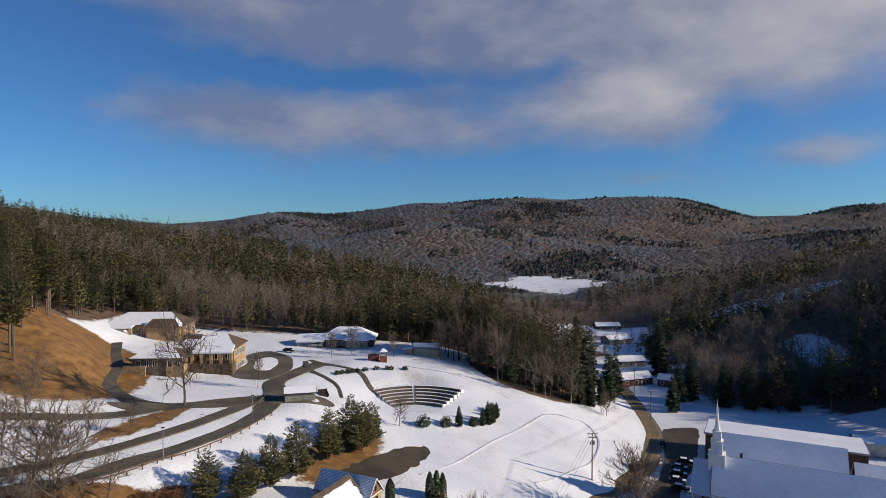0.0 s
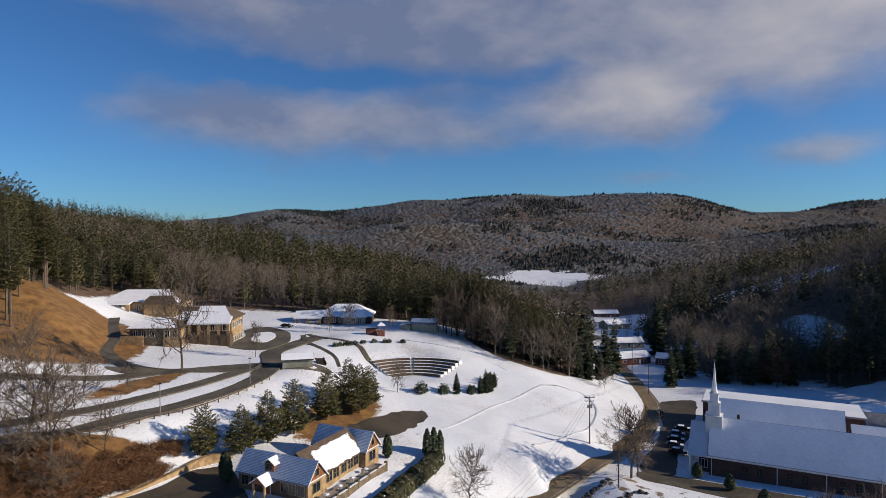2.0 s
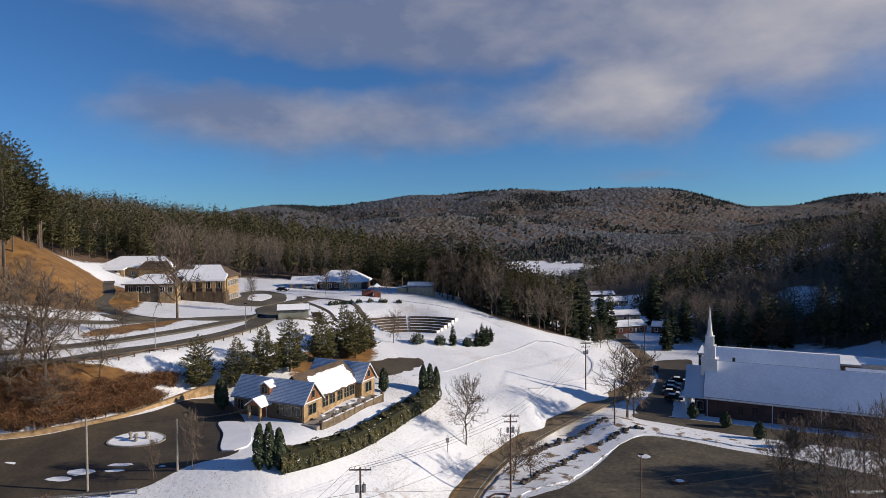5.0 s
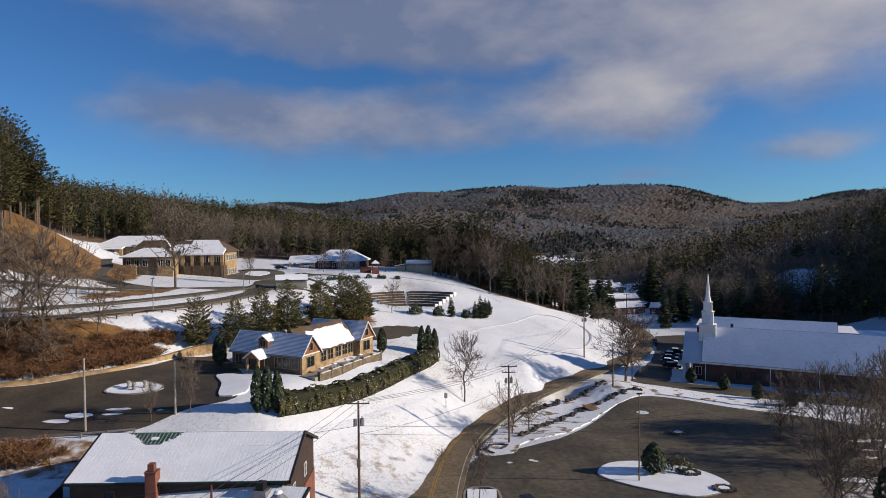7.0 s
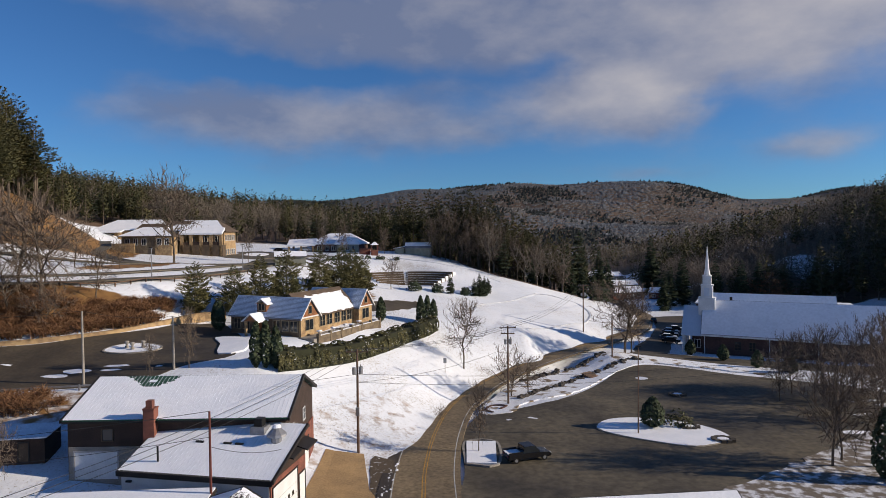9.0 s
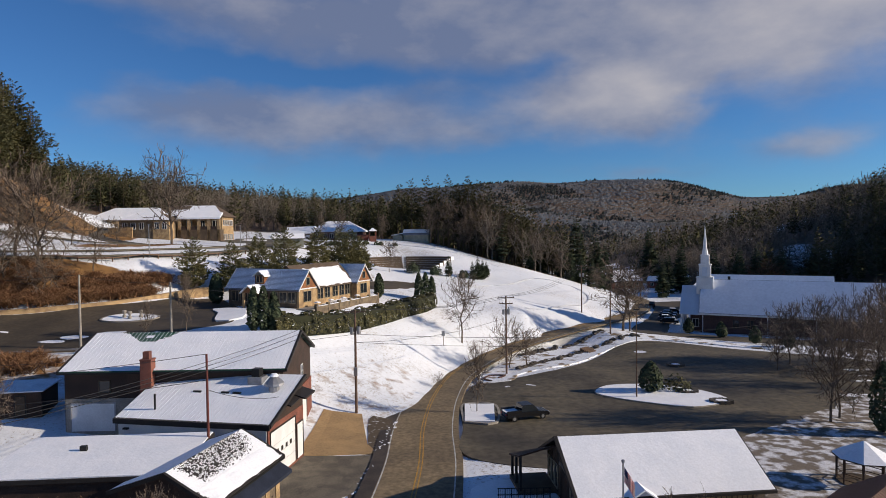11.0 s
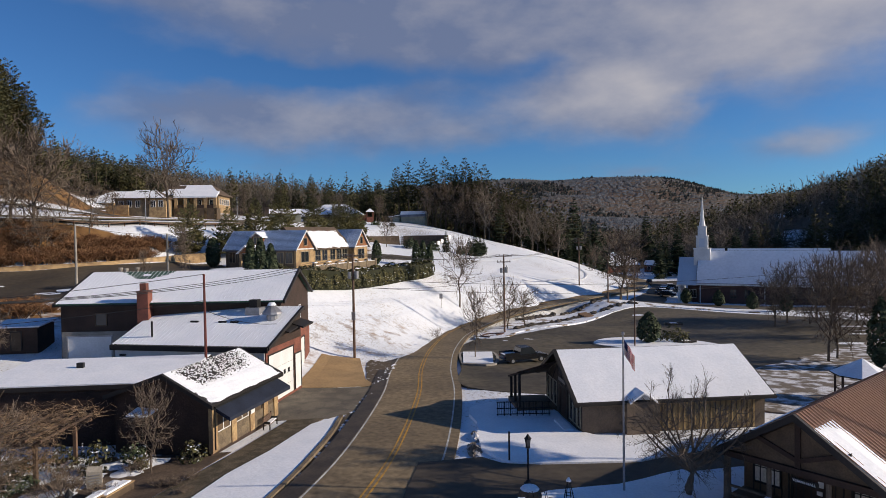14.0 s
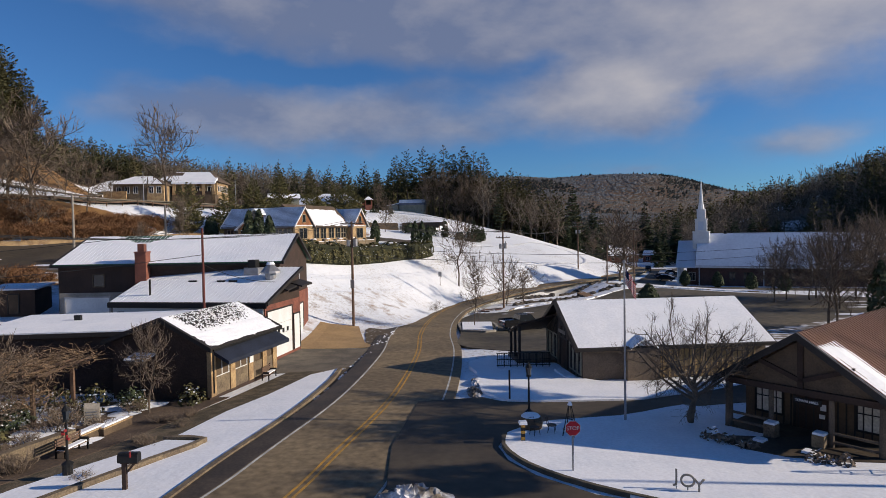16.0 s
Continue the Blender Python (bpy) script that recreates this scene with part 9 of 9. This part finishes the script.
def tuft_data(seed, pointed):
    """A far crown one metre wide: upright sprigs of bare twigs, or the stepped spire of a conifer."""
    rnd = random.Random(seed)
    vs, fs, ns = [], [], []
    for k in range(7):
        a, q = 6.2832 * k / 7 + rnd.uniform(-0.4, 0.4), rnd.uniform(0.1, 0.55)
        x, y = q * math.cos(a), q * math.sin(a)
        if pointed:
            x, y, top, w = 0.5 * x, 0.5 * y, rnd.uniform(0.9, 1.25) if k < 2 else rnd.uniform(0.45, 0.8), 0.34
        else:
            top, w = rnd.uniform(0.55, 1.05) * (1.1 - 0.5 * q), rnd.uniform(0.12, 0.26)
        b = rnd.uniform(-0.9, 0.9)
        j = len(vs)
        vs += [(x - w * math.cos(b), y - w * math.sin(b), -0.1), (x + w * math.cos(b), y + w * math.sin(b), -0.1), (x * 1.3 + rnd.uniform(-0.1, 0.1), y * 1.3, top)]
        fs.append((j, j + 1, j + 2))
        n = Vector((math.cos(a) * 0.3, math.sin(a) * 0.2 - 0.15, 1.0)).normalized()
        ns += [tuple(n)] * 3
    return as_arrays((vs, fs, ns))


def far_woods():
    """Crowns on the far ridges."""
    rnd = random.Random(9)
    soft, dark = [tuft_data(i, False) for i in range(6)], [tuft_data(20 + i, True) for i in range(5)]
    a_items, b_items = [], []
    y = 715.0
    while y < 2170:
        step = 5.2 + (y - 715) / 300
        x = -0.78 * y - 60
        while x < 0.78 * y + 60:
            px, py = x + rnd.uniform(-0.6, 0.6) * step, y + rnd.uniform(-0.6, 0.6) * step
            x += step
            if float(woods(np.array(px), np.array(py))) < 0.5:
                continue
            far_xy.append((px, py, rnd.random(), rnd.random(), rnd.uniform(-0.5, 0.5)))
        y += step * 1.15
    pts = np.array(far_xy)
    zs = height(pts[:, 0], pts[:, 1])
    ever = swell(pts[:, 0], pts[:, 1], 200) + 0.5 * swell(pts[:, 1], pts[:, 0], 80)
    for (px, py, r1, r2, a), z, e in zip(pts, zs, ever):
        s = (3.6 + 3.0 * r1) * (0.8 + py / 3000)
        if e + 0.7 * (r2 - 0.5) > 0.42:
            b_items.append((dark[int(r1 * 4.99)], px, py, z - 0.5, a, s * 1.3, s * 1.0))
        else:
            a_items.append((soft[int(r1 * 5.99)], px, py, z - 0.4, a, s * 2.0, s * 0.5))
    scatter("far_hardwoods", M_HAZYWOOD, a_items, "bare hardwoods on the far ridges, blue-grey with painted haze", "woods")
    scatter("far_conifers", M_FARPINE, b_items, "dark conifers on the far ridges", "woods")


far_xy = []
# distance haze is painted into the hardwoods' blue-grey base colour
M_HAZYWOOD = shader("hazy_bare_woods", (0.115, 0.131, 0.162), 0.95, second=(0.168, 0.157, 0.146), scale=0.004, mix=(0.46, 0.64), fine=0.15, random_tint=0.22, island=True)
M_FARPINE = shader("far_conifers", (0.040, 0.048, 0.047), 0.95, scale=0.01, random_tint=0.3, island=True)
far_woods()
